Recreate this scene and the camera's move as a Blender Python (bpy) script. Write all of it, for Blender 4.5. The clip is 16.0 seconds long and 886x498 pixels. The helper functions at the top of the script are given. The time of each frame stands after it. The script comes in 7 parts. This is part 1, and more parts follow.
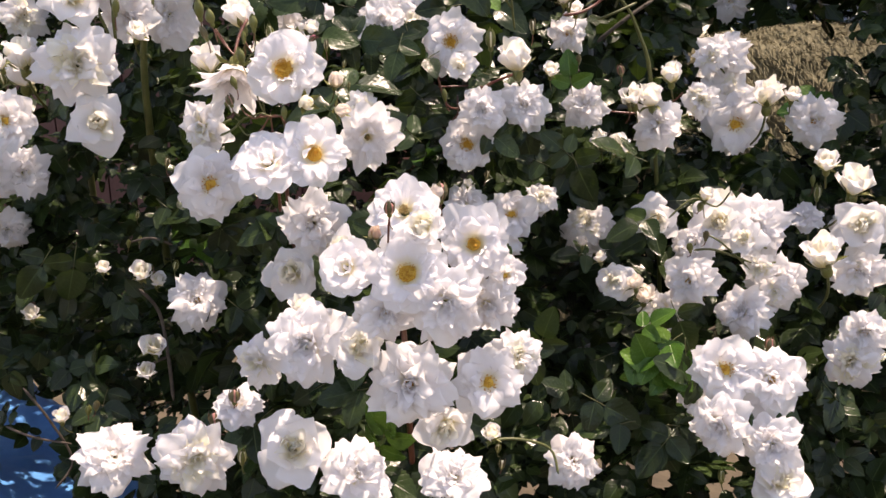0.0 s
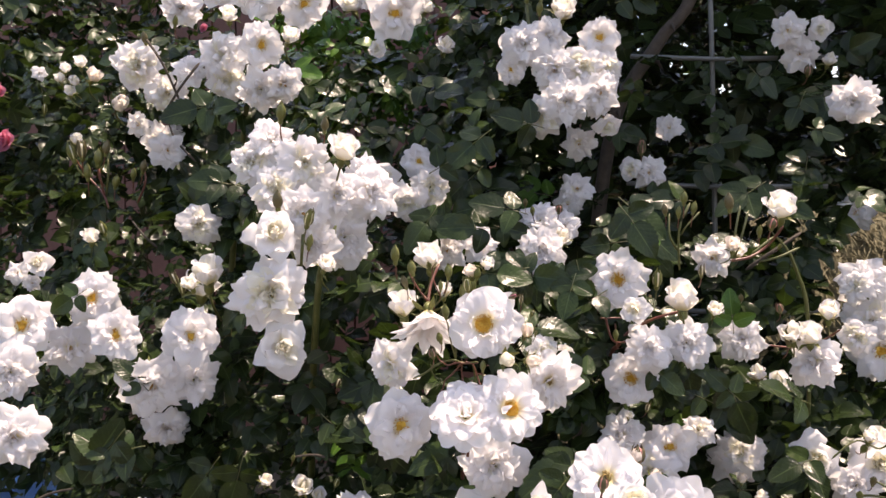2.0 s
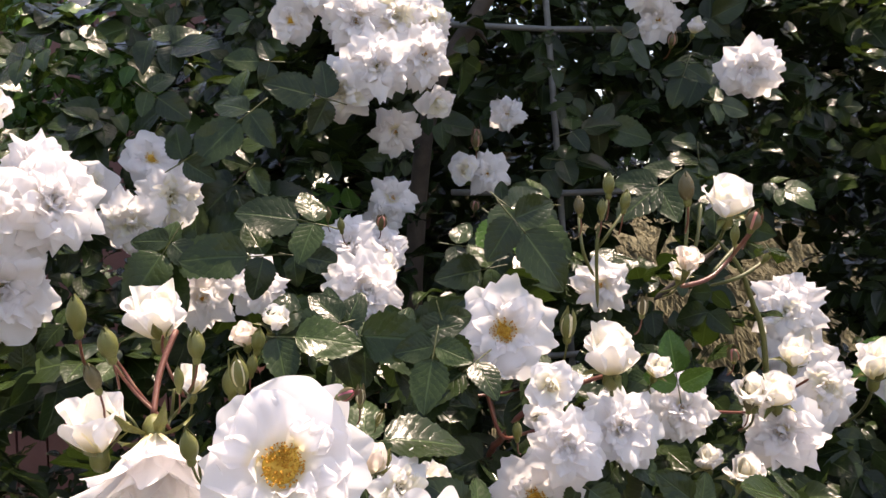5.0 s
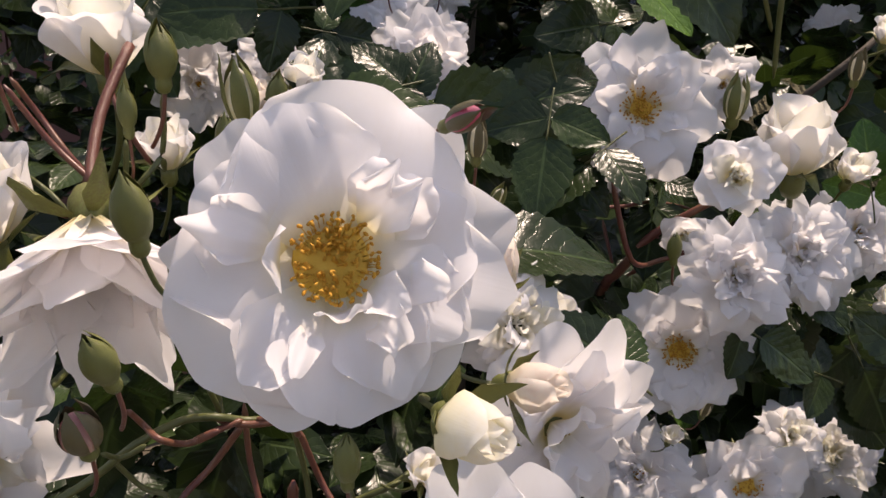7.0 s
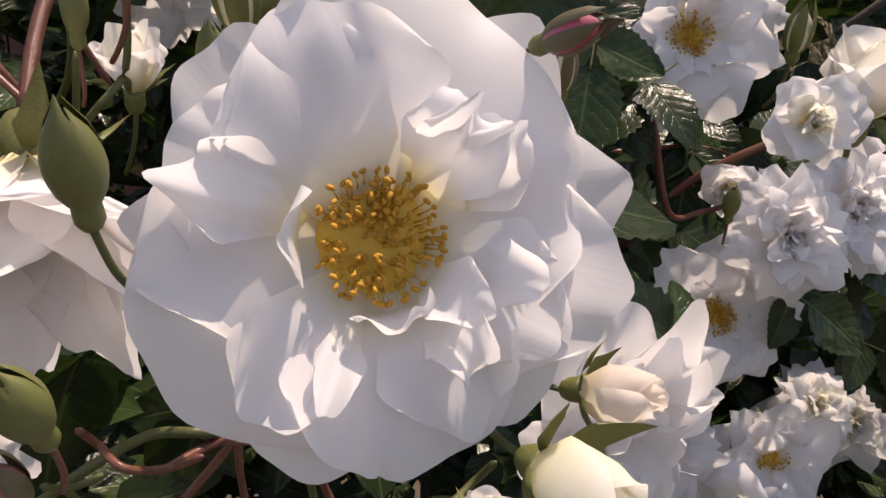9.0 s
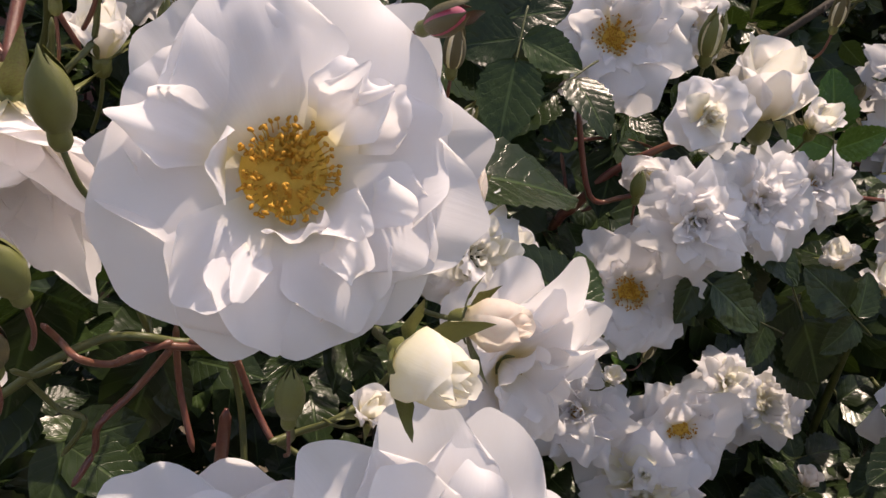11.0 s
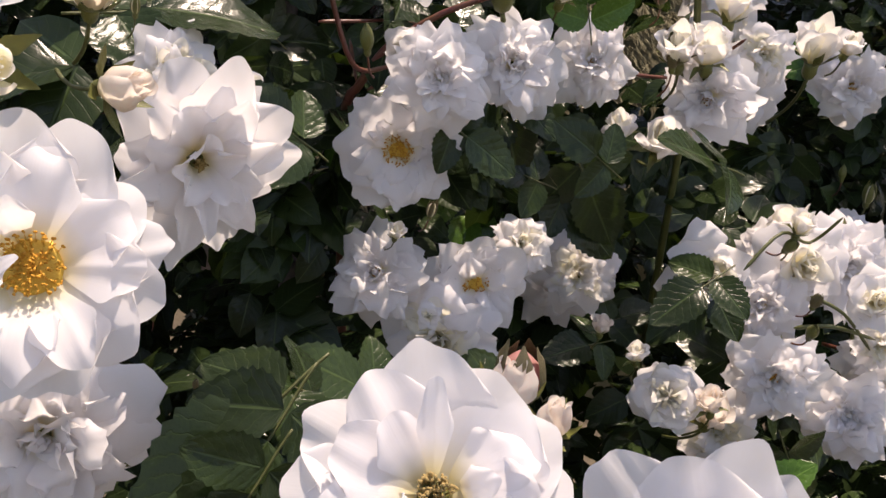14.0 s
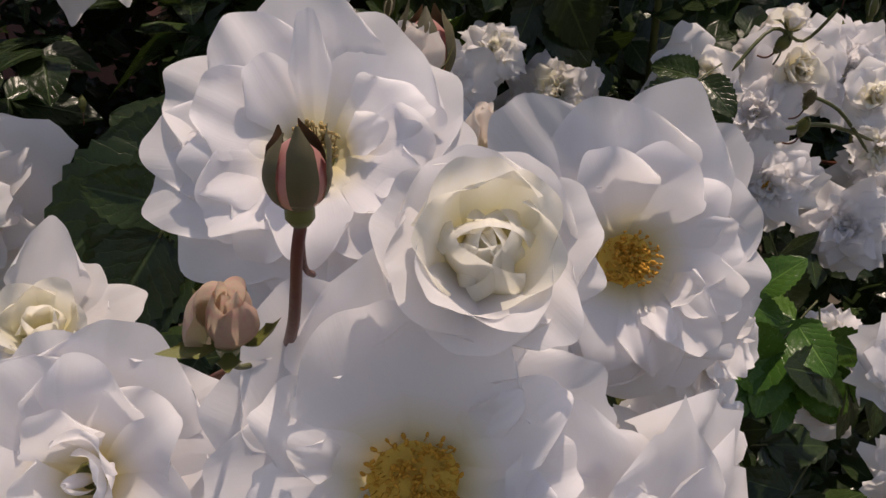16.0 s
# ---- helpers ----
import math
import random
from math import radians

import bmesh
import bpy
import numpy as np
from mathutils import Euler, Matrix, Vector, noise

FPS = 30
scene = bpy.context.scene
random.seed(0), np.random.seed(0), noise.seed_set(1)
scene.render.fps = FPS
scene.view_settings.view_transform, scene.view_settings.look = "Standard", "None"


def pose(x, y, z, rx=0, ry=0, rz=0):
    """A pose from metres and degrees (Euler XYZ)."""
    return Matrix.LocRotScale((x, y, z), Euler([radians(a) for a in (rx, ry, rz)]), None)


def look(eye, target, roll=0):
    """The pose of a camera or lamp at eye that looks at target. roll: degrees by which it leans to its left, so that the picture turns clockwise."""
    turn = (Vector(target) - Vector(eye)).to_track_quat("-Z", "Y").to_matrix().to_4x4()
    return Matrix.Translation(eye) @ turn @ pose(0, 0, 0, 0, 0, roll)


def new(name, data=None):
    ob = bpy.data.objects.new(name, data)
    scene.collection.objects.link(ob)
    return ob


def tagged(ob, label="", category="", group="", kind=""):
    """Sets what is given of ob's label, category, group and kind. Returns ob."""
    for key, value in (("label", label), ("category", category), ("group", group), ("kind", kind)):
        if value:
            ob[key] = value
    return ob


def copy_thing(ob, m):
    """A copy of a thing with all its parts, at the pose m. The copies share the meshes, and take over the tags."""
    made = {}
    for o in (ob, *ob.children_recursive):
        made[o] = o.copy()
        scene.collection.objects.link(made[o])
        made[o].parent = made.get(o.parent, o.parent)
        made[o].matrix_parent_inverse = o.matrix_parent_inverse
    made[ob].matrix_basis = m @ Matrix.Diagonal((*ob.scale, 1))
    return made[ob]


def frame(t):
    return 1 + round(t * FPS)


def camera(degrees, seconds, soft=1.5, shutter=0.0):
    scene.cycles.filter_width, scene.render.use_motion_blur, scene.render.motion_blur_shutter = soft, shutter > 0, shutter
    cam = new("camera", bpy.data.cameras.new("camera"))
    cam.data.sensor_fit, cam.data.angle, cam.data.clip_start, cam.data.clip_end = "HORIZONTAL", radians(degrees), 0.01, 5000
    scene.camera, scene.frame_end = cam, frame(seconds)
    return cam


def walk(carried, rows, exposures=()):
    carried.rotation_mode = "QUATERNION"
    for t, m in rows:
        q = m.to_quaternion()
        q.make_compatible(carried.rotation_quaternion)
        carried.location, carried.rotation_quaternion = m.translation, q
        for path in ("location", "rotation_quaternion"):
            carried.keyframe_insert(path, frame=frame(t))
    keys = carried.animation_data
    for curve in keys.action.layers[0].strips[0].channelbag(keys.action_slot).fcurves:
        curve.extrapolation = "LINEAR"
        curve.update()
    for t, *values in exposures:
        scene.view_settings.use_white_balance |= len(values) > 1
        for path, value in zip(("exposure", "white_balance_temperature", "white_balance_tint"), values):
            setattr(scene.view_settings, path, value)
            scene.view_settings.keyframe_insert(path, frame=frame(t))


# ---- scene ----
cam = camera(55.1, 16.0)
PATH = [
    (0, (0.043, 0.093, 1.546), (-0.027, 2.035, 1.075), -1.0),
    (0.5, (-0.01, 0.096, 1.582), (-0.142, 2.055, 1.198), -0.9),
    (1, (-0.039, 0.089, 1.613), (-0.231, 2.057, 1.313), -0.2),
    (1.5, (-0.05, 0.084, 1.632), (-0.297, 2.056, 1.407), 0.5),
    (2, (-0.077, 0.075, 1.653), (-0.278, 2.058, 1.494), 0.8),
    (2.5, (-0.106, 0.099, 1.655), (-0.168, 2.096, 1.566), 2.0),
    (3, (-0.085, 0.203, 1.705), (-0.154, 2.202, 1.694), 0.3),
    (3.2, (-0.069, 0.249, 1.714), (-0.131, 2.247, 1.784), 0.2),
    (5.3, (-0.108, 0.529, 1.609), (0.241, 2.494, 1.481), -1.3),
    (5.5, (-0.099, 0.557, 1.604), (0.215, 2.525, 1.438), -1.1),
    (6, (-0.103, 0.606, 1.582), (0.168, 2.573, 1.345), -1.4),
    (6.5, (-0.11, 0.638, 1.564), (0.162, 2.592, 1.234), -1.6),
    (7, (-0.117, 0.666, 1.558), (0.159, 2.612, 1.183), -1.4),
    (7.5, (-0.121, 0.695, 1.558), (0.184, 2.624, 1.128), -0.0),
    (8, (-0.123, 0.714, 1.553), (0.203, 2.628, 1.073), 0.1),
    (8.2, (-0.121, 0.718, 1.553), (0.205, 2.628, 1.056), -0.2),
    (10.3, (-0.135, 0.708, 1.558), (0.255, 2.591, 1.009), 2.9),
    (10.5, (-0.132, 0.701, 1.556), (0.268, 2.585, 1.017), 3.0),
    (11, (-0.119, 0.683, 1.554), (0.292, 2.563, 1.01), 3.6),
    (11.5, (-0.11, 0.667, 1.55), (0.323, 2.543, 1.009), 3.6),
    (12, (-0.104, 0.652, 1.544), (0.358, 2.524, 1.012), 2.8),
    (12.5, (-0.091, 0.638, 1.537), (0.381, 2.505, 0.998), 2.3),
    (13, (-0.077, 0.624, 1.53), (0.402, 2.486, 0.981), 2.0),
    (13.5, (-0.066, 0.61, 1.526), (0.42, 2.464, 0.957), 1.4),
    (14, (-0.049, 0.607, 1.516), (0.453, 2.451, 0.928), 0.6),
    (14.5, (-0.034, 0.606, 1.499), (0.478, 2.44, 0.885), -1.2),
    (15, (-0.027, 0.604, 1.486), (0.467, 2.418, 0.801), -1.9),
    (15.5, (-0.024, 0.603, 1.474), (0.445, 2.394, 0.719), -1.9),
    (16, (-0.025, 0.605, 1.461), (0.419, 2.382, 0.659), -2.8),
]
EXPOSURES = [(0, 1.12, 8200, 22), (3.2, 1.28, 8200, 22), (5.5, 1.34, 8200, 21), (6.5, 0.66, 8000, 21), (8.2, 0.42, 8000, 21), (10.3, 0.44, 8000, 21),
             (11.5, 0.58, 8000, 21), (13.5, 0.80, 8000, 21), (15, 0.42, 7900, 21), (16, -0.10, 7800, 20)]
walk(cam, [(t, look(eye, target, roll)) for t, eye, target, roll in PATH], EXPOSURES)

# ---- world, sun, exposure ----
SUN = Vector((0.28, 0.15, 0.95)).normalized()
world = bpy.data.worlds.new("world")
scene.world = world
world.use_nodes = True
wn, wl = world.node_tree.nodes, world.node_tree.links
sky = wn.new("ShaderNodeTexSky")
sky.sky_type, sky.sun_disc = "NISHITA", False
sky.sun_elevation = math.asin(SUN.z)
sky.sun_rotation = math.atan2(SUN.x, SUN.y)
wl.new(sky.outputs["Color"], wn["Background"].inputs["Color"])
wn["Background"].inputs["Strength"].default_value = 0.15
sun = new("sun", bpy.data.lights.new("sun", "SUN"))
sun.data.energy, sun.data.angle, sun.data.color = 3.9, radians(0.5), (1.0, 0.95, 0.88)
sun.rotation_euler = (-SUN).to_track_quat("-Z", "Y").to_euler()


# ---- materials ----
def material(name):
    m = bpy.data.materials.new(name)
    m.use_nodes = True
    n = m.node_tree.nodes
    return m, n, m.node_tree.links, n["Principled BSDF"]


def noise_tex(n, l, scale, detail=4.0, coords="Object", rough=0.55):
    co = n.new("ShaderNodeTexCoord")
    t = n.new("ShaderNodeTexNoise")
    t.inputs["Scale"].default_value, t.inputs["Detail"].default_value = scale, detail
    t.inputs["Roughness"].default_value = rough
    l.new(co.outputs[coords], t.inputs["Vector"])
    return t


def ramp(n, l, source, stops):
    r = n.new("ShaderNodeValToRGB")
    e = r.color_ramp.elements
    while len(e) < len(stops):
        e.new(0.5)
    for k, (p, c) in enumerate(stops):
        e[k].position, e[k].color = p, (*c, 1.0)
    l.new(source, r.inputs["Fac"])
    return r


def mixed(n, l, a, b, fac, kind="MIX"):
    x = n.new("ShaderNodeMix")
    x.data_type, x.blend_type = "RGBA", kind
    for sock, v in ((x.inputs[6], a), (x.inputs[7], b), (x.inputs[0], fac)):
        if isinstance(v, bpy.types.NodeSocket):
            l.new(v, sock)
        elif isinstance(v, tuple):
            sock.default_value = (*v, 1.0)
        else:
            sock.default_value = v
    return x.outputs[2]


def bump(n, l, height, strength, distance, bsdf):
    b = n.new("ShaderNodeBump")
    b.inputs["Strength"].default_value, b.inputs["Distance"].default_value = strength, distance
    l.new(height, b.inputs["Height"])
    l.new(b.outputs["Normal"], bsdf.inputs["Normal"])
    return b


def maths(n, l, op, a, b=None):
    x = n.new("ShaderNodeMath")
    x.operation = op
    for k, v in enumerate((a, b)):
        if v is None:
            continue
        if isinstance(v, bpy.types.NodeSocket):
            l.new(v, x.inputs[k])
        else:
            x.inputs[k].default_value = v
    return x.outputs[0]


def sheer(m, n, l, bsdf, colour, amount, rough=None):
    """Lets light through a thin leaf or petal."""
    tr = n.new("ShaderNodeBsdfTranslucent")
    if isinstance(colour, tuple):
        tr.inputs["Color"].default_value = (*colour, 1.0)
    else:
        l.new(colour, tr.inputs["Color"])
    mx = n.new("ShaderNodeMixShader")
    mx.inputs[0].default_value = amount
    l.new(bsdf.outputs[0], mx.inputs[1])
    l.new(tr.outputs[0], mx.inputs[2])
    l.new(mx.outputs[0], n["Material Output"].inputs["Surface"])


def petal_material(name, body, base, blush, base_end):
    m, n, l, b = material(name)
    uv = n.new("ShaderNodeUVMap")
    sep = n.new("ShaderNodeSeparateXYZ")
    l.new(uv.outputs["UV"], sep.inputs[0])
    u, v = sep.outputs["X"], sep.outputs["Y"]
    stain = noise_tex(n, l, 9.0, 3.0)
    tint = mixed(n, l, body, blush, ramp(n, l, stain.outputs["Fac"], ((0.45, (0, 0, 0)), (0.75, (0.55, 0.55, 0.55)))).outputs["Color"])
    col = mixed(n, l, base, tint, ramp(n, l, v, ((0.05, (0, 0, 0)), (0.6 * base_end, (0.68, 0.68, 0.68)), (base_end, (1, 1, 1)))).outputs["Color"])
    info = n.new("ShaderNodeObjectInfo")
    col = mixed(n, l, col, blush, maths(n, l, "MULTIPLY", info.outputs["Random"], 0.22))
    l.new(col, b.inputs["Base Color"])
    b.inputs["Roughness"].default_value = 0.62
    b.inputs["Specular IOR Level"].default_value = 0.25
    # fine veins fan out from the claw
    fan = n.new("ShaderNodeCombineXYZ")
    l.new(maths(n, l, "MULTIPLY", u, 34.0), fan.inputs[0])
    l.new(maths(n, l, "MULTIPLY", v, 2.6), fan.inputs[1])
    vt = n.new("ShaderNodeTexNoise")
    vt.inputs["Scale"].default_value, vt.inputs["Detail"].default_value = 1.0, 2.0
    l.new(fan.outputs[0], vt.inputs["Vector"])
    crease = noise_tex(n, l, 7.0, 2.0)
    h = maths(n, l, "ADD", vt.outputs["Fac"], maths(n, l, "MULTIPLY", crease.outputs["Fac"], 1.4))
    bump(n, l, h, 0.08, 0.0008, b)
    sheer(m, n, l, b, col, 0.52)
    return m


def leaf_material(name, dark, light, rough, scale=1.0):
    m, n, l, b = material(name)
    uv = n.new("ShaderNodeUVMap")
    sep = n.new("ShaderNodeSeparateXYZ")
    l.new(uv.outputs["UV"], sep.inputs[0])
    au = maths(n, l, "ABSOLUTE", maths(n, l, "SUBTRACT", sep.outputs["X"], 0.5))
    v = sep.outputs["Y"]
    side = maths(n, l, "SUBTRACT", v, maths(n, l, "MULTIPLY", au, 0.62))
    warp = noise_tex(n, l, 24.0, 2.0)
    wave = maths(n, l, "SINE", maths(n, l, "ADD", maths(n, l, "MULTIPLY", side, 46.0), maths(n, l, "MULTIPLY", warp.outputs["Fac"], 5.0)))
    rib = ramp(n, l, au, ((0.012, (1, 1, 1)), (0.035, (0, 0, 0))))
    vein = ramp(n, l, wave, ((0.90, (0, 0, 0)), (1.0, (0.30, 0.30, 0.30))))
    lines = maths(n, l, "MAXIMUM", rib.outputs["Color"], vein.outputs["Color"])
    mott = noise_tex(n, l, 38.0, 4.0)
    geo = n.new("ShaderNodeNewGeometry")
    info = n.new("ShaderNodeObjectInfo")
    rnd = maths(n, l, "FRACT", maths(n, l, "ADD", geo.outputs["Random Per Island"], info.outputs["Random"]))
    col = mixed(n, l, dark, light, maths(n, l, "MULTIPLY", maths(n, l, "MULTIPLY", rnd, rnd), mott.outputs["Fac"]))
    col = mixed(n, l, col, tuple(min(1.0, 1.6 * c + 0.02) for c in light), maths(n, l, "MULTIPLY", lines, 0.35))
    l.new(col, b.inputs["Base Color"])
    fine = noise_tex(n, l, 30.0, 2.0, "UV")
    l.new(maths(n, l, "ADD", maths(n, l, "MULTIPLY", mott.outputs["Fac"], 0.22), rough), b.inputs["Roughness"])
    b.inputs["Specular IOR Level"].default_value = 0.23
    pad = maths(n, l, "MULTIPLY", maths(n, l, "MULTIPLY", wave, -0.20), mott.outputs["Fac"])
    h = maths(n, l, "SUBTRACT", maths(n, l, "ADD", pad, maths(n, l, "MULTIPLY", fine.outputs["Fac"], 0.35)), lines)
    h = maths(n, l, "ADD", h, maths(n, l, "MULTIPLY", noise_tex(n, l, 3.0, 1.0, "UV").outputs["Fac"], 3.2))
    bump(n, l, h, 0.36, 0.0009 * scale, b)
    back = mixed(n, l, col, (0.20, 0.36, 0.05), 0.55)
    sheer(m, n, l, b, back, 0.06)
    return m


def plain_material(name, dark, light, rough, scale, strength=0.3, depth=0.001, metal=0.0):
    m, n, l, b = material(name)
    t = noise_tex(n, l, scale, 6.0)
    fine = noise_tex(n, l, scale * 9.0, 3.0)
    f = maths(n, l, "ADD", maths(n, l, "MULTIPLY", t.outputs["Fac"], 0.7), maths(n, l, "MULTIPLY", fine.outputs["Fac"], 0.3))
    c = ramp(n, l, f, ((0.32, dark), (0.68, light)))
    l.new(c.outputs["Color"], b.inputs["Base Color"])
    b.inputs["Roughness"].default_value, b.inputs["Metallic"].default_value = rough, metal
    bump(n, l, f, strength, depth, b)
    return m


WHITE = petal_material("white_petal", (0.92, 0.903, 0.911), (0.88, 0.79, 0.46), (0.90, 0.866, 0.855), 0.42)
CREAM = petal_material("cream_petal", (0.89, 0.87, 0.82), (0.86, 0.81, 0.48), (0.87, 0.82, 0.66), 0.80)
ROSY = petal_material("rosy_petal", (0.70, 0.40, 0.36), (0.76, 0.60, 0.44), (0.66, 0.26, 0.28), 0.50)
TINGED = petal_material("tinged_petal", (0.60, 0.52, 0.38), (0.40, 0.42, 0.20), (0.66, 0.27, 0.30), 0.50)
BLUSH = petal_material("blush_petal", (0.87, 0.82, 0.75), (0.82, 0.77, 0.55), (0.86, 0.69, 0.62), 0.50)
PINK = petal_material("pink_petal", (0.74, 0.24, 0.36), (0.76, 0.40, 0.44), (0.78, 0.36, 0.48), 0.40)
LEAF = leaf_material("rose_leaf", (0.013, 0.022, 0.009), (0.044, 0.074, 0.020), 0.12)
YOUNG = leaf_material("young_leaf", (0.035, 0.09, 0.014), (0.10, 0.19, 0.03), 0.14)
ANTHER = plain_material("anther", (0.44, 0.18, 0.010), (0.66, 0.34, 0.03), 0.75, 900.0)
FILAMENT = plain_material("filament", (0.64, 0.34, 0.03), (0.82, 0.56, 0.10), 0.6, 500.0)
OLDSTAMEN = plain_material("withered_stamen", (0.16, 0.09, 0.03), (0.52, 0.38, 0.14), 0.8, 700.0)
SEPAL = plain_material("sepal", (0.095, 0.078, 0.022), (0.155, 0.185, 0.045), 0.38, 110.0)
RUDDY = plain_material("ruddy_sepal", (0.085, 0.05, 0.025), (0.13, 0.125, 0.05), 0.42, 160.0)
STALK = plain_material("green_stalk", (0.05, 0.06, 0.014), (0.11, 0.115, 0.034), 0.45, 90.0)
REDSTALK = plain_material("red_stalk", (0.11, 0.022, 0.024), (0.17, 0.075, 0.038), 0.36, 90.0)
BARK = plain_material("old_cane", (0.030, 0.022, 0.016), (0.085, 0.064, 0.048), 0.8, 60.0, 0.7, 0.003)


# ---- mesh helpers ----
def part(name, me, mat, parent, label=""):
    ob = new(name, me)
    if not me.materials:
        me.materials.append(mat)
    ob.parent = parent
    if label:
        ob["label"] = label
    return ob


def sheet(name, pts, uvs=None):
    """A smooth sheet from a grid of points (rows, columns, 3)."""
    r, c = pts.shape[:2]
    k = np.arange(r * c).reshape(r, c)
    q = np.stack([k[:-1, :-1], k[:-1, 1:], k[1:, 1:], k[1:, :-1]], -1).reshape(-1, 4)
    me = bpy.data.meshes.new(name)
    me.from_pydata(pts.reshape(-1, 3).tolist(), [], q.tolist())
    if uvs is None:
        uu, vv = np.meshgrid(np.linspace(0, 1, c), np.linspace(0, 1, r))
        uvs = np.stack([uu, vv], -1)
    lay = me.uv_layers.new(name="UVMap")
    lay.data.foreach_set("uv", uvs.reshape(-1, 2)[q.ravel()].astype(np.float32).ravel())
    me.polygons.foreach_set("use_smooth", [True] * len(q))
    me.update()
    return me


def joined(name, bits):
    """One mesh out of (points, quads or triangles, uvs) bits."""
    vs, fs, us, at = [], [], [], 0
    for p, f, u in bits:
        vs.append(p)
        fs += [[i + at for i in q] for q in f]
        us += [u[i] for q in f for i in q]
        at += len(p)
    me = bpy.data.meshes.new(name)
    me.from_pydata(np.concatenate(vs).tolist(), [], fs)
    lay = me.uv_layers.new(name="UVMap")
    lay.data.foreach_set("uv", np.array(us, np.float32).ravel())
    me.polygons.foreach_set("use_smooth", [True] * len(fs))
    me.update()
    return me


def tube_bit(points, radii, sides=7):
    """A round tube along points, as a bit for joined()."""
    P = [Vector(p) for p in points]
    vs, us, fs = [], [], []
    ref = Vector((0.31, 0.17, 0.93))
    for i, p in enumerate(P):
        d = (P[min(i + 1, len(P) - 1)] - P[max(i - 1, 0)]).normalized()
        a = d.cross(ref).normalized()
        b = d.cross(a)
        for s in range(sides):
            w = 2 * math.pi * s / sides
            vs.append(p + radii[i] * (math.cos(w) * a + math.sin(w) * b))
            us.append((s / sides, i / max(1, len(P) - 1)))
    for i in range(len(P) - 1):
        for s in range(sides):
            t = (s + 1) % sides
            fs.append([i * sides + s, i * sides + t, (i + 1) * sides + t, (i + 1) * sides + s])
    fs.append(list(range(sides))[::-1])
    fs.append([(len(P) - 1) * sides + s for s in range(sides)])
    return np.array([tuple(v) for v in vs]), fs, us


def smooth_line(points, steps=5):
    """Points along a soft curve through the given ones."""
    P = [Vector(p) for p in points]
    out = []
    for i in range(len(P) - 1):
        a, b, c, d = P[max(i - 1, 0)], P[i], P[i + 1], P[min(i + 2, len(P) - 1)]
        for k in range(steps):
            t = k / steps
            out.append(0.5 * (2 * b + (c - a) * t + (2 * a - 5 * b + 4 * c - d) * t * t + (3 * b - a - 3 * c + d) * t ** 3))
    return out + [P[-1]]


def lathe(name, profile, sides=14):
    """A turned body from (radius, height) pairs."""
    a = np.linspace(0, 2 * math.pi, sides + 1)
    pts = np.array([[(r * math.cos(w), r * math.sin(w), h) for w in a] for r, h in profile])
    return sheet(name, pts)


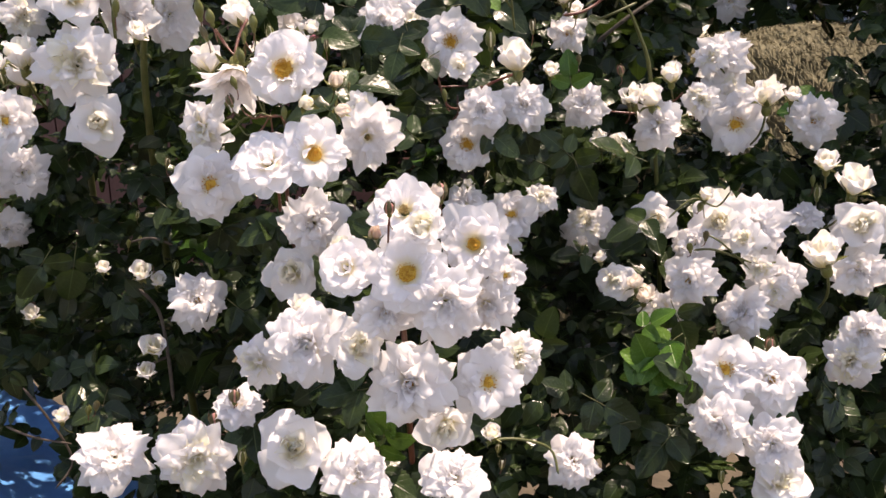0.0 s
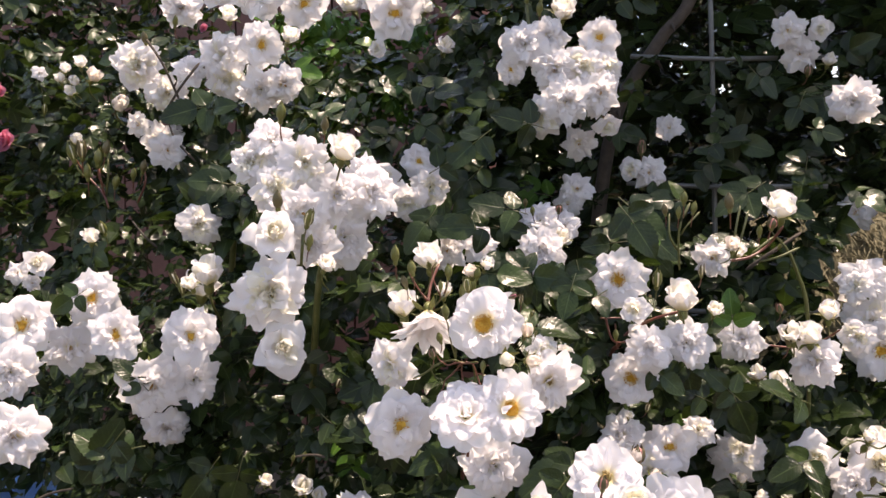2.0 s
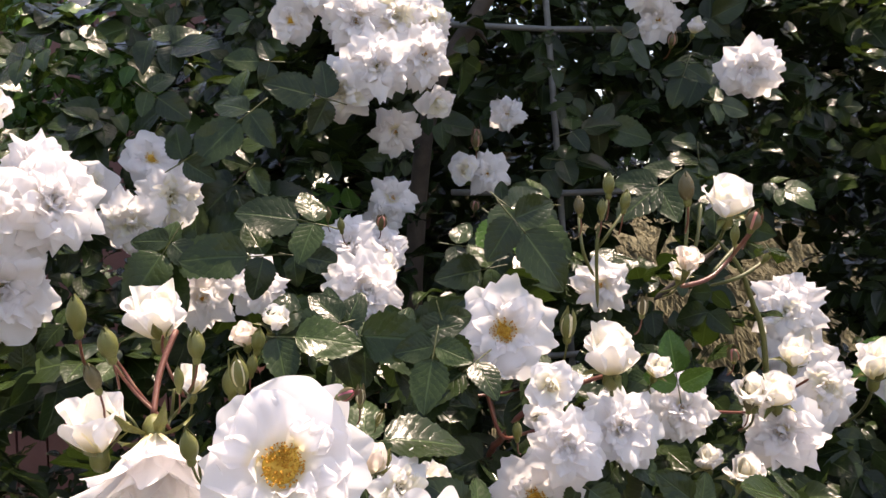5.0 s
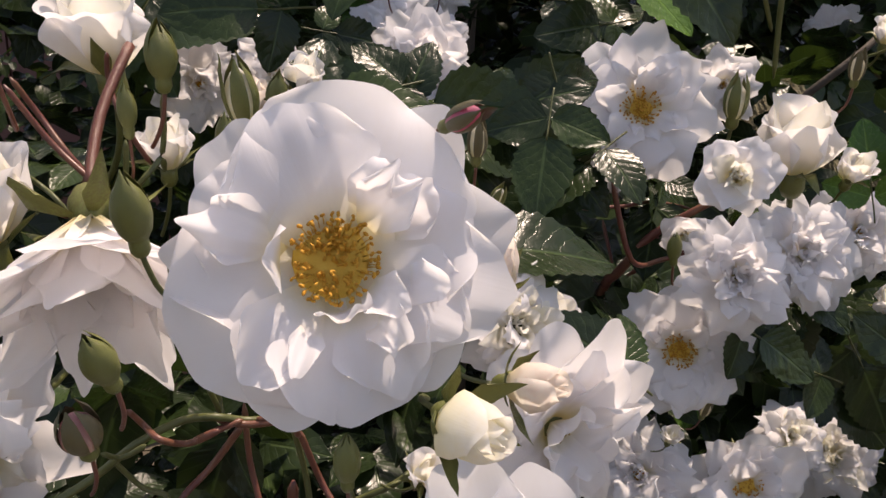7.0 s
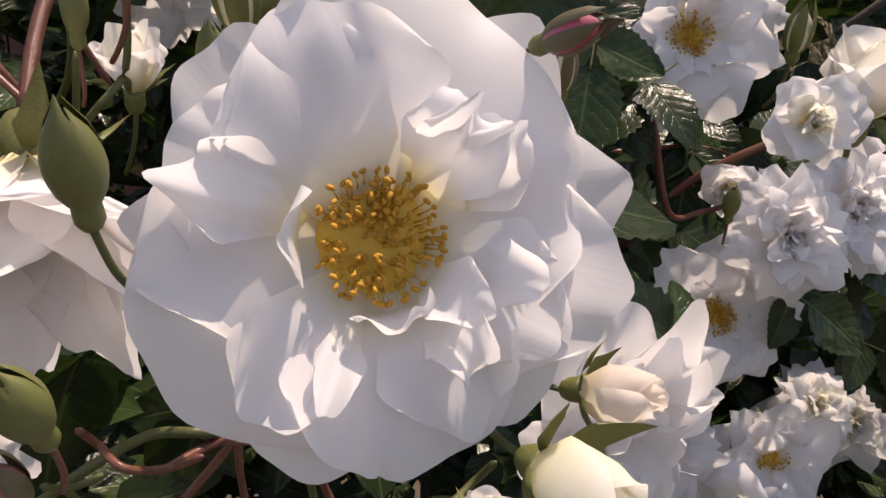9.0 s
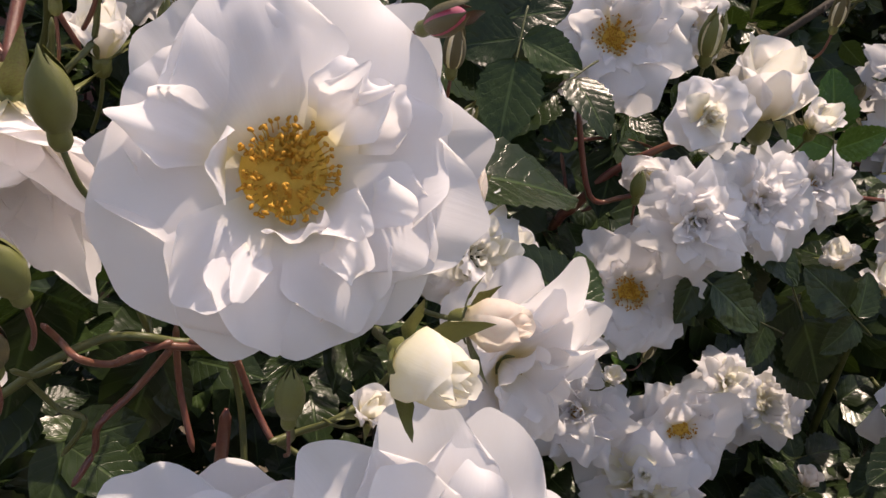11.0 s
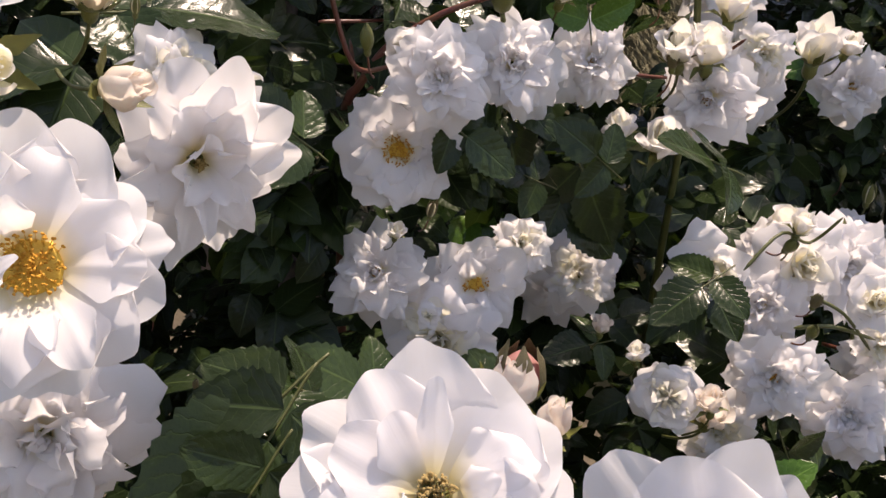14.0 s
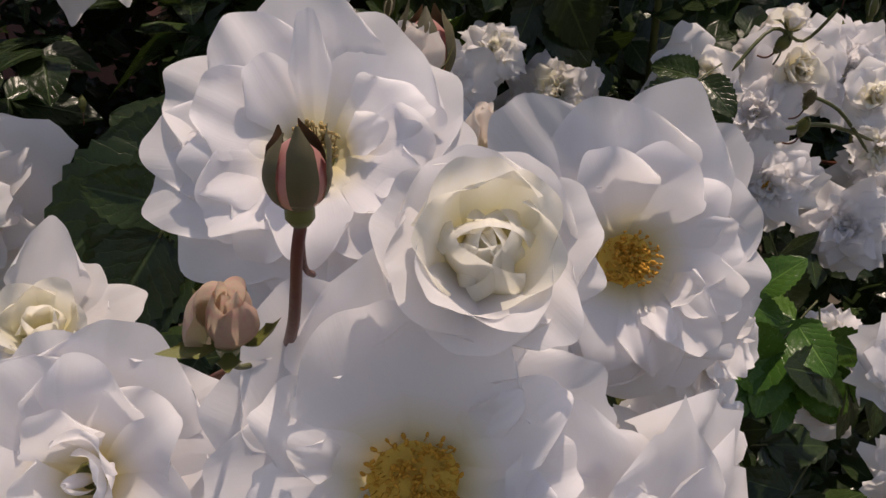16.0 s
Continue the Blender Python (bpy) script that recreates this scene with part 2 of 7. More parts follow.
# ---- petals and blooms; a bloom is one across, and looks along its own z ----
def petal_mesh(rng, turn, length, width, rise, flare, base_r=0.025, cup=0.25, ruffle=0.03, point=0.0, notch=0.0, skew=0.0, curl=0.0, res=9, lift=0.0, frill=0.0, roll=0.0, taper=0.0, fold=0.0):
    rows, cols = res, res + (res % 2 == 0)
    v = np.linspace(0, 1, rows)[:, None]
    u = np.linspace(-1, 1, cols)[None, :]
    half = width * (0.16 + 0.84 * np.clip(v / 0.62, 0, 1) ** 0.75) * 1.10 * (1 - 0.15 * np.clip((v - 0.62) / 0.38, 0, 1) ** 2)
    half = half * (1 - taper * np.clip((v - 0.40) / 0.60, 0, 1) ** 1.4)
    reach = 1 - 0.36 * np.abs(u) ** 2.5 * v ** 1.5 + 0.9 * point * np.exp(-(u / 0.30) ** 2) * v ** 3 - notch * np.exp(-((u - skew) / 0.22) ** 2) * v ** 4
    k1, k2, p1, p2 = rng.uniform(2.2, 4.0), rng.uniform(4.5, 7.5), rng.uniform(0, 6.3), rng.uniform(0, 6.3)
    reach = reach + ruffle * 0.9 * v ** 3 * np.sin(k2 * u + p2)
    reach = reach + frill * v ** 4 * np.sin(rng.uniform(8, 12) * u + rng.uniform(0, 6.3))
    s = np.linspace(0, 1, rows)
    ang = np.radians(rise + (flare - rise) * s ** 1.25 - curl * np.clip((s - 0.72) / 0.28, 0, 1) ** 1.5)
    ds = np.diff(s, prepend=0)
    rr = base_r + length * np.cumsum(np.cos(ang) * ds)
    zz = length * np.cumsum(np.sin(ang) * ds)
    # stretch each column along the curve
    pos = np.clip(v * reach, 0, 1.3) * np.ones_like(u)
    R = np.interp(pos, s, rr) + np.clip(pos - 1, 0, 1) * length * math.cos(ang[-1])
    Z = np.interp(pos, s, zz) + np.clip(pos - 1, 0, 1) * length * math.sin(ang[-1])
    A = np.interp(pos, s, ang)
    off = cup * width * (u ** 2) * v * (0.55 + 0.45 * v) * length / max(length, 1e-6) - cup * width * 0.22 * v
    off = off + ruffle * v ** 2 * (np.sin(k1 * u + p1) * 0.7 + np.abs(u) * np.sin(k2 * u + p2) * 0.8)
    off = off + 0.35 * ruffle * v * np.sin(rng.uniform(5, 8) * v + rng.uniform(0, 6) + 2 * u)
    off = off + fold * width * np.abs(u) * v
    off = off - roll * width * np.abs(u) ** 4 * np.clip((v - 0.25) / 0.75, 0, 1) ** 1.5
    off = off + rng.uniform(-0.06, 0.12) * width * np.exp(-((u - rng.uniform(-0.4, 0.4)) / 0.18) ** 2) * v
    off = off + rng.uniform(0.012, 0.045) * width * np.cos(rng.uniform(4.5, 7.5) * u + rng.uniform(0, 6.3)) * v * (1.2 - 0.5 * v)
    R = R - off * np.sin(A)
    Z = Z + off * np.cos(A) + lift
    side = u * half + skew * 0.25 * width * v ** 2
    c, sn = math.cos(turn), math.sin(turn)
    X, Y = R * c - side * sn, R * sn + side * c
    uvs = np.stack([np.broadcast_to((u + 1) / 2, X.shape), np.broadcast_to(v, X.shape)], -1)
    return sheet("petal", np.stack([X, Y, Z], -1), uvs)


def ring(rng, root, mat, count, length, width, rise, flare, turn0, label="", wild=1.0, **kw):
    for i in range(count):
        t = turn0 + 2 * math.pi * (i + rng.uniform(-0.16, 0.16) * wild) / count
        me = petal_mesh(rng, t, length * rng.uniform(0.90, 1.08), width * rng.uniform(0.85, 1.15), rise + rng.uniform(-9, 9) * wild,
                        flare + rng.uniform(-14, 14) * wild, skew=rng.uniform(-0.6, 0.6), point=kw.get("point", 0) * rng.uniform(0.2, 1.6),
                        notch=max(0, rng.uniform(-0.12, 0.13)), **{k: x for k, x in kw.items() if k != "point"})
        part("petal", me, mat, root)


def spiral(rng, root, mat, count, length, width, rise, flare, power=1.0, wild=1.0, curl=(0, 0), roll=0.3, ruffle=0.04, point=0.1, frill=0.0, cup=(0.06, 0.3), res=9):
    """Petals set one after another at the golden angle, from the outermost in; pairs give the first and last value."""
    w = rng.uniform(0, 6.28)
    for i in range(count):
        q = (i / max(1, count - 1)) ** power
        mixq = lambda pair: pair[0] + (pair[1] - pair[0]) * min(1.0, max(0.0, q + rng.uniform(-0.08, 0.08) * wild))
        lean = rng.uniform(-12, 12) * wild
        me = petal_mesh(rng, w + 2.39996 * i + rng.uniform(-0.16, 0.16) * wild, mixq(length) * rng.uniform(0.92, 1.07), mixq(width) * rng.uniform(0.82, 1.15),
                        mixq(rise) + lean, mixq(flare) + lean + rng.uniform(-12, 12) * wild, cup=mixq(cup) * rng.uniform(0.5, 1.5), ruffle=ruffle * rng.uniform(0.6, 1.3),
                        point=point * rng.uniform(0.0, 1.8), notch=max(0, rng.uniform(-0.16, 0.14)), skew=rng.uniform(-0.7, 0.7), curl=mixq(curl) * rng.uniform(0.3, 1.6),
                        roll=roll * max(0.0, rng.uniform(-0.3, 1.5)), frill=frill * rng.uniform(0.4, 1.4), res=res, lift=0.012 * q - 0.012)
        part("petal", me, mat, root)


def stamens(rng, root, count, spread, height, gold=True):
    bits, tips = [], []
    for i in range(count):
        a, q = rng.uniform(0, 6.283), rng.uniform(0.0, 1.0) ** 0.62
        r = spread * q
        top = Vector((r * math.cos(a), r * math.sin(a), height * (0.62 + 0.38 * q) * (1.0 - 0.25 * q ** 6) * rng.uniform(0.65, 1.2)))
        foot = Vector((0.78 * top.x, 0.78 * top.y, 0.015))
        mid = (foot + top) / 2 + Vector((0, 0, 0.012))
        bits.append(tube_bit([foot, mid, top], [0.0024, 0.0019, 0.0015] if count > 100 else [0.0034, 0.0028, 0.0022], 4))
        ax = Vector((rng.uniform(-1, 1), rng.uniform(-1, 1), rng.uniform(-0.4, 0.6))).normalized()
        g = rng.uniform(0.0065, 0.0100) if count > 100 else rng.uniform(0.008, 0.012)
        tips.append(tube_bit([top - ax * g, top - ax * g * 0.5, top + ax * g * 0.5, top + ax * g], [g * 0.25, g * 0.62, g * 0.62, g * 0.25], 5))
    st = part("stamen_tuft", joined("stamen_tuft", bits), FILAMENT if gold else OLDSTAMEN, root)
    part("anther_tuft", joined("anther_tuft", tips), ANTHER if gold else OLDSTAMEN, st, "golden anthers" if gold else "withered brown anthers")
    if count > 20:
        k = spread / 0.13 if gold else 0.5
        disc = ((0.0, 0.034), (0.04, 0.031), (0.085, 0.022), (0.115, 0.008), (0.12, -0.008), (0.03, -0.02))
        part("flower_centre", lathe("flower_centre", [(k * r, k * h) for r, h in disc]), FILAMENT if gold else SEPAL, root)


def sepals_on(hip, meshes, mat, fine):
    """The five sepals: each a part where they show well, else one ring."""
    if fine:
        for me in meshes:
            part("sepal", me, mat, hip)
        return
    bits = []
    for me in meshes:
        p = np.array([tuple(v.co) for v in me.vertices])
        bits.append((p, [list(q.vertices) for q in me.polygons], [(0.5, 0.5)] * len(p)))
    part("sepals", joined("sepals", bits), mat, hip)


def calyx(rng, root, size, down, stem=0.7, mat=None, up=False, fine=False):
    mat = mat or SEPAL
    made = []
    hip = part("hip", lathe("hip", ((0.015, -0.20), (0.055, -0.17), (0.082, -0.11), (0.075, -0.045), (0.05, 0.0), (0.0, 0.012))), mat, root)
    for i in range(5):
        t = 2 * math.pi * i / 5 + rng.uniform(-0.15, 0.15)
        rise, flare = (rng.uniform(60, 80), rng.uniform(80, 104)) if up else (rng.uniform(-15, 25), down + rng.uniform(-20, 20))
        me = petal_mesh(rng, t, size * rng.uniform(0.85, 1.15), size * 0.17, rise, flare, base_r=0.05, cup=0.5, ruffle=0.012, point=0.5, res=7, lift=-0.03)
        made.append(me)
    sepals_on(hip, made, mat, fine)
    bend = rng.uniform(-0.22, 0.22), rng.uniform(-0.22, 0.22)
    line = smooth_line([(0, 0, -0.19), (0.3 * bend[0], 0.3 * bend[1], -0.19 - stem * 0.5), (bend[0], bend[1], -0.19 - stem)], 4)
    part("stem", joined("stem", [tube_bit(line, [0.024] * len(line), 6)]), STALK if rng.random() < 0.6 else REDSTALK, root)


def petal_heap(rng, root, mat, count, length, width, rise, flare, spread, res=6, clear=0.0):
    """The small crumpled petals in the middle of a full bloom, as one part."""
    bits = []
    for i in range(count):
        q = i / max(1, count - 1)
        mixq = lambda pair: pair[0] + (pair[1] - pair[0]) * q
        lean = rng.uniform(-22, 22)
        me = petal_mesh(rng, 2.39996 * i + rng.uniform(-0.5, 0.5), mixq(length) * rng.uniform(0.8, 1.2), mixq(width) * rng.uniform(0.75, 1.3), mixq(rise) + lean, mixq(flare) + lean + rng.uniform(-18, 18),
                        base_r=clear + spread * (1 - q) * rng.uniform(0.3, 1.0), cup=rng.uniform(0.1, 0.7), ruffle=0.03, point=rng.uniform(0, 0.25), notch=max(0, rng.uniform(-0.2, 0.2)),
                        skew=rng.uniform(-0.8, 0.8), curl=rng.uniform(0, 60), roll=rng.uniform(0, 0.4), fold=rng.uniform(-0.3, 0.6), res=res)
        p = np.array([tuple(v.co) for v in me.vertices])
        uv = [(0.5, 0.5)] * len(p)
        for q4 in me.polygons:
            for li, vi in zip(q4.loop_indices, q4.vertices):
                uv[vi] = tuple(me.uv_layers[0].data[li].uv)
        bits.append((p, [list(q4.vertices) for q4 in me.polygons], uv))
    part("inner_petals", joined("inner_petals", bits), mat, root)


def open_bloom(rng, res, old=False):
    root = new("rose_bloom")
    if old:
        spiral(rng, root, WHITE, 20, (0.49, 0.28), (0.20, 0.11), (20, 48), (-12, 14), 1.25, 1.1, (0, 24), 0.30, 0.028, 0.12, 0.035, (0.06, 0.24), res)
        stamens(rng, root, 70, 0.075, 0.10, False)
    else:
        spiral(rng, root, WHITE, 11, (0.49, 0.42), (0.24, 0.19), (14, 30), (-20, 0), 1.0, 1.1, (0, 26), 0.24, 0.034, 0.05, 0.045, (0.04, 0.14), res)
        spiral(rng, root, WHITE, 10, (0.40, 0.26), (0.15, 0.08), (22, 46), (-6, 24), 1.0, 1.7, (8, 70), 0.18, 0.045, 0.08, 0.020, (0.08, 0.40), res)
        petal_heap(rng, root, WHITE, 7, (0.20, 0.15), (0.06, 0.045), (40, 60), (10, 60), 0.05, clear=0.12)
        stamens(rng, root, 150 if res > 10 else 56, 0.125, 0.085)
    calyx(rng, root, 0.28, -35, fine=res > 10)
    return root


def double_bloom(rng, res, full=True):
    root = new("rose_bloom")
    spiral(rng, root, WHITE, 11 if full else 9, (0.48, 0.42), (0.19, 0.15), (8, 28), (-34, -8), 1.0, 1.2, (0, 30), 0.42, 0.045, 0.05, 0.06, (0.0, 0.15), res)
    spiral(rng, root, WHITE, 11 if full else 8, (0.41, 0.26), (0.135, 0.085), (26, 60), (-22, 40), 1.0, 1.8, (10, 60), 0.40, 0.050, 0.06, 0.05, (0.05, 0.35), res)
    core = rng.random()
    petal_heap(rng, root, WHITE if core < 0.7 else CREAM, 30 if full else 16, (0.28, 0.13), (0.085, 0.045), (44, 84), (0, 85), 0.18)
    if core < 0.6:
        stamens(rng, root, 22, 0.045, 0.10)
    calyx(rng, root, 0.26, -35, fine=res > 10)
    return root


def cup_bloom(rng, res):
    root = new("rose_bloom")
    spiral(rng, root, WHITE, 8, (0.58, 0.46), (0.28, 0.24), (36, 62), (-35, 40), 1.0, 1.2, (20, 40), 0.30, 0.034, 0.12, 0.018, (0.10, 0.40), res)
    spiral(rng, root, CREAM, 6, (0.47, 0.40), (0.17, 0.13), (66, 80), (50, 98), 1.0, 1.3, (25, 10), 0.15, 0.030, 0.12, 0.012, (0.5, 0.9), res)
    petal_heap(rng, root, CREAM, 7, (0.42, 0.40), (0.10, 0.06), (78, 88), (92, 102), 0.08, 8)
    heart(rng, root, CREAM, 0.065, 0.43, res)
    calyx(rng, root, 0.30, -30, fine=res > 10)
    return root


def heart(rng, root, mat, r, h, res):
    """The rolled petals in the middle of a bloom that is still opening."""
    turns, cols, rows = 1.7, 3 * res, max(7, res // 2)
    a = np.linspace(0, turns * 2 * math.pi, cols)[None, :]
    v = np.linspace(0, 1, rows)[:, None]
    rad = r * (0.06 + 0.94 * a / a.max()) * (0.60 + 0.95 * v - 1.3 * v ** 2.4)
    z = h * v * (1.06 - 0.10 * a / a.max() + 0.03 * np.sin(a * 1.7 + rng.uniform(0, 6)))
    a0 = rng.uniform(0, 6.28)
    part("inner_petal", sheet("inner_petal", np.stack([rad * np.cos(a + a0), rad * np.sin(a + a0), z * np.ones_like(a)], -1)), mat, root)


def shells(rng, root, mat, count, outer, inner, height, barrel, half, roll, res, close=0.0):
    """Petals wrapped one inside the other round the heart of a bloom; barrel: radius at the foot, a third, two thirds and the rim; close: how far the inner ones shut."""
    w = rng.uniform(0, 6.28)
    wild = 1.0 if close else 0.3
    for i in range(count):
        q = i / (count - 1)
        rad = (outer + (inner - outer) * q ** 0.85) * (1 + wild * rng.uniform(-0.07, 0.07))
        h = height * (1 + 0.06 * math.sin(3.1 * q) + 0.22 * close * q + wild * rng.uniform(-0.06, 0.06))
        v = np.linspace(0, 1, max(9, res))[:, None]
        u = np.linspace(-1, 1, 2 * (res // 2) + 5)[None, :]
        ang = w + 2.39996 * i + wild * rng.uniform(-0.4, 0.4) + u * half * (1 + (0.35 + 0.9 * close) * q) * (0.72 + 0.28 * np.sin(math.pi * (0.15 + 0.7 * v)))
        shut = [1, 1, 1 - 0.25 * close * q, 1 - 0.85 * close * q ** 1.5]
        r = rad * np.interp(v, [0, 0.34, 0.67, 1], [x * y for x, y in zip(barrel, shut)]) * (1 + (0.11 + 0.12 * close * q) * u)
        lip = np.clip((v - 0.80) / 0.20, 0, 1) ** 2
        r = r + lip * roll * (0.10 + 0.90 * (1 - q)) * (0.6 + 0.4 * np.cos(2.2 * u + rng.uniform(0, 6)))
        r = r + wild * 0.06 * rad * np.sin(rng.uniform(2, 4) * u + rng.uniform(0, 6)) * v
        z = h * v * (1 - 0.16 * np.abs(u) ** 2.6) + (0.012 + 0.012 * close) * np.sin(rng.uniform(3, 6) * u + rng.uniform(0, 6)) * v - 0.3 * lip * roll
        pts = np.stack([r * np.cos(ang), r * np.sin(ang), z], -1)
        uvs = np.stack([np.broadcast_to((u + 1) / 2, r.shape), np.broadcast_to(v, r.shape)], -1)
        part("inner_petal", sheet("inner_petal", pts, uvs), mat, root)


def half_bloom(rng, res, mat=None):
    """A bud whose petals have begun to part; one across, opening along z."""
    root = new("opening_rosebud")
    mat = mat or CREAM
    w = rng.uniform(0, 6.28)
    ring(rng, root, WHITE if mat is CREAM else mat, 4, 0.98, 0.47, 58, 88, w, cup=0.5, ruffle=0.02, point=0.0, res=res, base_r=0.10, curl=50, wild=1.3)
    ring(rng, root, mat, 3, 1.02, 0.36, 68, 97, w + 0.5, cup=0.68, ruffle=0.02, point=0.08, res=res, base_r=0.08, curl=20, wild=0.9)
    heart(rng, root, mat, 0.20, 0.94, res)
    hip = part("hip", lathe("hip", ((0.03, -0.42), (0.12, -0.36), (0.17, -0.24), (0.16, -0.10), (0.17, 0.0), (0.0, 0.03))), SEPAL, root)
    made = []
    for i in range(5):
        t = 2 * math.pi * i / 5 + rng.uniform(-0.2, 0.2)
        me = petal_mesh(rng, t, rng.uniform(0.45, 0.62), 0.10, rng.uniform(30, 65), rng.uniform(-30, 80), base_r=0.14, cup=0.5, ruffle=0.02, point=0.5, res=7, lift=-0.04)
        made.append(me)
    sepals_on(hip, made, SEPAL, True)
    bend = rng.uniform(0.35, 0.6), rng.uniform(-0.2, 0.2)
    line = smooth_line([(0, 0, -0.40), (0.3 * bend[0], 0.3 * bend[1], -0.9), (0.9 * bend[0], 0.8 * bend[1], -1.4), (1.8 * bend[0], bend[1], -1.9)], 4)
    part("stem", joined("stem", [tube_bit(line, [0.042] * len(line), 6)]), STALK, root)
    return root


def globe_bud(rng, res, mat):
    """A round bud on the point of opening; one across, its rolled tip along z."""
    root = new("opening_rosebud")
    w = rng.uniform(0, 6.28)
    shells(rng, root, mat, 8, 0.49, 0.07, 0.95, (0.50, 1.02, 0.95, 0.56), 1.05, 0.10, res, 0.16)
    hip = part("hip", lathe("hip", ((0.03, -0.34), (0.11, -0.29), (0.16, -0.19), (0.17, -0.08), (0.22, 0.02), (0.0, 0.05))), SEPAL, root)
    made = []
    for i in range(5):
        t = 2 * math.pi * i / 5 + rng.uniform(-0.2, 0.2)
        made.append(petal_mesh(rng, t, rng.uniform(0.5, 0.75), 0.15, rng.uniform(5, 25), rng.uniform(30, 80), base_r=0.16, cup=0.4, ruffle=0.02, point=0.5, res=7, lift=-0.02))
    sepals_on(hip, made, SEPAL, True)
    bend = rng.uniform(0.35, 0.6), rng.uniform(-0.2, 0.2)
    line = smooth_line([(0, 0, -0.32), (0.3 * bend[0], 0.3 * bend[1], -0.8), (0.9 * bend[0], 0.8 * bend[1], -1.2), (1.8 * bend[0], bend[1], -1.6)], 4)
    part("stem", joined("stem", [tube_bit(line, [0.045] * len(line), 6)]), STALK, root)
    return root


def green_bud(rng, res, tip):
    """A closed bud, one long above its hip, pointing along z."""
    root = new("rosebud")
    fat = rng.uniform(0.82, 1.12) if tip is not ROSY else 1.45
    body = ((0.16, 0.0), (0.24, 0.12), (0.285, 0.30), (0.275, 0.48), (0.21, 0.68), (0.12, 0.82), (0.05, 0.90), (0.0, 0.92))
    part("petal_cone", lathe("petal_cone", [(fat * r, h) for r, h in body], 16), tip, root)
    hip = part("hip", lathe("hip", [(r * (0.5 + 0.5 * fat), h) for r, h in ((0.045, -0.36), (0.11, -0.32), (0.165, -0.22), (0.165, -0.10), (0.15, 0.0), (0.17, 0.03))]), SEPAL, root)
    mat = SEPAL if rng.random() < 0.65 and tip is not ROSY else RUDDY
    made = []
    for i in range(5):
        t = 2 * math.pi * i / 5 + rng.uniform(-0.08, 0.08)
        k = 9
        v = np.linspace(0, 1, k)[:, None]
        u = np.linspace(-1, 1, 7)[None, :]
        gap = rng.uniform(0.0, 0.16) if tip is not SEPAL else 0.0
        rad = np.interp(v, [0, 0.15, 0.35, 0.55, 0.75, 0.9, 1], [0.17, 0.265, 0.305, 0.295, 0.215 + gap * 0.6, 0.11 + gap, 0.05 + gap * 1.5])
        spread = np.interp(v, [0, 0.2, 0.5, 0.8, 1], [0.66, 0.69, 0.68, 0.64, 0.12])
        a = t + u * spread * (1 - 0.15 * (gap > 0.08) * v) * (1.0 if tip is SEPAL else 0.72)
        rad = fat * rad + 0.012 * (1 - u ** 2)
        z = (1.05 + rng.uniform(-0.04, 0.16)) * v + 0 * u
        made.append(sheet("sepal", np.stack([rad * np.cos(a), rad * np.sin(a), z], -1)))
    sepals_on(hip, made, mat, True)
    bend = rng.uniform(0.5, 0.9), rng.uniform(-0.3, 0.3)
    line = smooth_line([(0, 0, -0.34), (0.12 * bend[0], 0.3 * bend[1], -0.9), (0.4 * bend[0], 0.7 * bend[1], -1.3), (0.8 * bend[0], bend[1], -1.6)], 4)
    part("stem", joined("stem", [tube_bit(line, [0.048] * len(line), 6)]), STALK if rng.random() < 0.5 and tip is not ROSY else REDSTALK, root)
    return root


def turned(x, y, z, size, yaw, pitch, spin):
    """A pose with z towards yaw (0: -y, to the right: plus) and pitch (up)."""
    a, b = radians(yaw), radians(pitch)
    f = Vector((math.sin(a) * math.cos(b), -math.cos(a) * math.cos(b), math.sin(b)))
    return Matrix.Translation((x, y, z)) @ f.to_track_quat("Z", "Y").to_matrix().to_4x4() @ pose(0, 0, 0, 0, 0, spin) @ Matrix.Scale(size, 4)


MADE, BLOOMS = {}, []
KINDS = {
    "open": (lambda r, k: open_bloom(r, k), 4, "wide open white rose with golden stamens"),
    "double": (lambda r, k: double_bloom(r, k), 9, "full ruffled double white rose on the bush"),
    "far": (lambda r, k: double_bloom(r, k, False), 4, "ruffled white rose deeper in the bush"),
    "cup": (lambda r, k: cup_bloom(r, k), 4, "half open white rose with a rolled cream heart"),
    "half": (lambda r, k: half_bloom(r, k), 4, "opening cream white rosebud on a thin stalk"),
    "blush": (lambda r, k: half_bloom(r, k, BLUSH), 2, "opening rosebud with blush pink petals"),
    "globe": (lambda r, k: globe_bud(r, k, CREAM), 2, "round cream rosebud on the point of opening"),
    "tinged": (lambda r, k: globe_bud(r, k, TINGED), 2, "round greenish pink rosebud still half closed"),
    "pale": (lambda r, k: globe_bud(r, k, BLUSH), 2, "round rosebud tinged pale pink"),
    "bud": (lambda r, k: green_bud(r, k, SEPAL), 3, "closed green rosebud with pointed sepals"),
    "tip": (lambda r, k: green_bud(r, k, CREAM), 3, "green rosebud showing a cream tip"),
    "rosy": (lambda r, k: green_bud(r, k, ROSY), 2, "green rosebud with a pink streak between its sepals"),
    "pinkbud": (lambda r, k: green_bud(r, k, PINK), 1, "small bright pink rosebud"),
}


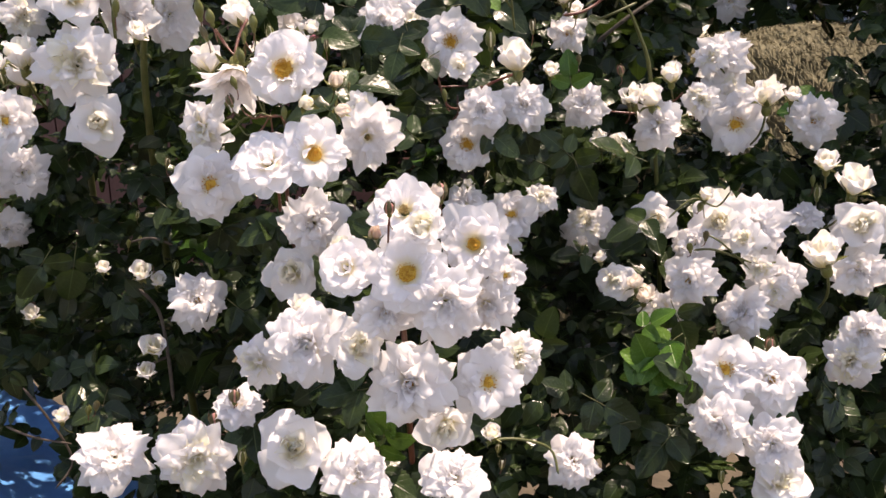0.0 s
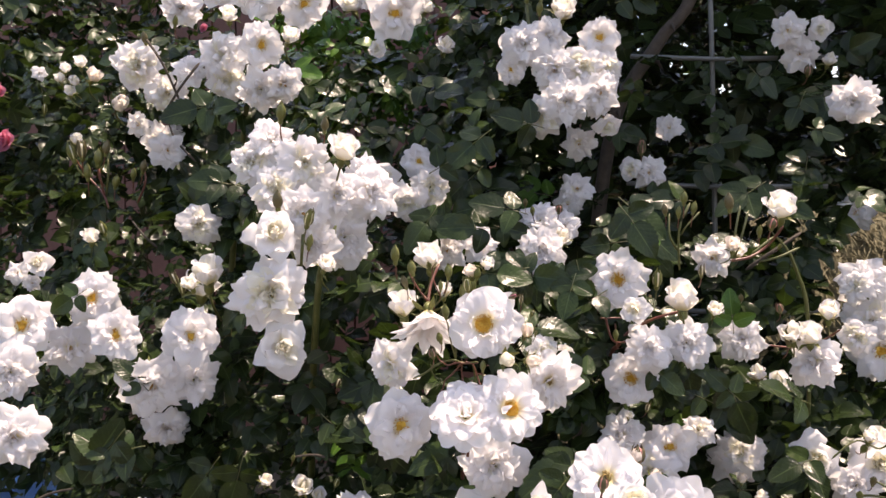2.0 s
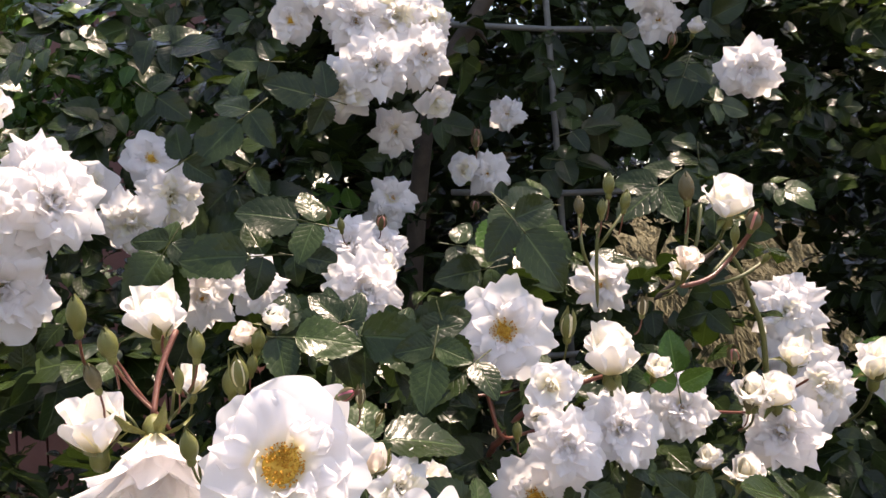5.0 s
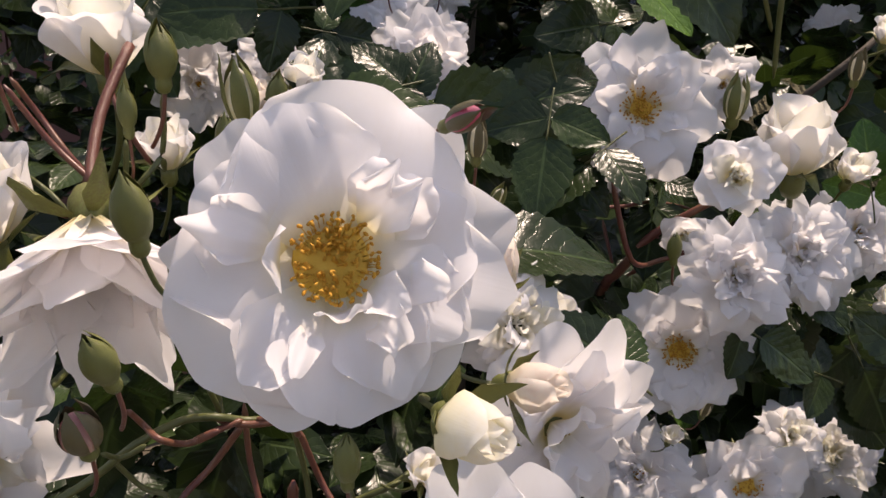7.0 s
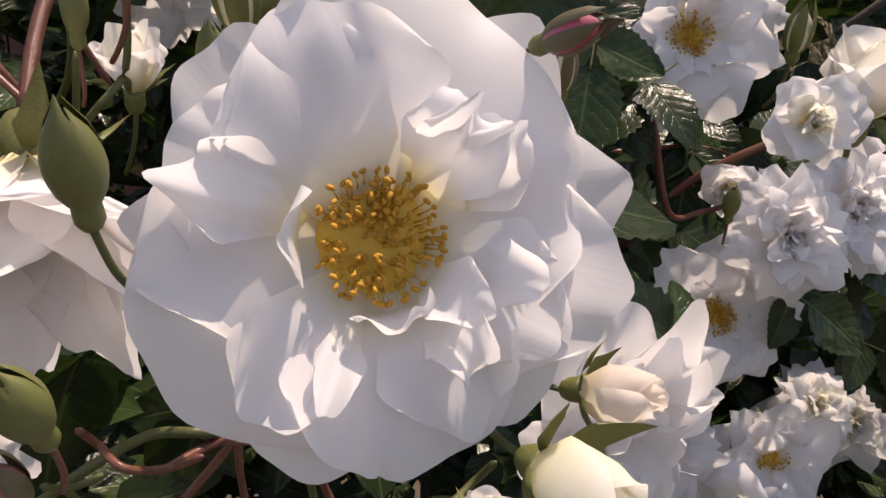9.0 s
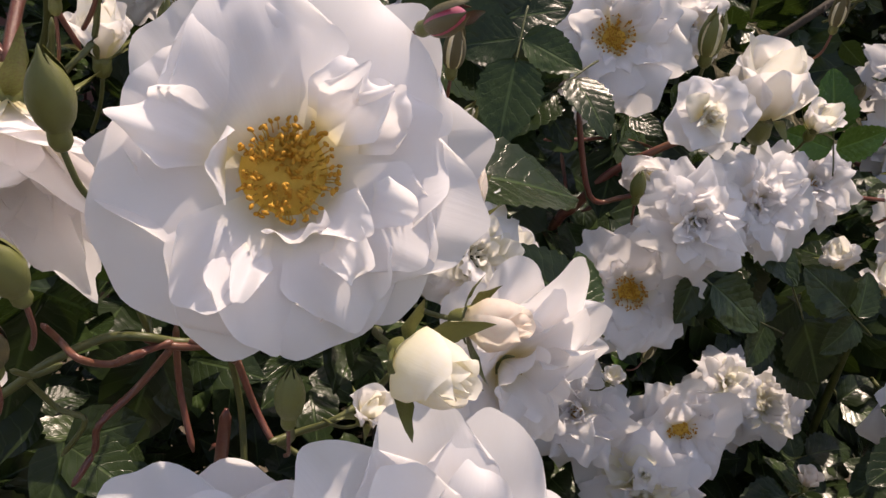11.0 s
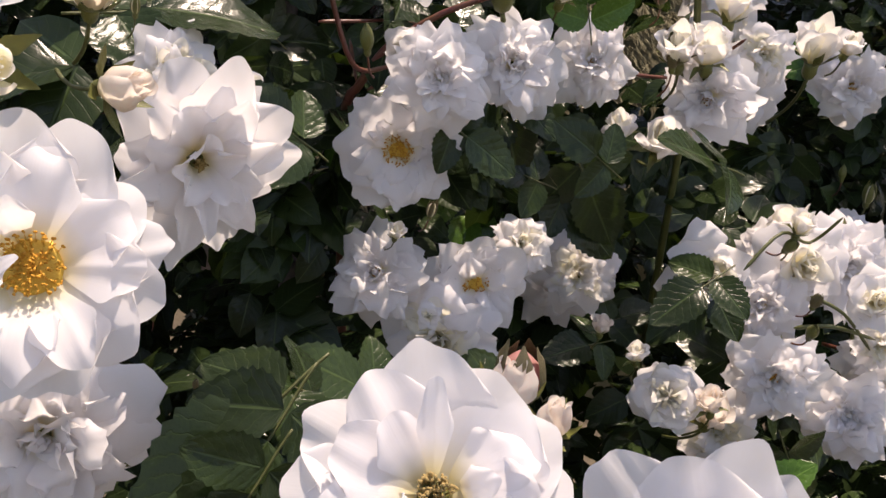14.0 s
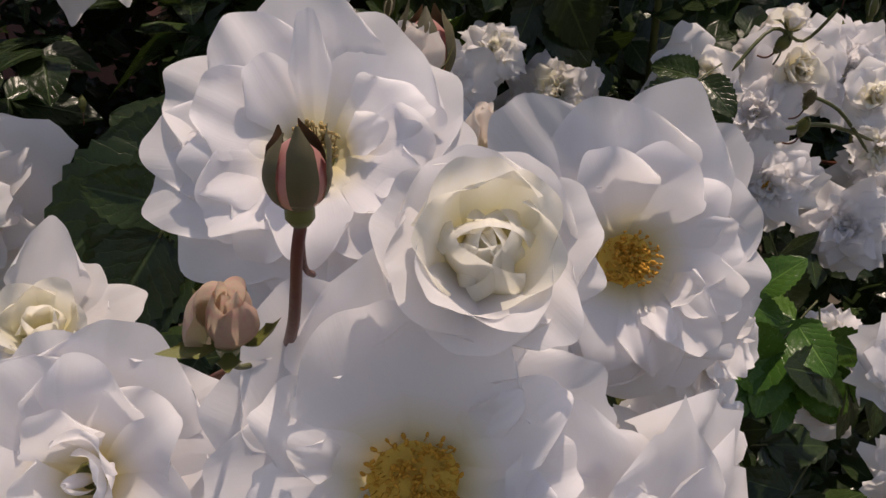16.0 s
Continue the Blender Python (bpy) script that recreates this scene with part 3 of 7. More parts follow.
def rose(kind, x, y, z, size, yaw, pitch, spin=None, fine=False):
    """One bloom or bud of the bush, size metres across (buds: long)."""
    make, variants, label = KINDS[kind]
    count = MADE.get((kind, fine, "count"), 0)
    MADE[kind, fine, "count"] = count + 1
    key = (kind, fine, count % (variants if not fine else 99))
    spin = (count * 67.0 + 31.0 * len(kind)) % 360 if spin is None else spin
    bud = kind in ("bud", "tip", "rosy", "pinkbud", "half", "blush", "globe", "pale", "tinged")
    if bud:
        # the stalk bends back into the bush
        back = turned(0, 0, 0, 1, yaw, pitch, 0).inverted() @ Vector((0, 1, 0))
        spin = math.degrees(math.atan2(back.y, back.x)) + (count * 67.0) % 70 - 35
    size *= 1.06 if kind in ("open", "double", "far") else 1.0
    m = turned(x, y, z, size, yaw, pitch, spin)
    if key in MADE:
        ob = copy_thing(MADE[key], m @ Matrix.Scale(1 / MADE[key].scale.x, 4))
    else:
        ob = MADE[key] = make(random.Random(f"{kind}{fine}{key[2]}"), 15 if fine else 9)
        ob.matrix_basis = m
    tagged(ob, label, "rosebud" if bud else "rose", "rosebuds of the bush" if bud else "white roses of the bush")
    BLOOMS.append((Vector((x, y, z)), size))
    return ob


# ---- foliage in the depth of the bush ----
def front(x, z):
    """How far back the face of the bush lies at x, z: among the blooms there."""
    w = s = 0.0
    for p, d in BLOOMS:
        q = 1.0 / ((p.x - x) ** 2 + (p.z - z) ** 2 + 0.0016) ** 1.5
        w += q
        s += q * p.y
    return s / w


def clear_of_blooms(x, y, z, room):
    """Moves a leaf back behind the blooms that it would hide."""
    for p, d in BLOOMS:
        if (p.x - x) ** 2 + (p.z - z) ** 2 < (0.55 * d + room) ** 2 and y < p.y + 0.02:
            y = p.y + 0.03
    return y


# ---- leaves ----
def leaflet_grid(rng, length, rows, cols, saw=0.0, droop=0.12, fold=0.22):
    v = np.linspace(0, 1, rows)[:, None]
    u = np.linspace(-1, 1, cols)[None, :]
    half = 0.37 * length * np.sin(math.pi * np.clip(v, 0, 1) ** 0.80) ** 0.62 * (1 - 0.10 * v)
    teeth = 1 + saw * np.where(np.arange(rows) % 2, 1, -1)[:, None] * (np.abs(u) > 0.9)
    x = u * half * teeth
    y = length * v + 0 * u - 0.04 * length * np.abs(u) * np.sin(math.pi * v)
    z = fold * np.abs(x) - droop * length * v ** 2 + 0.03 * length * np.sin(7 * v + rng.uniform(0, 6)) * np.abs(u) + 0.02 * length * np.sin(3 * v + rng.uniform(0, 6))
    return np.stack([x * np.ones_like(v), y, z], -1)


LEAVES = []


def compound_leaf(rng, mat, few):
    """A rose leaf with five leaflets, one long, growing along y with its face to z."""
    root = new("rose_leaf")
    places = ((0, 0.52, 0, 0.50), (-1, 0.50, 62, 0.40), (1, 0.50, 58, 0.41), (-1, 0.27, 70, 0.31), (1, 0.27, 66, 0.32))
    if few:
        places = (places[0], (-1, 0.40, 74, 0.36), (1, 0.40, 70, 0.37))
    for side, at, turn, length in places:
        g = leaflet_grid(rng, length * rng.uniform(0.9, 1.08), 19, 7, 0.055, rng.uniform(0.02, 0.25), rng.uniform(0.05, 0.35))
        m = pose(side * 0.012, at, 0, rng.uniform(-12, 8), rng.uniform(-14, 14), -side * (turn + rng.uniform(-9, 9)))
        r = np.array(m.to_3x3())
        g = g @ r.T + np.array(m.translation)
        part("leaflet", sheet("leaflet", g), mat, root)
    line = [(0, 0.20, 0.0), (0.003, 0.3, 0.0), (0, 0.42, -0.005), (0, 0.54, 0)]
    part("leaf_stalk", joined("leaf_stalk", [tube_bit(smooth_line(line, 3), [0.0065] * 10, 5)]), STALK, root)
    return root


def leaf(at, along, face, size, young=False, few=True):
    """One compound leaf from its foot, along a direction, its upper face towards another."""
    size = min(size, 0.088 if at[1] < 1.15 else 0.105)
    y = Vector(along).normalized()
    z = Vector(face)
    z = (z - y * z.dot(y)).normalized()
    x = y.cross(z)
    back = 0.0
    for along_by, side_by in () if few else ((0.15, 0), (0.45, 0), (0.75, 0), (1.0, 0), (0.7, 0.3), (0.7, -0.3)):
        q = Vector(at) + size * (along_by * y + side_by * x)
        back = max(back, clear_of_blooms(q.x, q.y, q.z, 0.012) - q.y)
    at = (at[0], at[1] + back, at[2])
    m = Matrix(((x.x, y.x, z.x, at[0]), (x.y, y.y, z.y, at[1]), (x.z, y.z, z.z, at[2]), (0, 0, 0, 1)))
    key = ("leaf", young, few, len(LEAVES) % 7)
    if key in MADE:
        ob = copy_thing(MADE[key], m @ Matrix.Scale(size / MADE[key].scale.x, 4))
    else:
        ob = MADE[key] = compound_leaf(random.Random(f"leaf{young}{key[3]}"), YOUNG if young else LEAF, few)
        ob.matrix_basis = m @ Matrix.Scale(size, 4)
    LEAVES.append(ob)
    return tagged(ob, "fresh light green rose leaf with toothed leaflets" if young else "glossy dark green rose leaf with toothed leaflets", "leaf", "leaves of the rose bush")


def cane(points, r0, r1, mat, label="slender reddish green rose cane"):
    line = smooth_line(points, 5)
    k = len(line)
    bits = [tube_bit(line, [(r0 + (r1 - r0) * i / (k - 1)) * (0.35 if i in (0, k - 1) else 1.0) for i in range(k)], 8)]
    rng = random.Random(k * 7 + int(1000 * abs(points[0][0])))
    for i in range(2, k - 2, 3) if r0 > 0.0024 else ():
        # thorns
        d = Vector((rng.uniform(-1, 1), rng.uniform(-1, 1), rng.uniform(-0.6, 0.3))).normalized()
        r = r0 + (r1 - r0) * i / (k - 1)
        bits.append(tube_bit([line[i], line[i] + d * r * 1.6, line[i] + d * r * 2.6 - Vector((0, 0, r))], [r * 0.7, r * 0.35, r * 0.05], 5))
    ob = new("rose_cane", joined("rose_cane", bits))
    ob.data.materials.append(mat)
    return tagged(ob, label, "stem", "canes of the rose bush")


def leaf_heap(name, spots, mat, label, seed, rows=6, size=(0.075, 0.13)):
    """Many compound leaves at (x, y, z, outward) spots, as one mesh."""
    rng = random.Random(seed)
    P, U, F, at = [], [], [], 0
    grids = [leaflet_grid(rng, 1.0, rows, 5, 0.0, rng.uniform(0.0, 0.3), rng.uniform(0.05, 0.4)) for _ in range(8)]
    k = np.arange(rows * 5).reshape(rows, 5)
    quads = np.stack([k[:-1, :-1], k[:-1, 1:], k[1:, 1:], k[1:, :-1]], -1).reshape(-1, 4)
    uu, vv = np.meshgrid(np.linspace(0, 1, 5), np.linspace(0, 1, rows))
    uv = np.stack([uu, vv], -1).reshape(-1, 2)[quads.ravel()]
    for x, y, z, out in spots:
        s = rng.uniform(*size)
        along = Vector((rng.uniform(-1, 1), rng.uniform(-0.9, 0.35), rng.uniform(-0.75, 0.45))).normalized()
        face = (Vector(out) + Vector((rng.uniform(-0.7, 0.7), rng.uniform(-0.7, 0.7), rng.uniform(-0.4, 0.6)))).normalized()
        face = (face - along * face.dot(along)).normalized()
        side = along.cross(face)
        base = np.array([side, along, face])
        for sd, a, turn, ln in ((0, 0.52, 0, 0.50), (-1, 0.50, 60, 0.40), (1, 0.50, 60, 0.41), (-1, 0.27, 68, 0.31), (1, 0.27, 68, 0.32)):
            g = grids[rng.randrange(8)].reshape(-1, 3) * (ln * rng.uniform(0.85, 1.1))
            m = np.array(pose(0, 0, 0, rng.uniform(-18, 14), rng.uniform(-22, 22), -sd * turn + rng.uniform(-12, 12)).to_3x3())
            P.append(((g @ m.T + (0, a - 0.55, 0)) * s) @ base + (x, y, z))
            F.append(quads + at)
            U.append(uv)
            at += len(g)
    me = bpy.data.meshes.new(name)
    P, F, U = np.concatenate(P), np.concatenate(F), np.concatenate(U)
    me.vertices.add(len(P))
    me.vertices.foreach_set("co", P.astype(np.float32).ravel())
    me.loops.add(F.size)
    me.loops.foreach_set("vertex_index", F.astype(np.int32).ravel())
    me.polygons.add(len(F))
    me.polygons.foreach_set("loop_start", np.arange(0, F.size, 4, dtype=np.int32))
    me.polygons.foreach_set("use_smooth", np.ones(len(F), dtype=bool))
    me.update(calc_edges=True)
    lay = me.uv_layers.new(name="UVMap")
    lay.data.foreach_set("uv", U.astype(np.float32).ravel())
    me.validate()
    me.materials.append(mat)
    return tagged(new(name, me), label, "foliage", "", "stuff")


# ---- ground and distance ----
def terrain(name, x0, x1, y0, y1, n, height, mat, label, category, kind):
    xs, ys = np.linspace(x0, x1, n), np.linspace(y0, y1, n)
    pts = np.array([[(x, y, height(x, y)) for x in xs] for y in ys])
    ob = new(name, sheet(name, pts))
    ob.data.materials.append(mat)
    return tagged(ob, label, category, "", kind)


EARTH = plain_material("earth", (0.040, 0.031, 0.021), (0.11, 0.088, 0.058), 0.95, 2.2, 0.6, 0.02)
STRAW = plain_material("straw", (0.075, 0.066, 0.030), (0.16, 0.138, 0.072), 0.85, 30.0, 0.5, 0.004)
MAROON = plain_material("maroon_paint", (0.085, 0.030, 0.026), (0.13, 0.052, 0.045), 0.6, 7.0, 0.25, 0.002)
DARKTRIM = plain_material("dark_trim", (0.02, 0.018, 0.017), (0.05, 0.045, 0.042), 0.7, 12.0)
ROOFGREY = plain_material("grey_roof", (0.30, 0.30, 0.31), (0.45, 0.45, 0.46), 0.7, 5.0)
STEEL = plain_material("painted_steel", (0.09, 0.095, 0.092), (0.17, 0.175, 0.17), 0.5, 45.0)
BLUE = plain_material("blue_sheet", (0.05, 0.20, 0.50), (0.11, 0.33, 0.66), 0.35, 9.0, 0.3, 0.004)

terrain("ground", -400, 400, -400, 400, 161, lambda x, y: 0.0, EARTH, "bare brown garden soil under the bush", "ground", "structure")


def haystack(cx, cy, rx, ry, top):
    """A heap of cut dry grass, with loose stalks on it."""
    rng = random.Random(5)

    def high(x, y):
        q = ((x - cx) / rx) ** 2 + ((y - cy) / ry) ** 2
        return top * max(0.0, 1 - q) ** 0.6 * (1 + 0.05 * noise.noise(Vector((3 * x, 3 * y, 0)))) + 0.05 * noise.noise(Vector((9 * x, 9 * y, 4))) * (q < 1) - 0.02

    ob = terrain("haystack", cx - rx, cx + rx, cy - ry, cy + ry, 70, high, STRAW, "heap of dry straw-coloured cut grass", "haystack", "")
    bits = []
    for i in range(30000):
        a, q = rng.uniform(0, 6.283), math.sqrt(rng.random())
        x, y = cx + rx * q * math.cos(a) * 0.98, cy + ry * q * math.sin(a) * 0.98
        z = high(x, y)
        d = Vector((rng.gauss(0.1, 0.35), rng.gauss(-0.9, 0.3), rng.gauss(-0.45, 0.2))).normalized() * rng.uniform(0.05, 0.14)
        p, w = Vector((x, y, z + 0.010)), d.cross(Vector((0.2, 0.3, 1))).normalized() * 0.0022
        e = Vector((0, 0, rng.uniform(0, 0.012)))
        bits.append((np.array([tuple(v) for v in (p - w, p + w, p + d / 2 + w + e, p + d / 2 - w + e, p + d + w / 2, p + d - w / 2)]), [[0, 1, 2, 3], [3, 2, 4, 5]], [(0, 0), (1, 0), (1, .5), (0, .5), (1, 1), (0, 1)]))
    loose = part("loose_straw", joined("loose_straw", bits), STRAW, ob)
    loose["kind"] = "stuff"


haystack(1.75, 4.5, 1.7, 1.3, 1.62)


def box_bit(x0, x1, y0, y1, z0, z1):
    p = np.array([(x, y, z) for z in (z0, z1) for y in (y0, y1) for x in (x0, x1)])
    f = [[0, 2, 3, 1], [4, 5, 7, 6], [0, 1, 5, 4], [2, 6, 7, 3], [0, 4, 6, 2], [1, 3, 7, 5]]
    return p, f, [(float(a), float(c)) for a, b, c in p]


def solid(name, bits, mat, parent=None, label=""):
    me = joined(name, bits)
    me.polygons.foreach_set("use_smooth", [False] * len(me.polygons))
    me.materials.append(mat)
    ob = new(name, me)
    ob.parent = parent
    if label:
        ob["label"] = label
    return ob


def shed():
    """A board-clad garden shed behind the roses, with a low pitched roof."""
    root = tagged(new("shed"), "maroon board-clad garden shed with a dark roof edge", "shed")
    root.matrix_basis = pose(-2.1, 4.9, 0, 0, 0, -7)
    x0, x1, depth, board = -3.0, 1.75, 2.4, 0.145
    eave = lambda x: 3.62 - 0.075 * (x - x0)
    body = np.array([(x0, 0.03, 0), (x1, 0.03, 0), (x1, 0.03, eave(x1) - 0.02), (x0, 0.03, eave(x0) - 0.02), (x0, depth, 0), (x1, depth, 0), (x1, depth, eave(x1) - 0.02), (x0, depth, eave(x0) - 0.02)])
    solid("wall", [(body, [[0, 1, 2, 3], [5, 4, 7, 6], [4, 0, 3, 7], [1, 5, 6, 2]], [(float(p[0]), float(p[2])) for p in body])], MAROON, root)
    rng = random.Random(9)
    n = int((x1 - x0) / board)
    for i in range(n):
        a, b = x0 + i * board + 0.006, x0 + (i + 1) * board - 0.006
        t = rng.uniform(0.0, 0.006)
        p, f, u = box_bit(a, b, 0.0 - t, 0.029, 0.05, 1.0)
        p[4:, 2] = [eave(x) - 0.03 for x in p[4:, 0]]
        solid("board", [(p, f, u)], MAROON, root)
    p, f, u = box_bit(x0 - 0.1, x1 + 0.12, -0.16, depth + 0.2, 0, 0)
    p[:, 2] = [eave(q[0]) + (0.10 if i > 3 else 0.0) for i, q in enumerate(p)]
    solid("roof", [(p, f, u)], ROOFGREY, root, "flat grey roof sheet")
    p, f, u = box_bit(x0 - 0.1, x1 + 0.12, -0.185, -0.163, 0, 0)
    p[:, 2] = [eave(q[0]) + (0.115 if i > 3 else -0.06) for i, q in enumerate(p)]
    solid("fascia", [(p, f, u)], DARKTRIM, root, "dark roof edge board")


shed()


def trellis(x, y, z):
    """A welded mesh panel that the roses climb."""
    root = tagged(new("trellis"), "thin grey welded steel trellis behind the roses", "trellis")
    root.matrix_basis = pose(x, y, z, 0, 0, 2)
    line = [(0.09, 0, -1.6), (0.0, 0, 0), (-0.03, 0, 0.45)]
    part("upright", joined("upright", [tube_bit(line, [0.0042] * 3, 8)]), STEEL, root)
    for k in range(-7, 1):
        line = [(-0.14, -0.010, 0.218 * k), (0.0, -0.011, 0.218 * k - 0.004), (0.20, -0.010, 0.218 * k)]
        part("crossbar", joined("crossbar", [tube_bit(line, [0.0042] * 3, 8)]), STEEL, root)


def blue_sheet(cx, cy, z, turn):
    """A crumpled plastic sheet over a long low stack, with folded corners."""
    root = new("plastic_sheet")
    root.matrix_basis = pose(cx, cy, 0, 0, 0, turn)
    xs, ys = np.linspace(-0.78, 0.78, 46), np.linspace(-0.30, 0.30, 22)

    def h(x, y):
        edge = max(abs(x) / 0.66, abs(y) / 0.18)
        fall = -0.35 * max(0.0, edge - 1)
        return fall + 0.05 * noise.noise(Vector((5 * x, 5 * y, 1))) + 0.03 * abs(noise.noise(Vector((11 * x, 9 * y, 6))))

    pts = np.array([[(x, y, z + h(x, y)) for x in xs] for y in ys])
    part("cover", sheet("cover", pts), BLUE, root)
    solid("stack", [box_bit(-0.62, 0.62, -0.15, 0.15, 0.0, z - 0.07)], EARTH, root)
    tagged(root, "crumpled bright blue plastic sheet over a stack", "plastic sheet")


# ---- the blooms that the path comes close to, petal by petal ----
def hero(name, x, y, z, size, yaw, pitch, label):
    """The root of one near bloom and a function that adds a petal: degrees round the bloom (0: to its right, 90: up), length, half width, slope at the foot and at the rim."""
    root = new("rose_bloom")
    root.matrix_basis = turned(x, y, z, size, yaw, pitch, 0)
    tagged(root, label, "rose", "white roses of the bush")
    BLOOMS.append((Vector((x, y, z)), size))
    rng = random.Random(name)

    def petal(at, length, width, rise, flare, mat=None, **kw):
        kw.setdefault("cup", 0.10)
        kw.setdefault("ruffle", 0.018)
        kw.setdefault("frill", 0.008)
        part("petal", petal_mesh(rng, radians(at), length, width, rise, flare, res=19, **kw), mat or WHITE, root)

    return root, petal, rng


def wide_open_rose():
    root, P, rng = hero("wide", -0.1155, 0.8230, 1.5265, 0.0665, 3, 17, "large wide open white rose with golden stamens")
    # the outer ring
    P(48, 0.54, 0.18, 6, -6, lift=-0.05, point=0.03)
    P(130, 0.47, 0.20, 8, -8, lift=-0.05)
    P(12, 0.50, 0.22, 10, -8, lift=-0.04, point=0.04, skew=-0.5)
    P(62, 0.51, 0.30, 22, -14, lift=-0.02, cup=0.16, point=0.05, skew=0.6, curl=14)
    P(108, 0.45, 0.21, 26, 2, lift=-0.01, cup=0.05, curl=35, ruffle=0.03)
    P(150, 0.43, 0.18, 16, -14, lift=-0.03, curl=30)
    P(178, 0.44, 0.17, 16, -6, lift=-0.03, ruffle=0.03, frill=0.02)
    P(211, 0.47, 0.28, 20, -14, lift=-0.02, cup=0.05, ruffle=0.012, roll=0.10)
    P(247, 0.455, 0.18, 18, -10, lift=-0.03, point=0.04)
    P(281, 0.435, 0.24, 22, -8, lift=-0.02, ruffle=0.035, frill=0.02)
    P(312, 0.44, 0.20, 18, -10, lift=-0.03, ruffle=0.03)
    P(345, 0.49, 0.20, 18, -6, lift=-0.02, point=0.04, frill=0.02)
    # the second ring
    P(112, 0.36, 0.17, 26, 4, base_r=0.08, curl=35, cup=0.12)
    P(8, 0.37, 0.18, 24, -8, base_r=0.06, cup=0.12, curl=18)
    P(332, 0.36, 0.14, 26, -4, base_r=0.06, cup=0.14, curl=20)
    P(262, 0.37, 0.15, 24, -2, base_r=0.08, ruffle=0.035, frill=0.02)
    P(232, 0.34, 0.11, 24, 0, base_r=0.08, fold=0.2, ruffle=0.03)
    P(295, 0.35, 0.13, 26, -2, base_r=0.08, ruffle=0.035, curl=20)
    P(160, 0.30, 0.09, 32, 6, base_r=0.13, curl=60, ruffle=0.04)
    # small curled petals round the stamens
    P(44, 0.26, 0.085, 62, 14, base_r=0.12, cup=0.5, curl=75, ruffle=0.04)
    P(28, 0.24, 0.075, 55, 6, base_r=0.15, cup=0.5, curl=70, ruffle=0.05)
    P(60, 0.22, 0.06, 60, 20, base_r=0.14, cup=0.5, curl=60)
    P(178, 0.17, 0.085, 74, 66, base_r=0.145, cup=0.4, fold=0.4)
    P(318, 0.21, 0.065, 66, 40, base_r=0.11, cup=0.5, curl=30)
    P(302, 0.22, 0.06, 62, 30, base_r=0.17, cup=0.6, curl=70, ruffle=0.05)
    P(276, 0.15, 0.075, 66, 100, base_r=0.13, cup=0.4, curl=-30, ruffle=0.03)
    P(248, 0.22, 0.045, 54, 20, base_r=0.17, fold=0.7)
    P(340, 0.20, 0.06, 60, 30, base_r=0.18, cup=0.6, curl=50)
    stamens(rng, root, 165, 0.130, 0.085)
    calyx(rng, root, 0.28, -35, fine=True)


def nodding_rose():
    root, P, rng = hero("nod", -0.1710, 0.8720, 1.5280, 0.060, 10, -50, "nodding white rose whose pointed petals hang like a bell")
    for i in range(11):
        at = 32.7 * i + rng.uniform(-6, 6)
        P(at, 0.70 + rng.uniform(-0.05, 0.06), 0.19, 56, 26 + rng.uniform(-8, 8), lift=-0.04, point=0.16, taper=0.25, frill=0.03, fold=rng.uniform(-0.1, 0.25), roll=0.15)
    for i in range(7):
        P(51.4 * i + rng.uniform(-8, 8), 0.58, 0.16, 66, 46, base_r=0.05, point=0.14, taper=0.2, frill=0.03, fold=0.3)
    for i in range(5):
        P(72 * i + 20, 0.40, 0.11, 76, 66, base_r=0.06, cup=0.3, fold=0.3)
    stamens(rng, root, 60, 0.06, 0.20, False)
    calyx(rng, root, 0.28, -35, fine=True)


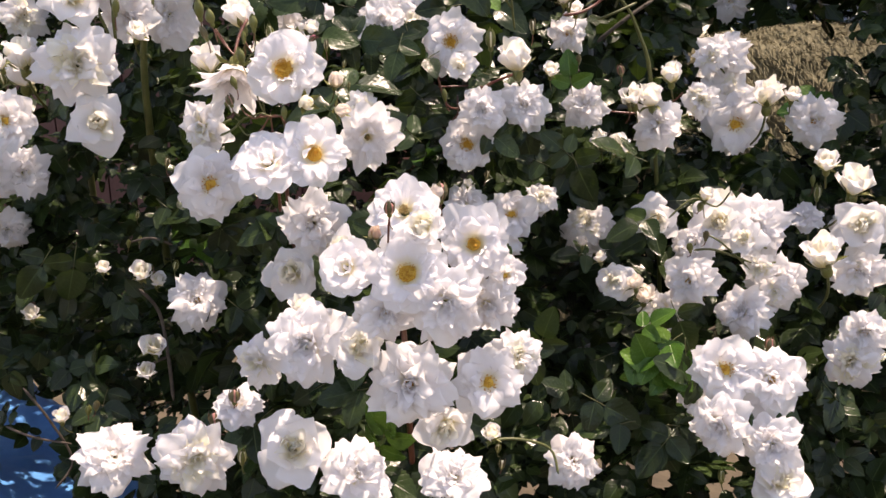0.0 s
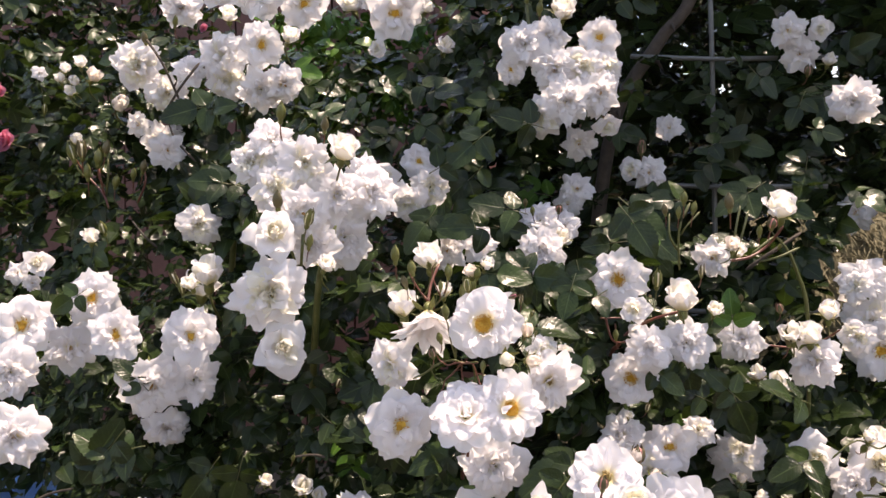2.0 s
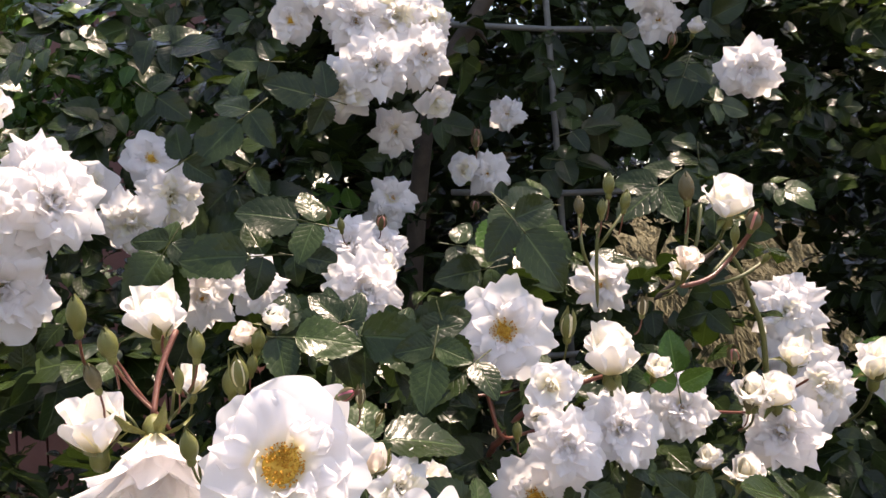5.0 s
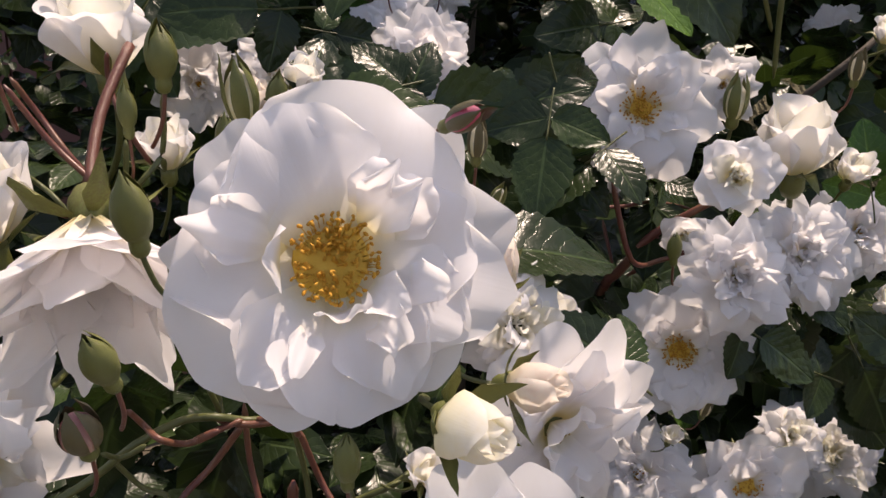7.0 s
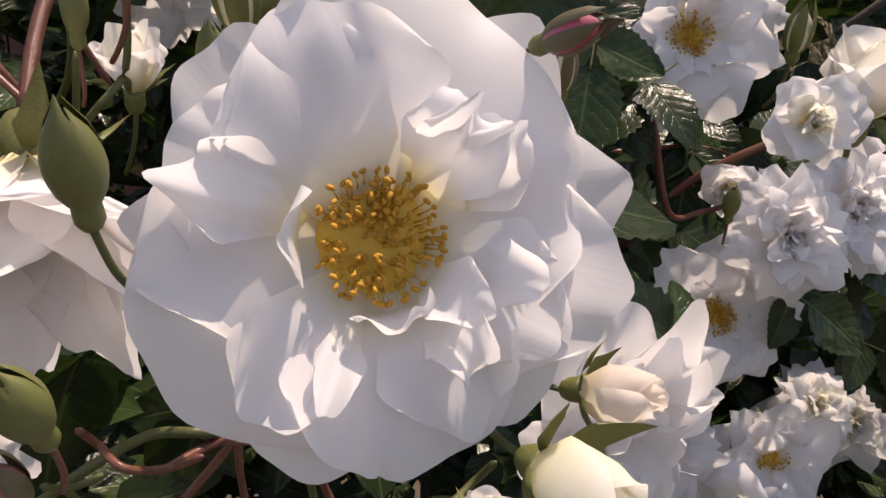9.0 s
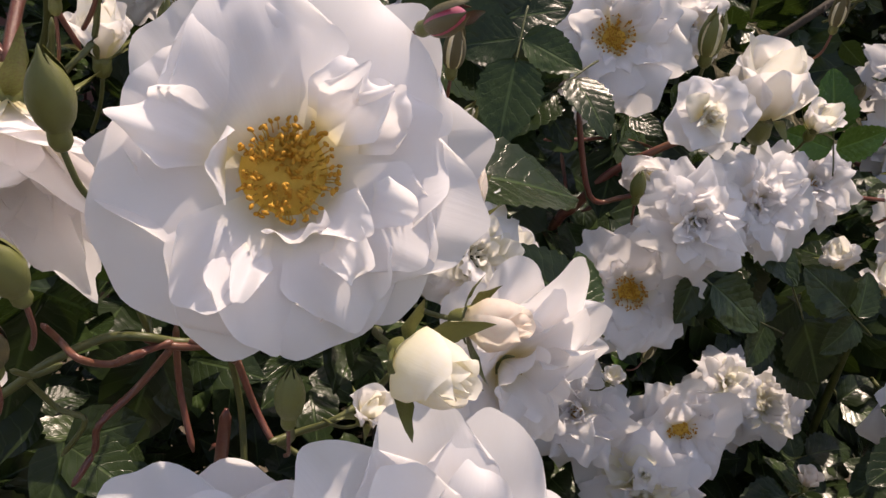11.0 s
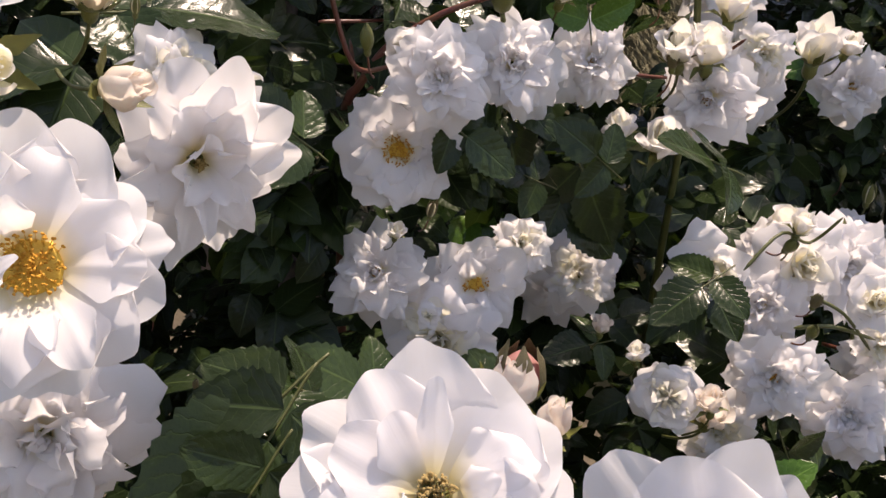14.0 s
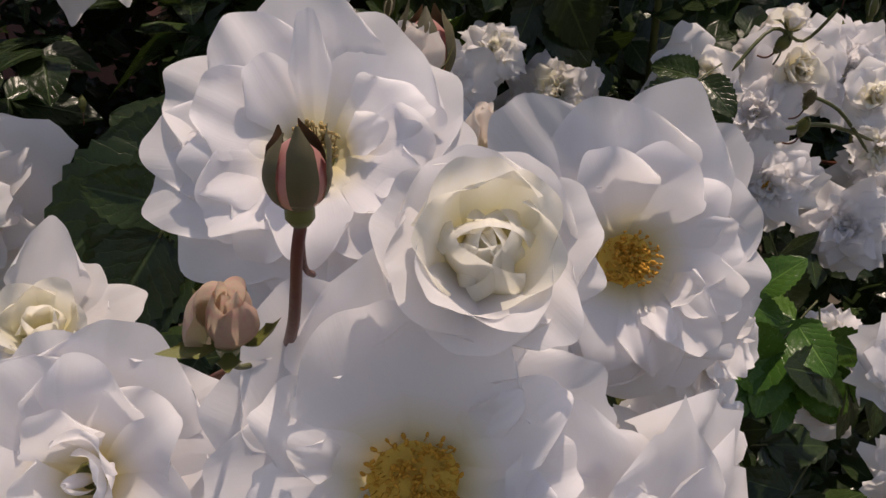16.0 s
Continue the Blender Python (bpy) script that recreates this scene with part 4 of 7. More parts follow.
def curled_petal_rose():
    root, P, rng = hero("curled", -0.089, 0.800, 1.457, 0.059, 6, 25, "wide open white rose with a petal folded over golden stamens")
    P(128, 0.58, 0.20, 12, -4, lift=-0.04, point=0.03)
    P(95, 0.60, 0.20, 12, 0, lift=-0.04, curl=20)
    P(68, 0.56, 0.19, 14, -4, lift=-0.03)
    P(160, 0.52, 0.20, 14, -10, lift=-0.04)
    P(32, 0.46, 0.17, 18, -10, lift=-0.03, curl=20)
    P(6, 0.47, 0.16, 18, -12, lift=-0.03, frill=0.02)
    P(338, 0.46, 0.18, 18, -12, lift=-0.03)
    P(308, 0.47, 0.18, 20, -14, lift=-0.03, curl=20)
    P(276, 0.48, 0.20, 22, -14, lift=-0.02, ruffle=0.035)
    P(240, 0.50, 0.24, 22, -12, lift=-0.02)
    P(200, 0.50, 0.22, 20, -12, lift=-0.02, curl=20)
    P(112, 0.42, 0.14, 34, 10, base_r=0.08, cup=0.25, curl=40)
    P(78, 0.38, 0.13, 36, 10, base_r=0.08, cup=0.3, curl=40)
    P(22, 0.34, 0.13, 34, 0, base_r=0.08, cup=0.2, curl=30)
    P(350, 0.33, 0.12, 34, 2, base_r=0.09, cup=0.25, curl=40)
    P(290, 0.36, 0.11, 34, 4, base_r=0.09, fold=0.3, curl=30)
    P(255, 0.36, 0.12, 34, 4, base_r=0.10, curl=40, ruffle=0.04)
    P(215, 0.34, 0.13, 36, 6, base_r=0.10, curl=40)
    P(178, 0.32, 0.10, 40, 10, base_r=0.12, curl=50)
    P(105, 0.26, 0.07, 66, 60, base_r=0.10, cup=0.5, curl=30)
    P(128, 0.26, 0.065, 60, 44, base_r=0.13, cup=0.5, curl=40)
    P(150, 0.24, 0.07, 56, 30, base_r=0.14, cup=0.4, curl=50, ruffle=0.04)
    P(202, 0.38, 0.048, 62, 165, base_r=0.13, cup=0.3, ruffle=0.02)
    P(228, 0.24, 0.06, 56, 20, base_r=0.15, curl=60)
    P(278, 0.22, 0.05, 56, 20, base_r=0.15, fold=0.5)
    stamens(rng, root, 150, 0.125, 0.09)
    calyx(rng, root, 0.28, -35, fine=True)


def starry_rose():
    root, P, rng = hero("star", -0.0552, 0.8880, 1.4622, 0.064, 22, -12, "fading white rose with folded, pointed, starry petals")
    P(72, 0.54, 0.20, 20, 6, lift=-0.03, point=0.08, taper=0.08, fold=0.2, skew=0.10)
    P(100, 0.52, 0.17, 16, -6, lift=-0.04, curl=20)
    P(130, 0.50, 0.18, 16, -10, lift=-0.04, curl=25)
    P(46, 0.44, 0.17, 14, -8, lift=-0.04, point=0.07, taper=0.06)
    P(22, 0.50, 0.20, 20, -2, lift=-0.02, point=0.08, taper=0.04, roll=0.35, skew=0.08)
    P(356, 0.52, 0.20, 18, -8, lift=-0.03, point=0.10, taper=0.06, roll=0.3, skew=-0.08)
    P(330, 0.46, 0.13, 18, -18, lift=-0.03, point=0.09)
    P(312, 0.42, 0.15, 20, -26, lift=-0.03, frill=0.03)
    P(286, 0.52, 0.16, 20, -16, lift=-0.03, point=0.08, taper=0.08, frill=0.03)
    P(256, 0.55, 0.16, 20, -12, lift=-0.03, point=0.10, taper=0.12)
    P(228, 0.42, 0.15, 22, -20, lift=-0.03)
    P(172, 0.40, 0.14, 24, -20, lift=-0.02, curl=30)
    P(196, 0.38, 0.14, 24, -20, lift=-0.03, curl=20)
    P(60, 0.38, 0.12, 40, 14, base_r=0.05, fold=0.35, point=0.07)
    P(110, 0.33, 0.13, 42, 10, base_r=0.05, cup=0.3, curl=30)
    P(18, 0.34, 0.10, 44, 10, base_r=0.05, fold=0.5, point=0.10, taper=0.18)
    P(150, 0.30, 0.11, 44, 0, base_r=0.05, curl=40)
    P(268, 0.36, 0.07, 50, 10, base_r=0.04, fold=0.7, point=0.10, taper=0.24)
    P(300, 0.34, 0.09, 50, 0, base_r=0.05, fold=0.4)
    P(330, 0.32, 0.10, 46, 4, base_r=0.05, fold=0.3, curl=30)
    P(222, 0.30, 0.10, 46, 0, base_r=0.05, curl=40)
    for i in range(6):
        P(60 * i + 10 + rng.uniform(-8, 8), 0.40 + rng.uniform(-0.03, 0.04), 0.10, 32 + rng.uniform(-6, 8), -12 + rng.uniform(-8, 10), base_r=0.04, point=0.08, fold=rng.uniform(0, 0.4), roll=0.2, frill=0.02)
    for at in (90, 165, 230, 300, 20):
        P(at, 0.26, 0.08, 62, 44, base_r=0.03, cup=0.5, fold=0.3, curl=30)
    stamens(rng, root, 30, 0.035, 0.09, False)
    calyx(rng, root, 0.28, -35, fine=True)


def brown_hearted_rose():
    root, P, rng = hero("brown", -0.0105, 0.7540, 1.4160, 0.0570, -8, 38, "wide open white rose with pointed petals and withered brown stamens")
    P(92, 0.53, 0.244, 24, 8, lift=-0.03, point=0.04, taper=0.05)
    P(118, 0.48, 0.195, 26, 8, lift=-0.02, point=0.04, taper=0.05)
    P(146, 0.53, 0.195, 16, -4, lift=-0.04, curl=20)
    P(172, 0.52, 0.183, 16, -8, lift=-0.04, point=0.02)
    P(194, 0.53, 0.183, 16, -14, lift=-0.04, point=0.03)
    P(218, 0.52, 0.220, 16, -24, lift=-0.04, point=0.02)
    P(246, 0.52, 0.244, 16, -30, lift=-0.04)
    P(272, 0.50, 0.244, 18, -34, lift=-0.04, point=0.02)
    P(300, 0.50, 0.244, 18, -30, lift=-0.04)
    P(330, 0.50, 0.220, 18, -20, lift=-0.04, point=0.02)
    P(354, 0.50, 0.207, 18, -10, lift=-0.03, point=0.01)
    P(22, 0.49, 0.220, 18, -4, lift=-0.03, point=0.02)
    P(55, 0.47, 0.293, 22, 2, lift=-0.02, point=0.01)
    P(88, 0.40, 0.061, 40, 22, base_r=0.06, fold=0.6)
    P(150, 0.37, 0.154, 32, 2, base_r=0.06, curl=20)
    P(185, 0.36, 0.154, 32, -10, base_r=0.06, curl=25, point=0.02)
    P(212, 0.37, 0.143, 32, -12, base_r=0.06, ruffle=0.04)
    P(236, 0.36, 0.121, 30, -16, base_r=0.07, curl=30, point=0.02)
    P(262, 0.34, 0.121, 34, -14, base_r=0.06, fold=0.3)
    P(296, 0.36, 0.143, 32, -14, base_r=0.06)
    P(20, 0.33, 0.143, 34, 4, base_r=0.07, cup=0.25, curl=45, ruffle=0.035)
    P(350, 0.34, 0.143, 34, 0, base_r=0.07, cup=0.25, curl=45, ruffle=0.035)
    P(326, 0.33, 0.121, 36, 0, base_r=0.07, cup=0.2, curl=40)
    P(120, 0.30, 0.110, 40, 16, base_r=0.06, cup=0.2)
    P(230, 0.20, 0.061, 64, 44, base_r=0.06, fold=0.4)
    P(205, 0.20, 0.055, 66, 60, base_r=0.07, fold=0.4)
    P(8, 0.20, 0.066, 62, 30, base_r=0.09, cup=0.4, curl=40)
    stamens(rng, root, 80, 0.075, 0.12, False)
    calyx(rng, root, 0.28, -35, fine=True)


def leaning_rose():
    root, P, rng = hero("lean", 0.0440, 0.7390, 1.3930, 0.0530, -10, 22, "wide open white rose with a bent petal under golden stamens")
    P(126, 0.67, 0.250, 18, 4, lift=-0.04, point=0.05)
    P(98, 0.55, 0.293, 20, 6, lift=-0.02, point=0.02, cup=0.14)
    P(68, 0.62, 0.244, 20, -2, lift=-0.02, point=0.06)
    P(42, 0.60, 0.195, 14, -6, lift=-0.04, point=0.03, taper=0.05)
    P(16, 0.50, 0.220, 18, -8, lift=-0.03, ruffle=0.03)
    P(348, 0.50, 0.207, 18, -12, lift=-0.03, point=0.02)
    P(322, 0.52, 0.207, 18, -14, lift=-0.03, curl=20, ruffle=0.03)
    P(296, 0.50, 0.195, 18, -14, lift=-0.03, point=0.02)
    P(270, 0.50, 0.207, 20, -12, lift=-0.03, curl=25)
    P(240, 0.48, 0.244, 20, -10, lift=-0.03)
    P(205, 0.48, 0.244, 18, -8, lift=-0.04)
    P(165, 0.50, 0.244, 18, -4, lift=-0.04)
    P(105, 0.38, 0.154, 38, 20, base_r=0.07, cup=0.35, curl=25)
    P(68, 0.38, 0.165, 36, 14, base_r=0.07, cup=0.25, curl=25)
    P(34, 0.36, 0.132, 32, 2, base_r=0.08, curl=30)
    P(4, 0.34, 0.132, 32, 0, base_r=0.09, curl=35)
    P(335, 0.36, 0.110, 32, -2, base_r=0.09, fold=0.3, curl=30)
    P(308, 0.36, 0.110, 32, -4, base_r=0.09, fold=0.35)
    P(280, 0.34, 0.110, 32, -4, base_r=0.09, fold=0.3, curl=30)
    P(250, 0.34, 0.132, 34, 0, base_r=0.09, curl=30)
    P(140, 0.32, 0.132, 38, 10, base_r=0.08, cup=0.3, curl=30)
    P(325, 0.30, 0.072, 40, 120, base_r=0.13, cup=0.3)
    P(290, 0.22, 0.055, 52, 20, base_r=0.14, fold=0.5)
    stamens(rng, root, 140, 0.11, 0.11)
    calyx(rng, root, 0.28, -35, fine=True)


def goblet_rose():
    root, P, rng = hero("goblet", 0.0070, 0.7100, 1.4110, 0.0280, -13, 34, "half open white rose with a cupped cream heart")
    P(150, 0.62, 0.36, 40, 6, lift=-0.06, cup=0.2, curl=20)
    P(105, 0.60, 0.34, 44, 14, lift=-0.05, cup=0.2, curl=20)
    P(60, 0.58, 0.34, 40, 8, lift=-0.06, cup=0.2, curl=20)
    P(20, 0.64, 0.30, 36, 2, lift=-0.05, cup=0.15, curl=35)
    P(345, 0.58, 0.24, 34, -4, lift=-0.05, point=0.07)
    P(312, 0.60, 0.26, 40, 2, lift=-0.04, point=0.07)
    P(255, 0.58, 0.34, 48, 20, lift=-0.05, cup=0.25)
    P(205, 0.60, 0.34, 52, 24, lift=-0.04, cup=0.25)
    P(98, 0.58, 0.30, 64, 60, CREAM, base_r=0.10, cup=0.55, curl=40)
    P(42, 0.54, 0.26, 64, 56, CREAM, base_r=0.10, cup=0.6, curl=45)
    P(160, 0.54, 0.28, 68, 70, CREAM, base_r=0.10, cup=0.6, curl=30)
    P(218, 0.56, 0.30, 66, 66, WHITE, base_r=0.10, cup=0.6, curl=20)
    P(290, 0.54, 0.28, 62, 58, WHITE, base_r=0.10, cup=0.55, curl=25, point=0.06)
    P(345, 0.52, 0.26, 66, 66, CREAM, base_r=0.10, cup=0.6, curl=30)
    for at, r in ((230, 0.13), (330, 0.12), (90, 0.12), (20, 0.09), (150, 0.09), (270, 0.07), (40, 0.04), (190, 0.03)):
        P(at, 0.50, 0.10 + r, 78, 122, CREAM, base_r=r, cup=0.8, ruffle=0.012)
    calyx(rng, root, 0.30, -30, fine=True)


def broad_rose():
    root, P, rng = hero("broad", -0.0060, 0.7060, 1.3790, 0.0600, -12, 25, "broad wide open white rose with smooth rounded petals")
    P(90, 0.56, 0.27, 16, 0, lift=-0.03, cup=0.08, ruffle=0.015)
    P(125, 0.56, 0.24, 14, -6, lift=-0.04, ruffle=0.015)
    P(155, 0.53, 0.20, 14, -8, lift=-0.04)
    P(182, 0.50, 0.22, 16, -8, lift=-0.03)
    P(52, 0.54, 0.22, 14, -4, lift=-0.04)
    P(22, 0.52, 0.20, 16, -8, lift=-0.03, frill=0.02)
    P(352, 0.52, 0.20, 16, -10, lift=-0.03, ruffle=0.03)
    P(215, 0.50, 0.22, 18, -12, lift=-0.03)
    P(250, 0.50, 0.22, 18, -14, lift=-0.03)
    P(285, 0.50, 0.22, 18, -14, lift=-0.03)
    P(320, 0.50, 0.20, 18, -12, lift=-0.03)
    P(105, 0.42, 0.20, 28, 6, base_r=0.06, cup=0.15, curl=20)
    P(70, 0.42, 0.18, 28, 8, base_r=0.06, cup=0.15, curl=25)
    P(145, 0.36, 0.14, 30, 2, base_r=0.08, curl=30)
    P(178, 0.30, 0.10, 36, 8, base_r=0.12, curl=50)
    P(30, 0.36, 0.11, 34, 8, base_r=0.10, curl=50, fold=0.3)
    P(5, 0.34, 0.12, 34, 4, base_r=0.10, curl=40)
    P(335, 0.34, 0.13, 34, 4, base_r=0.10, curl=35)
    P(300, 0.34, 0.13, 34, 4, base_r=0.10, curl=35)
    P(260, 0.34, 0.13, 34, 4, base_r=0.10, curl=35)
    P(220, 0.34, 0.13, 34, 4, base_r=0.10, curl=35)
    P(38, 0.22, 0.05, 56, 20, base_r=0.17, fold=0.5, curl=30)
    P(160, 0.20, 0.05, 60, 30, base_r=0.16, curl=60)
    stamens(rng, root, 160, 0.13, 0.085)
    calyx(rng, root, 0.28, -35, fine=True)


def full_rose(name, x, y, z, size, yaw, pitch, label):
    root, P, rng = hero(name, x, y, z, size, yaw, pitch, label)
    w = rng.uniform(0, 30)
    for i, at in enumerate((10, 42, 72, 102, 132, 164, 196, 228, 260, 292, 324, 350)):
        P(at + w, 0.50 + 0.02 * (i % 2), 0.20, 18, -6 - 3 * (i % 3), lift=-0.04 + 0.01 * (i % 2), point=0.03 * (i % 3), curl=10 * (i % 3))
    for at in (28, 80, 118, 170, 215, 262, 308, 346):
        P(at + w, 0.39, 0.16, 36, 6, base_r=0.06, cup=0.25, curl=25)
    for at in (0, 75, 150, 220, 290):
        P(at + w, 0.28, 0.12, 58, 40, base_r=0.05, cup=0.5, curl=40)
    for at in (40, 130, 250):
        P(at + w, 0.24, 0.09, 74, 84, base_r=0.04, cup=0.8, curl=40)
    heart(rng, root, WHITE, 0.06, 0.21, 15)
    calyx(rng, root, 0.28, -35, fine=True)


def rolled_heart_rose():
    root, P, rng = hero("side", -0.0535, 0.7220, 1.3785, 0.0455, -14, 33, "full white rose with a small rolled petal at its heart")
    P(70, 0.52, 0.30, 22, 2, lift=-0.03, point=0.06, cup=0.08, ruffle=0.014)
    P(112, 0.50, 0.28, 20, 0, lift=-0.04, point=0.03, cup=0.10)
    P(150, 0.54, 0.30, 20, -4, lift=-0.04, cup=0.10)
    P(30, 0.52, 0.26, 20, -4, lift=-0.04, point=0.03, curl=15)
    P(0, 0.52, 0.24, 18, -8, lift=-0.03)
    for at in (190, 225, 262, 300, 335):
        P(at, 0.50, 0.24, 18, -8, lift=-0.04, curl=12)
    P(128, 0.44, 0.26, 34, 14, base_r=0.06, cup=0.16, curl=20)
    P(84, 0.40, 0.19, 40, 22, base_r=0.06, cup=0.24, curl=30, point=0.04)
    P(36, 0.38, 0.18, 40, 16, base_r=0.07, cup=0.22, curl=35)
    for at in (180, 240, 290, 340):
        P(at, 0.38, 0.18, 40, 12, base_r=0.07, cup=0.25, curl=25)
    P(62, 0.30, 0.11, 58, 96, base_r=0.06, cup=0.6, curl=110)
    P(105, 0.30, 0.13, 62, 50, base_r=0.06, cup=0.5, curl=45)
    P(20, 0.27, 0.09, 64, 104, base_r=0.05, cup=0.7, curl=90)
    for at in (200, 270, 330):
        P(at, 0.26, 0.11, 66, 60, base_r=0.05, cup=0.6, curl=40)
    heart(rng, root, WHITE, 0.055, 0.20, 15)
    calyx(rng, root, 0.28, -35, fine=True)


def peaked_rose():
    root, P, rng = hero("peak", -0.0655, 0.7650, 1.3815, 0.0300, 15, 50, "half open white rose with one tall pointed petal")
    P(72, 0.78, 0.25, 34, 18, lift=-0.04, point=0.10, taper=0.20, fold=0.15)
    P(44, 0.58, 0.24, 30, 10, lift=-0.05, point=0.03)
    P(8, 0.66, 0.23, 30, 4, lift=-0.05, point=0.06)
    for at in (125, 175, 225, 275, 325):
        P(at, 0.33, 0.20, 52, 20, lift=-0.04, curl=20, cup=0.2)
    for at in (50, 120, 190, 260, 330):
        P(at, 0.46, 0.20, 68, 70, CREAM, base_r=0.08, cup=0.6, curl=25)
    for at in (10, 100, 200, 290):
        P(at, 0.42, 0.14, 80, 98, CREAM, base_r=0.05, cup=0.8)
    calyx(rng, root, 0.30, -30, fine=True)


wide_open_rose()
nodding_rose()
curled_petal_rose()
starry_rose()
brown_hearted_rose()
leaning_rose()
goblet_rose()
broad_rose()
rolled_heart_rose()
full_rose("beside", -0.128, 0.800, 1.450, 0.064, -6, 41, "full white rose with broad smooth petals")
peaked_rose()

# ---- the blooms ----
rose("half", -0.1950, 0.8750, 1.5240, 0.026, -8, 72)
rose("double", -0.208, 0.889, 1.473, 0.055, -22, -1)
rose("open", -0.192, 0.842, 1.426, 0.064, 15, 5)
rose("double", -0.0615, 0.9060, 1.4870, 0.037, 20, 10)
rose("double", -0.105, 0.862, 1.384, 0.069, 3, 2)
rose("cup", -0.127, 0.863, 1.337, 0.053, 2, 14)
rose("double", -0.263, 0.986, 1.273, 0.068, 26, 22)
rose("double", 0.054, 0.742, 1.343, 0.053, 5, -3, fine=True)
rose("double", -0.092, 0.736, 1.313, 0.074, -3, 9)
rose("cup", -0.049, 0.728, 1.313, 0.049, 10, 20)
rose("double", 0.022, 0.698, 1.358, 0.064, 8, 0)
rose("double", -0.025, 0.712, 1.347, 0.052, 5, 3)
rose("double", -0.008, 0.725, 1.283, 0.076, -0, 9)
rose("open", 0.054, 0.737, 1.278, 0.058, 8, 13)
rose("double", 0.080, 0.760, 1.292, 0.048, 26, 20)
rose("open", 0.068, 0.745, 1.366, 0.037, 35, 7)
rose("double", -0.143, 0.780, 1.279, 0.050, -10, -4)
rose("cup", 0.019, 0.760, 1.233, 0.048, 4, 0)
rose("cup", -0.110, 0.750, 1.216, 0.063, 14, 28)
rose("double", -0.214, 0.800, 1.179, 0.076, 23, 8)
rose("double", -0.338, 0.900, 1.129, 0.081, 30, 41)
rose("double", -0.186, 0.850, 1.208, 0.051, 4, 51)
rose("double", -0.058, 0.760, 1.184, 0.072, 31, 42)
rose("double", 0.025, 0.780, 1.170, 0.063, 4, 52)
rose("double", 0.145, 0.900, 1.123, 0.061, 5, 30)
rose("cup", 0.255, 1.070, 1.341, 0.057, -15, 13)
rose("cup", 0.205, 1.020, 1.279, 0.044, -9, 13)
rose("double", 0.033, 1.045, 1.365, 0.060, -27, 26)
rose("open", 0.088, 1.040, 1.356, 0.058, -14, 10)
rose("double", 0.065, 1.030, 1.328, 0.069, -23, 6)
rose("double", 0.122, 1.060, 1.371, 0.042, -8, 32)
rose("cup", 0.051, 1.000, 1.355, 0.014, -15, 24)
rose("double", 0.185, 1.113, 1.329, 0.058, -24, 25)
rose("far", 0.191, 1.160, 1.309, 0.075, -4, 12)
rose("double", 0.376, 1.083, 1.330, 0.084, -17, 18)
rose("cup", 0.335, 1.080, 1.335, 0.063, -18, 16)
rose("double", 0.290, 1.034, 1.278, 0.066, -37, 8)
rose("double", 0.352, 1.033, 1.241, 0.069, -42, 22)
rose("double", 0.303, 1.072, 1.311, 0.059, -44, 23)
rose("double", 0.333, 1.110, 1.333, 0.056, -31, 33)
rose("half", 0.342, 1.102, 1.344, 0.030, -35, 78)
rose("cup", 0.347, 1.020, 1.329, 0.041, -42, 28)
rose("double", 0.481, 1.200, 1.316, 0.048, -33, 49)
rose("half", 0.528, 1.202, 1.288, 0.035, -16, 82)
rose("double", 0.365, 1.030, 1.294, 0.039, -29, -1)
rose("double", 0.386, 1.030, 1.266, 0.040, -36, 1)
rose("double", 0.264, 1.050, 1.232, 0.062, -27, 11)
rose("double", 0.398, 1.060, 1.268, 0.069, -7, 17)
rose("open", 0.295, 0.900, 1.223, 0.068, -17, 23)
rose("double", 0.337, 0.890, 1.216, 0.072, -7, 28)
rose("double", 0.284, 0.870, 1.177, 0.068, -34, -7)
rose("double", 0.333, 0.860, 1.160, 0.063, -18, 13)
rose("cup", 0.342, 0.860, 1.120, 0.061, -9, 48)
rose("cup", 0.485, 1.050, 1.335, 0.064, -27, 17)
rose("half", 0.428, 1.003, 1.302, 0.037, -58, 65)
rose("double", 0.485, 1.050, 1.283, 0.068, -17, -5)
rose("double", 0.476, 1.000, 1.226, 0.058, -19, 4)
rose("double", 0.465, 1.000, 1.193, 0.066, -18, 2)
rose("double", 0.306, 0.978, 1.193, 0.049, -38, 43)
rose("cup", 0.280, 0.950, 1.174, 0.042, -38, 29)
rose("open", 0.400, 1.267, 1.433, 0.085, -5, -4)
rose("double", 0.392, 1.280, 1.470, 0.080, -17, 5)
rose("double", 0.385, 1.289, 1.522, 0.080, -19, 18)
rose("double", 0.500, 1.250, 1.437, 0.075, -25, -7)
rose("half", 0.420, 1.204, 1.461, 0.035, -12, 71)
rose("half", 0.495, 1.105, 1.364, 0.038, -5, 70)
rose("open", 0.0220, 1.0250, 1.5470, 0.067, -17, 8, fine=True)
rose("open", 0.039, 1.015, 1.439, 0.061, -18, 5, fine=True)
rose("double", 0.055, 0.995, 1.476, 0.055, -11, 10)
rose("double", 0.099, 1.020, 1.479, 0.059, -2, 9)
rose("double", 0.174, 1.090, 1.474, 0.057, -16, 16)
rose("cup", 0.034, 0.960, 1.523, 0.030, -16, 8, fine=True)
rose("half", 0.0920, 1.0180, 1.5170, 0.033, -16, 66, fine=True)
rose("cup", 0.048, 1.030, 1.488, 0.025, -27, -8)
rose("double", 0.257, 1.090, 1.450, 0.070, -41, -3)
rose("half", 0.192, 1.083, 1.428, 0.019, -33, 63)
rose("half", 0.229, 1.084, 1.474, 0.024, -37, 56)
rose("double", 0.314, 1.120, 1.475, 0.046, -25, -0)
rose("double", 0.359, 1.250, 1.521, 0.048, -37, 20)
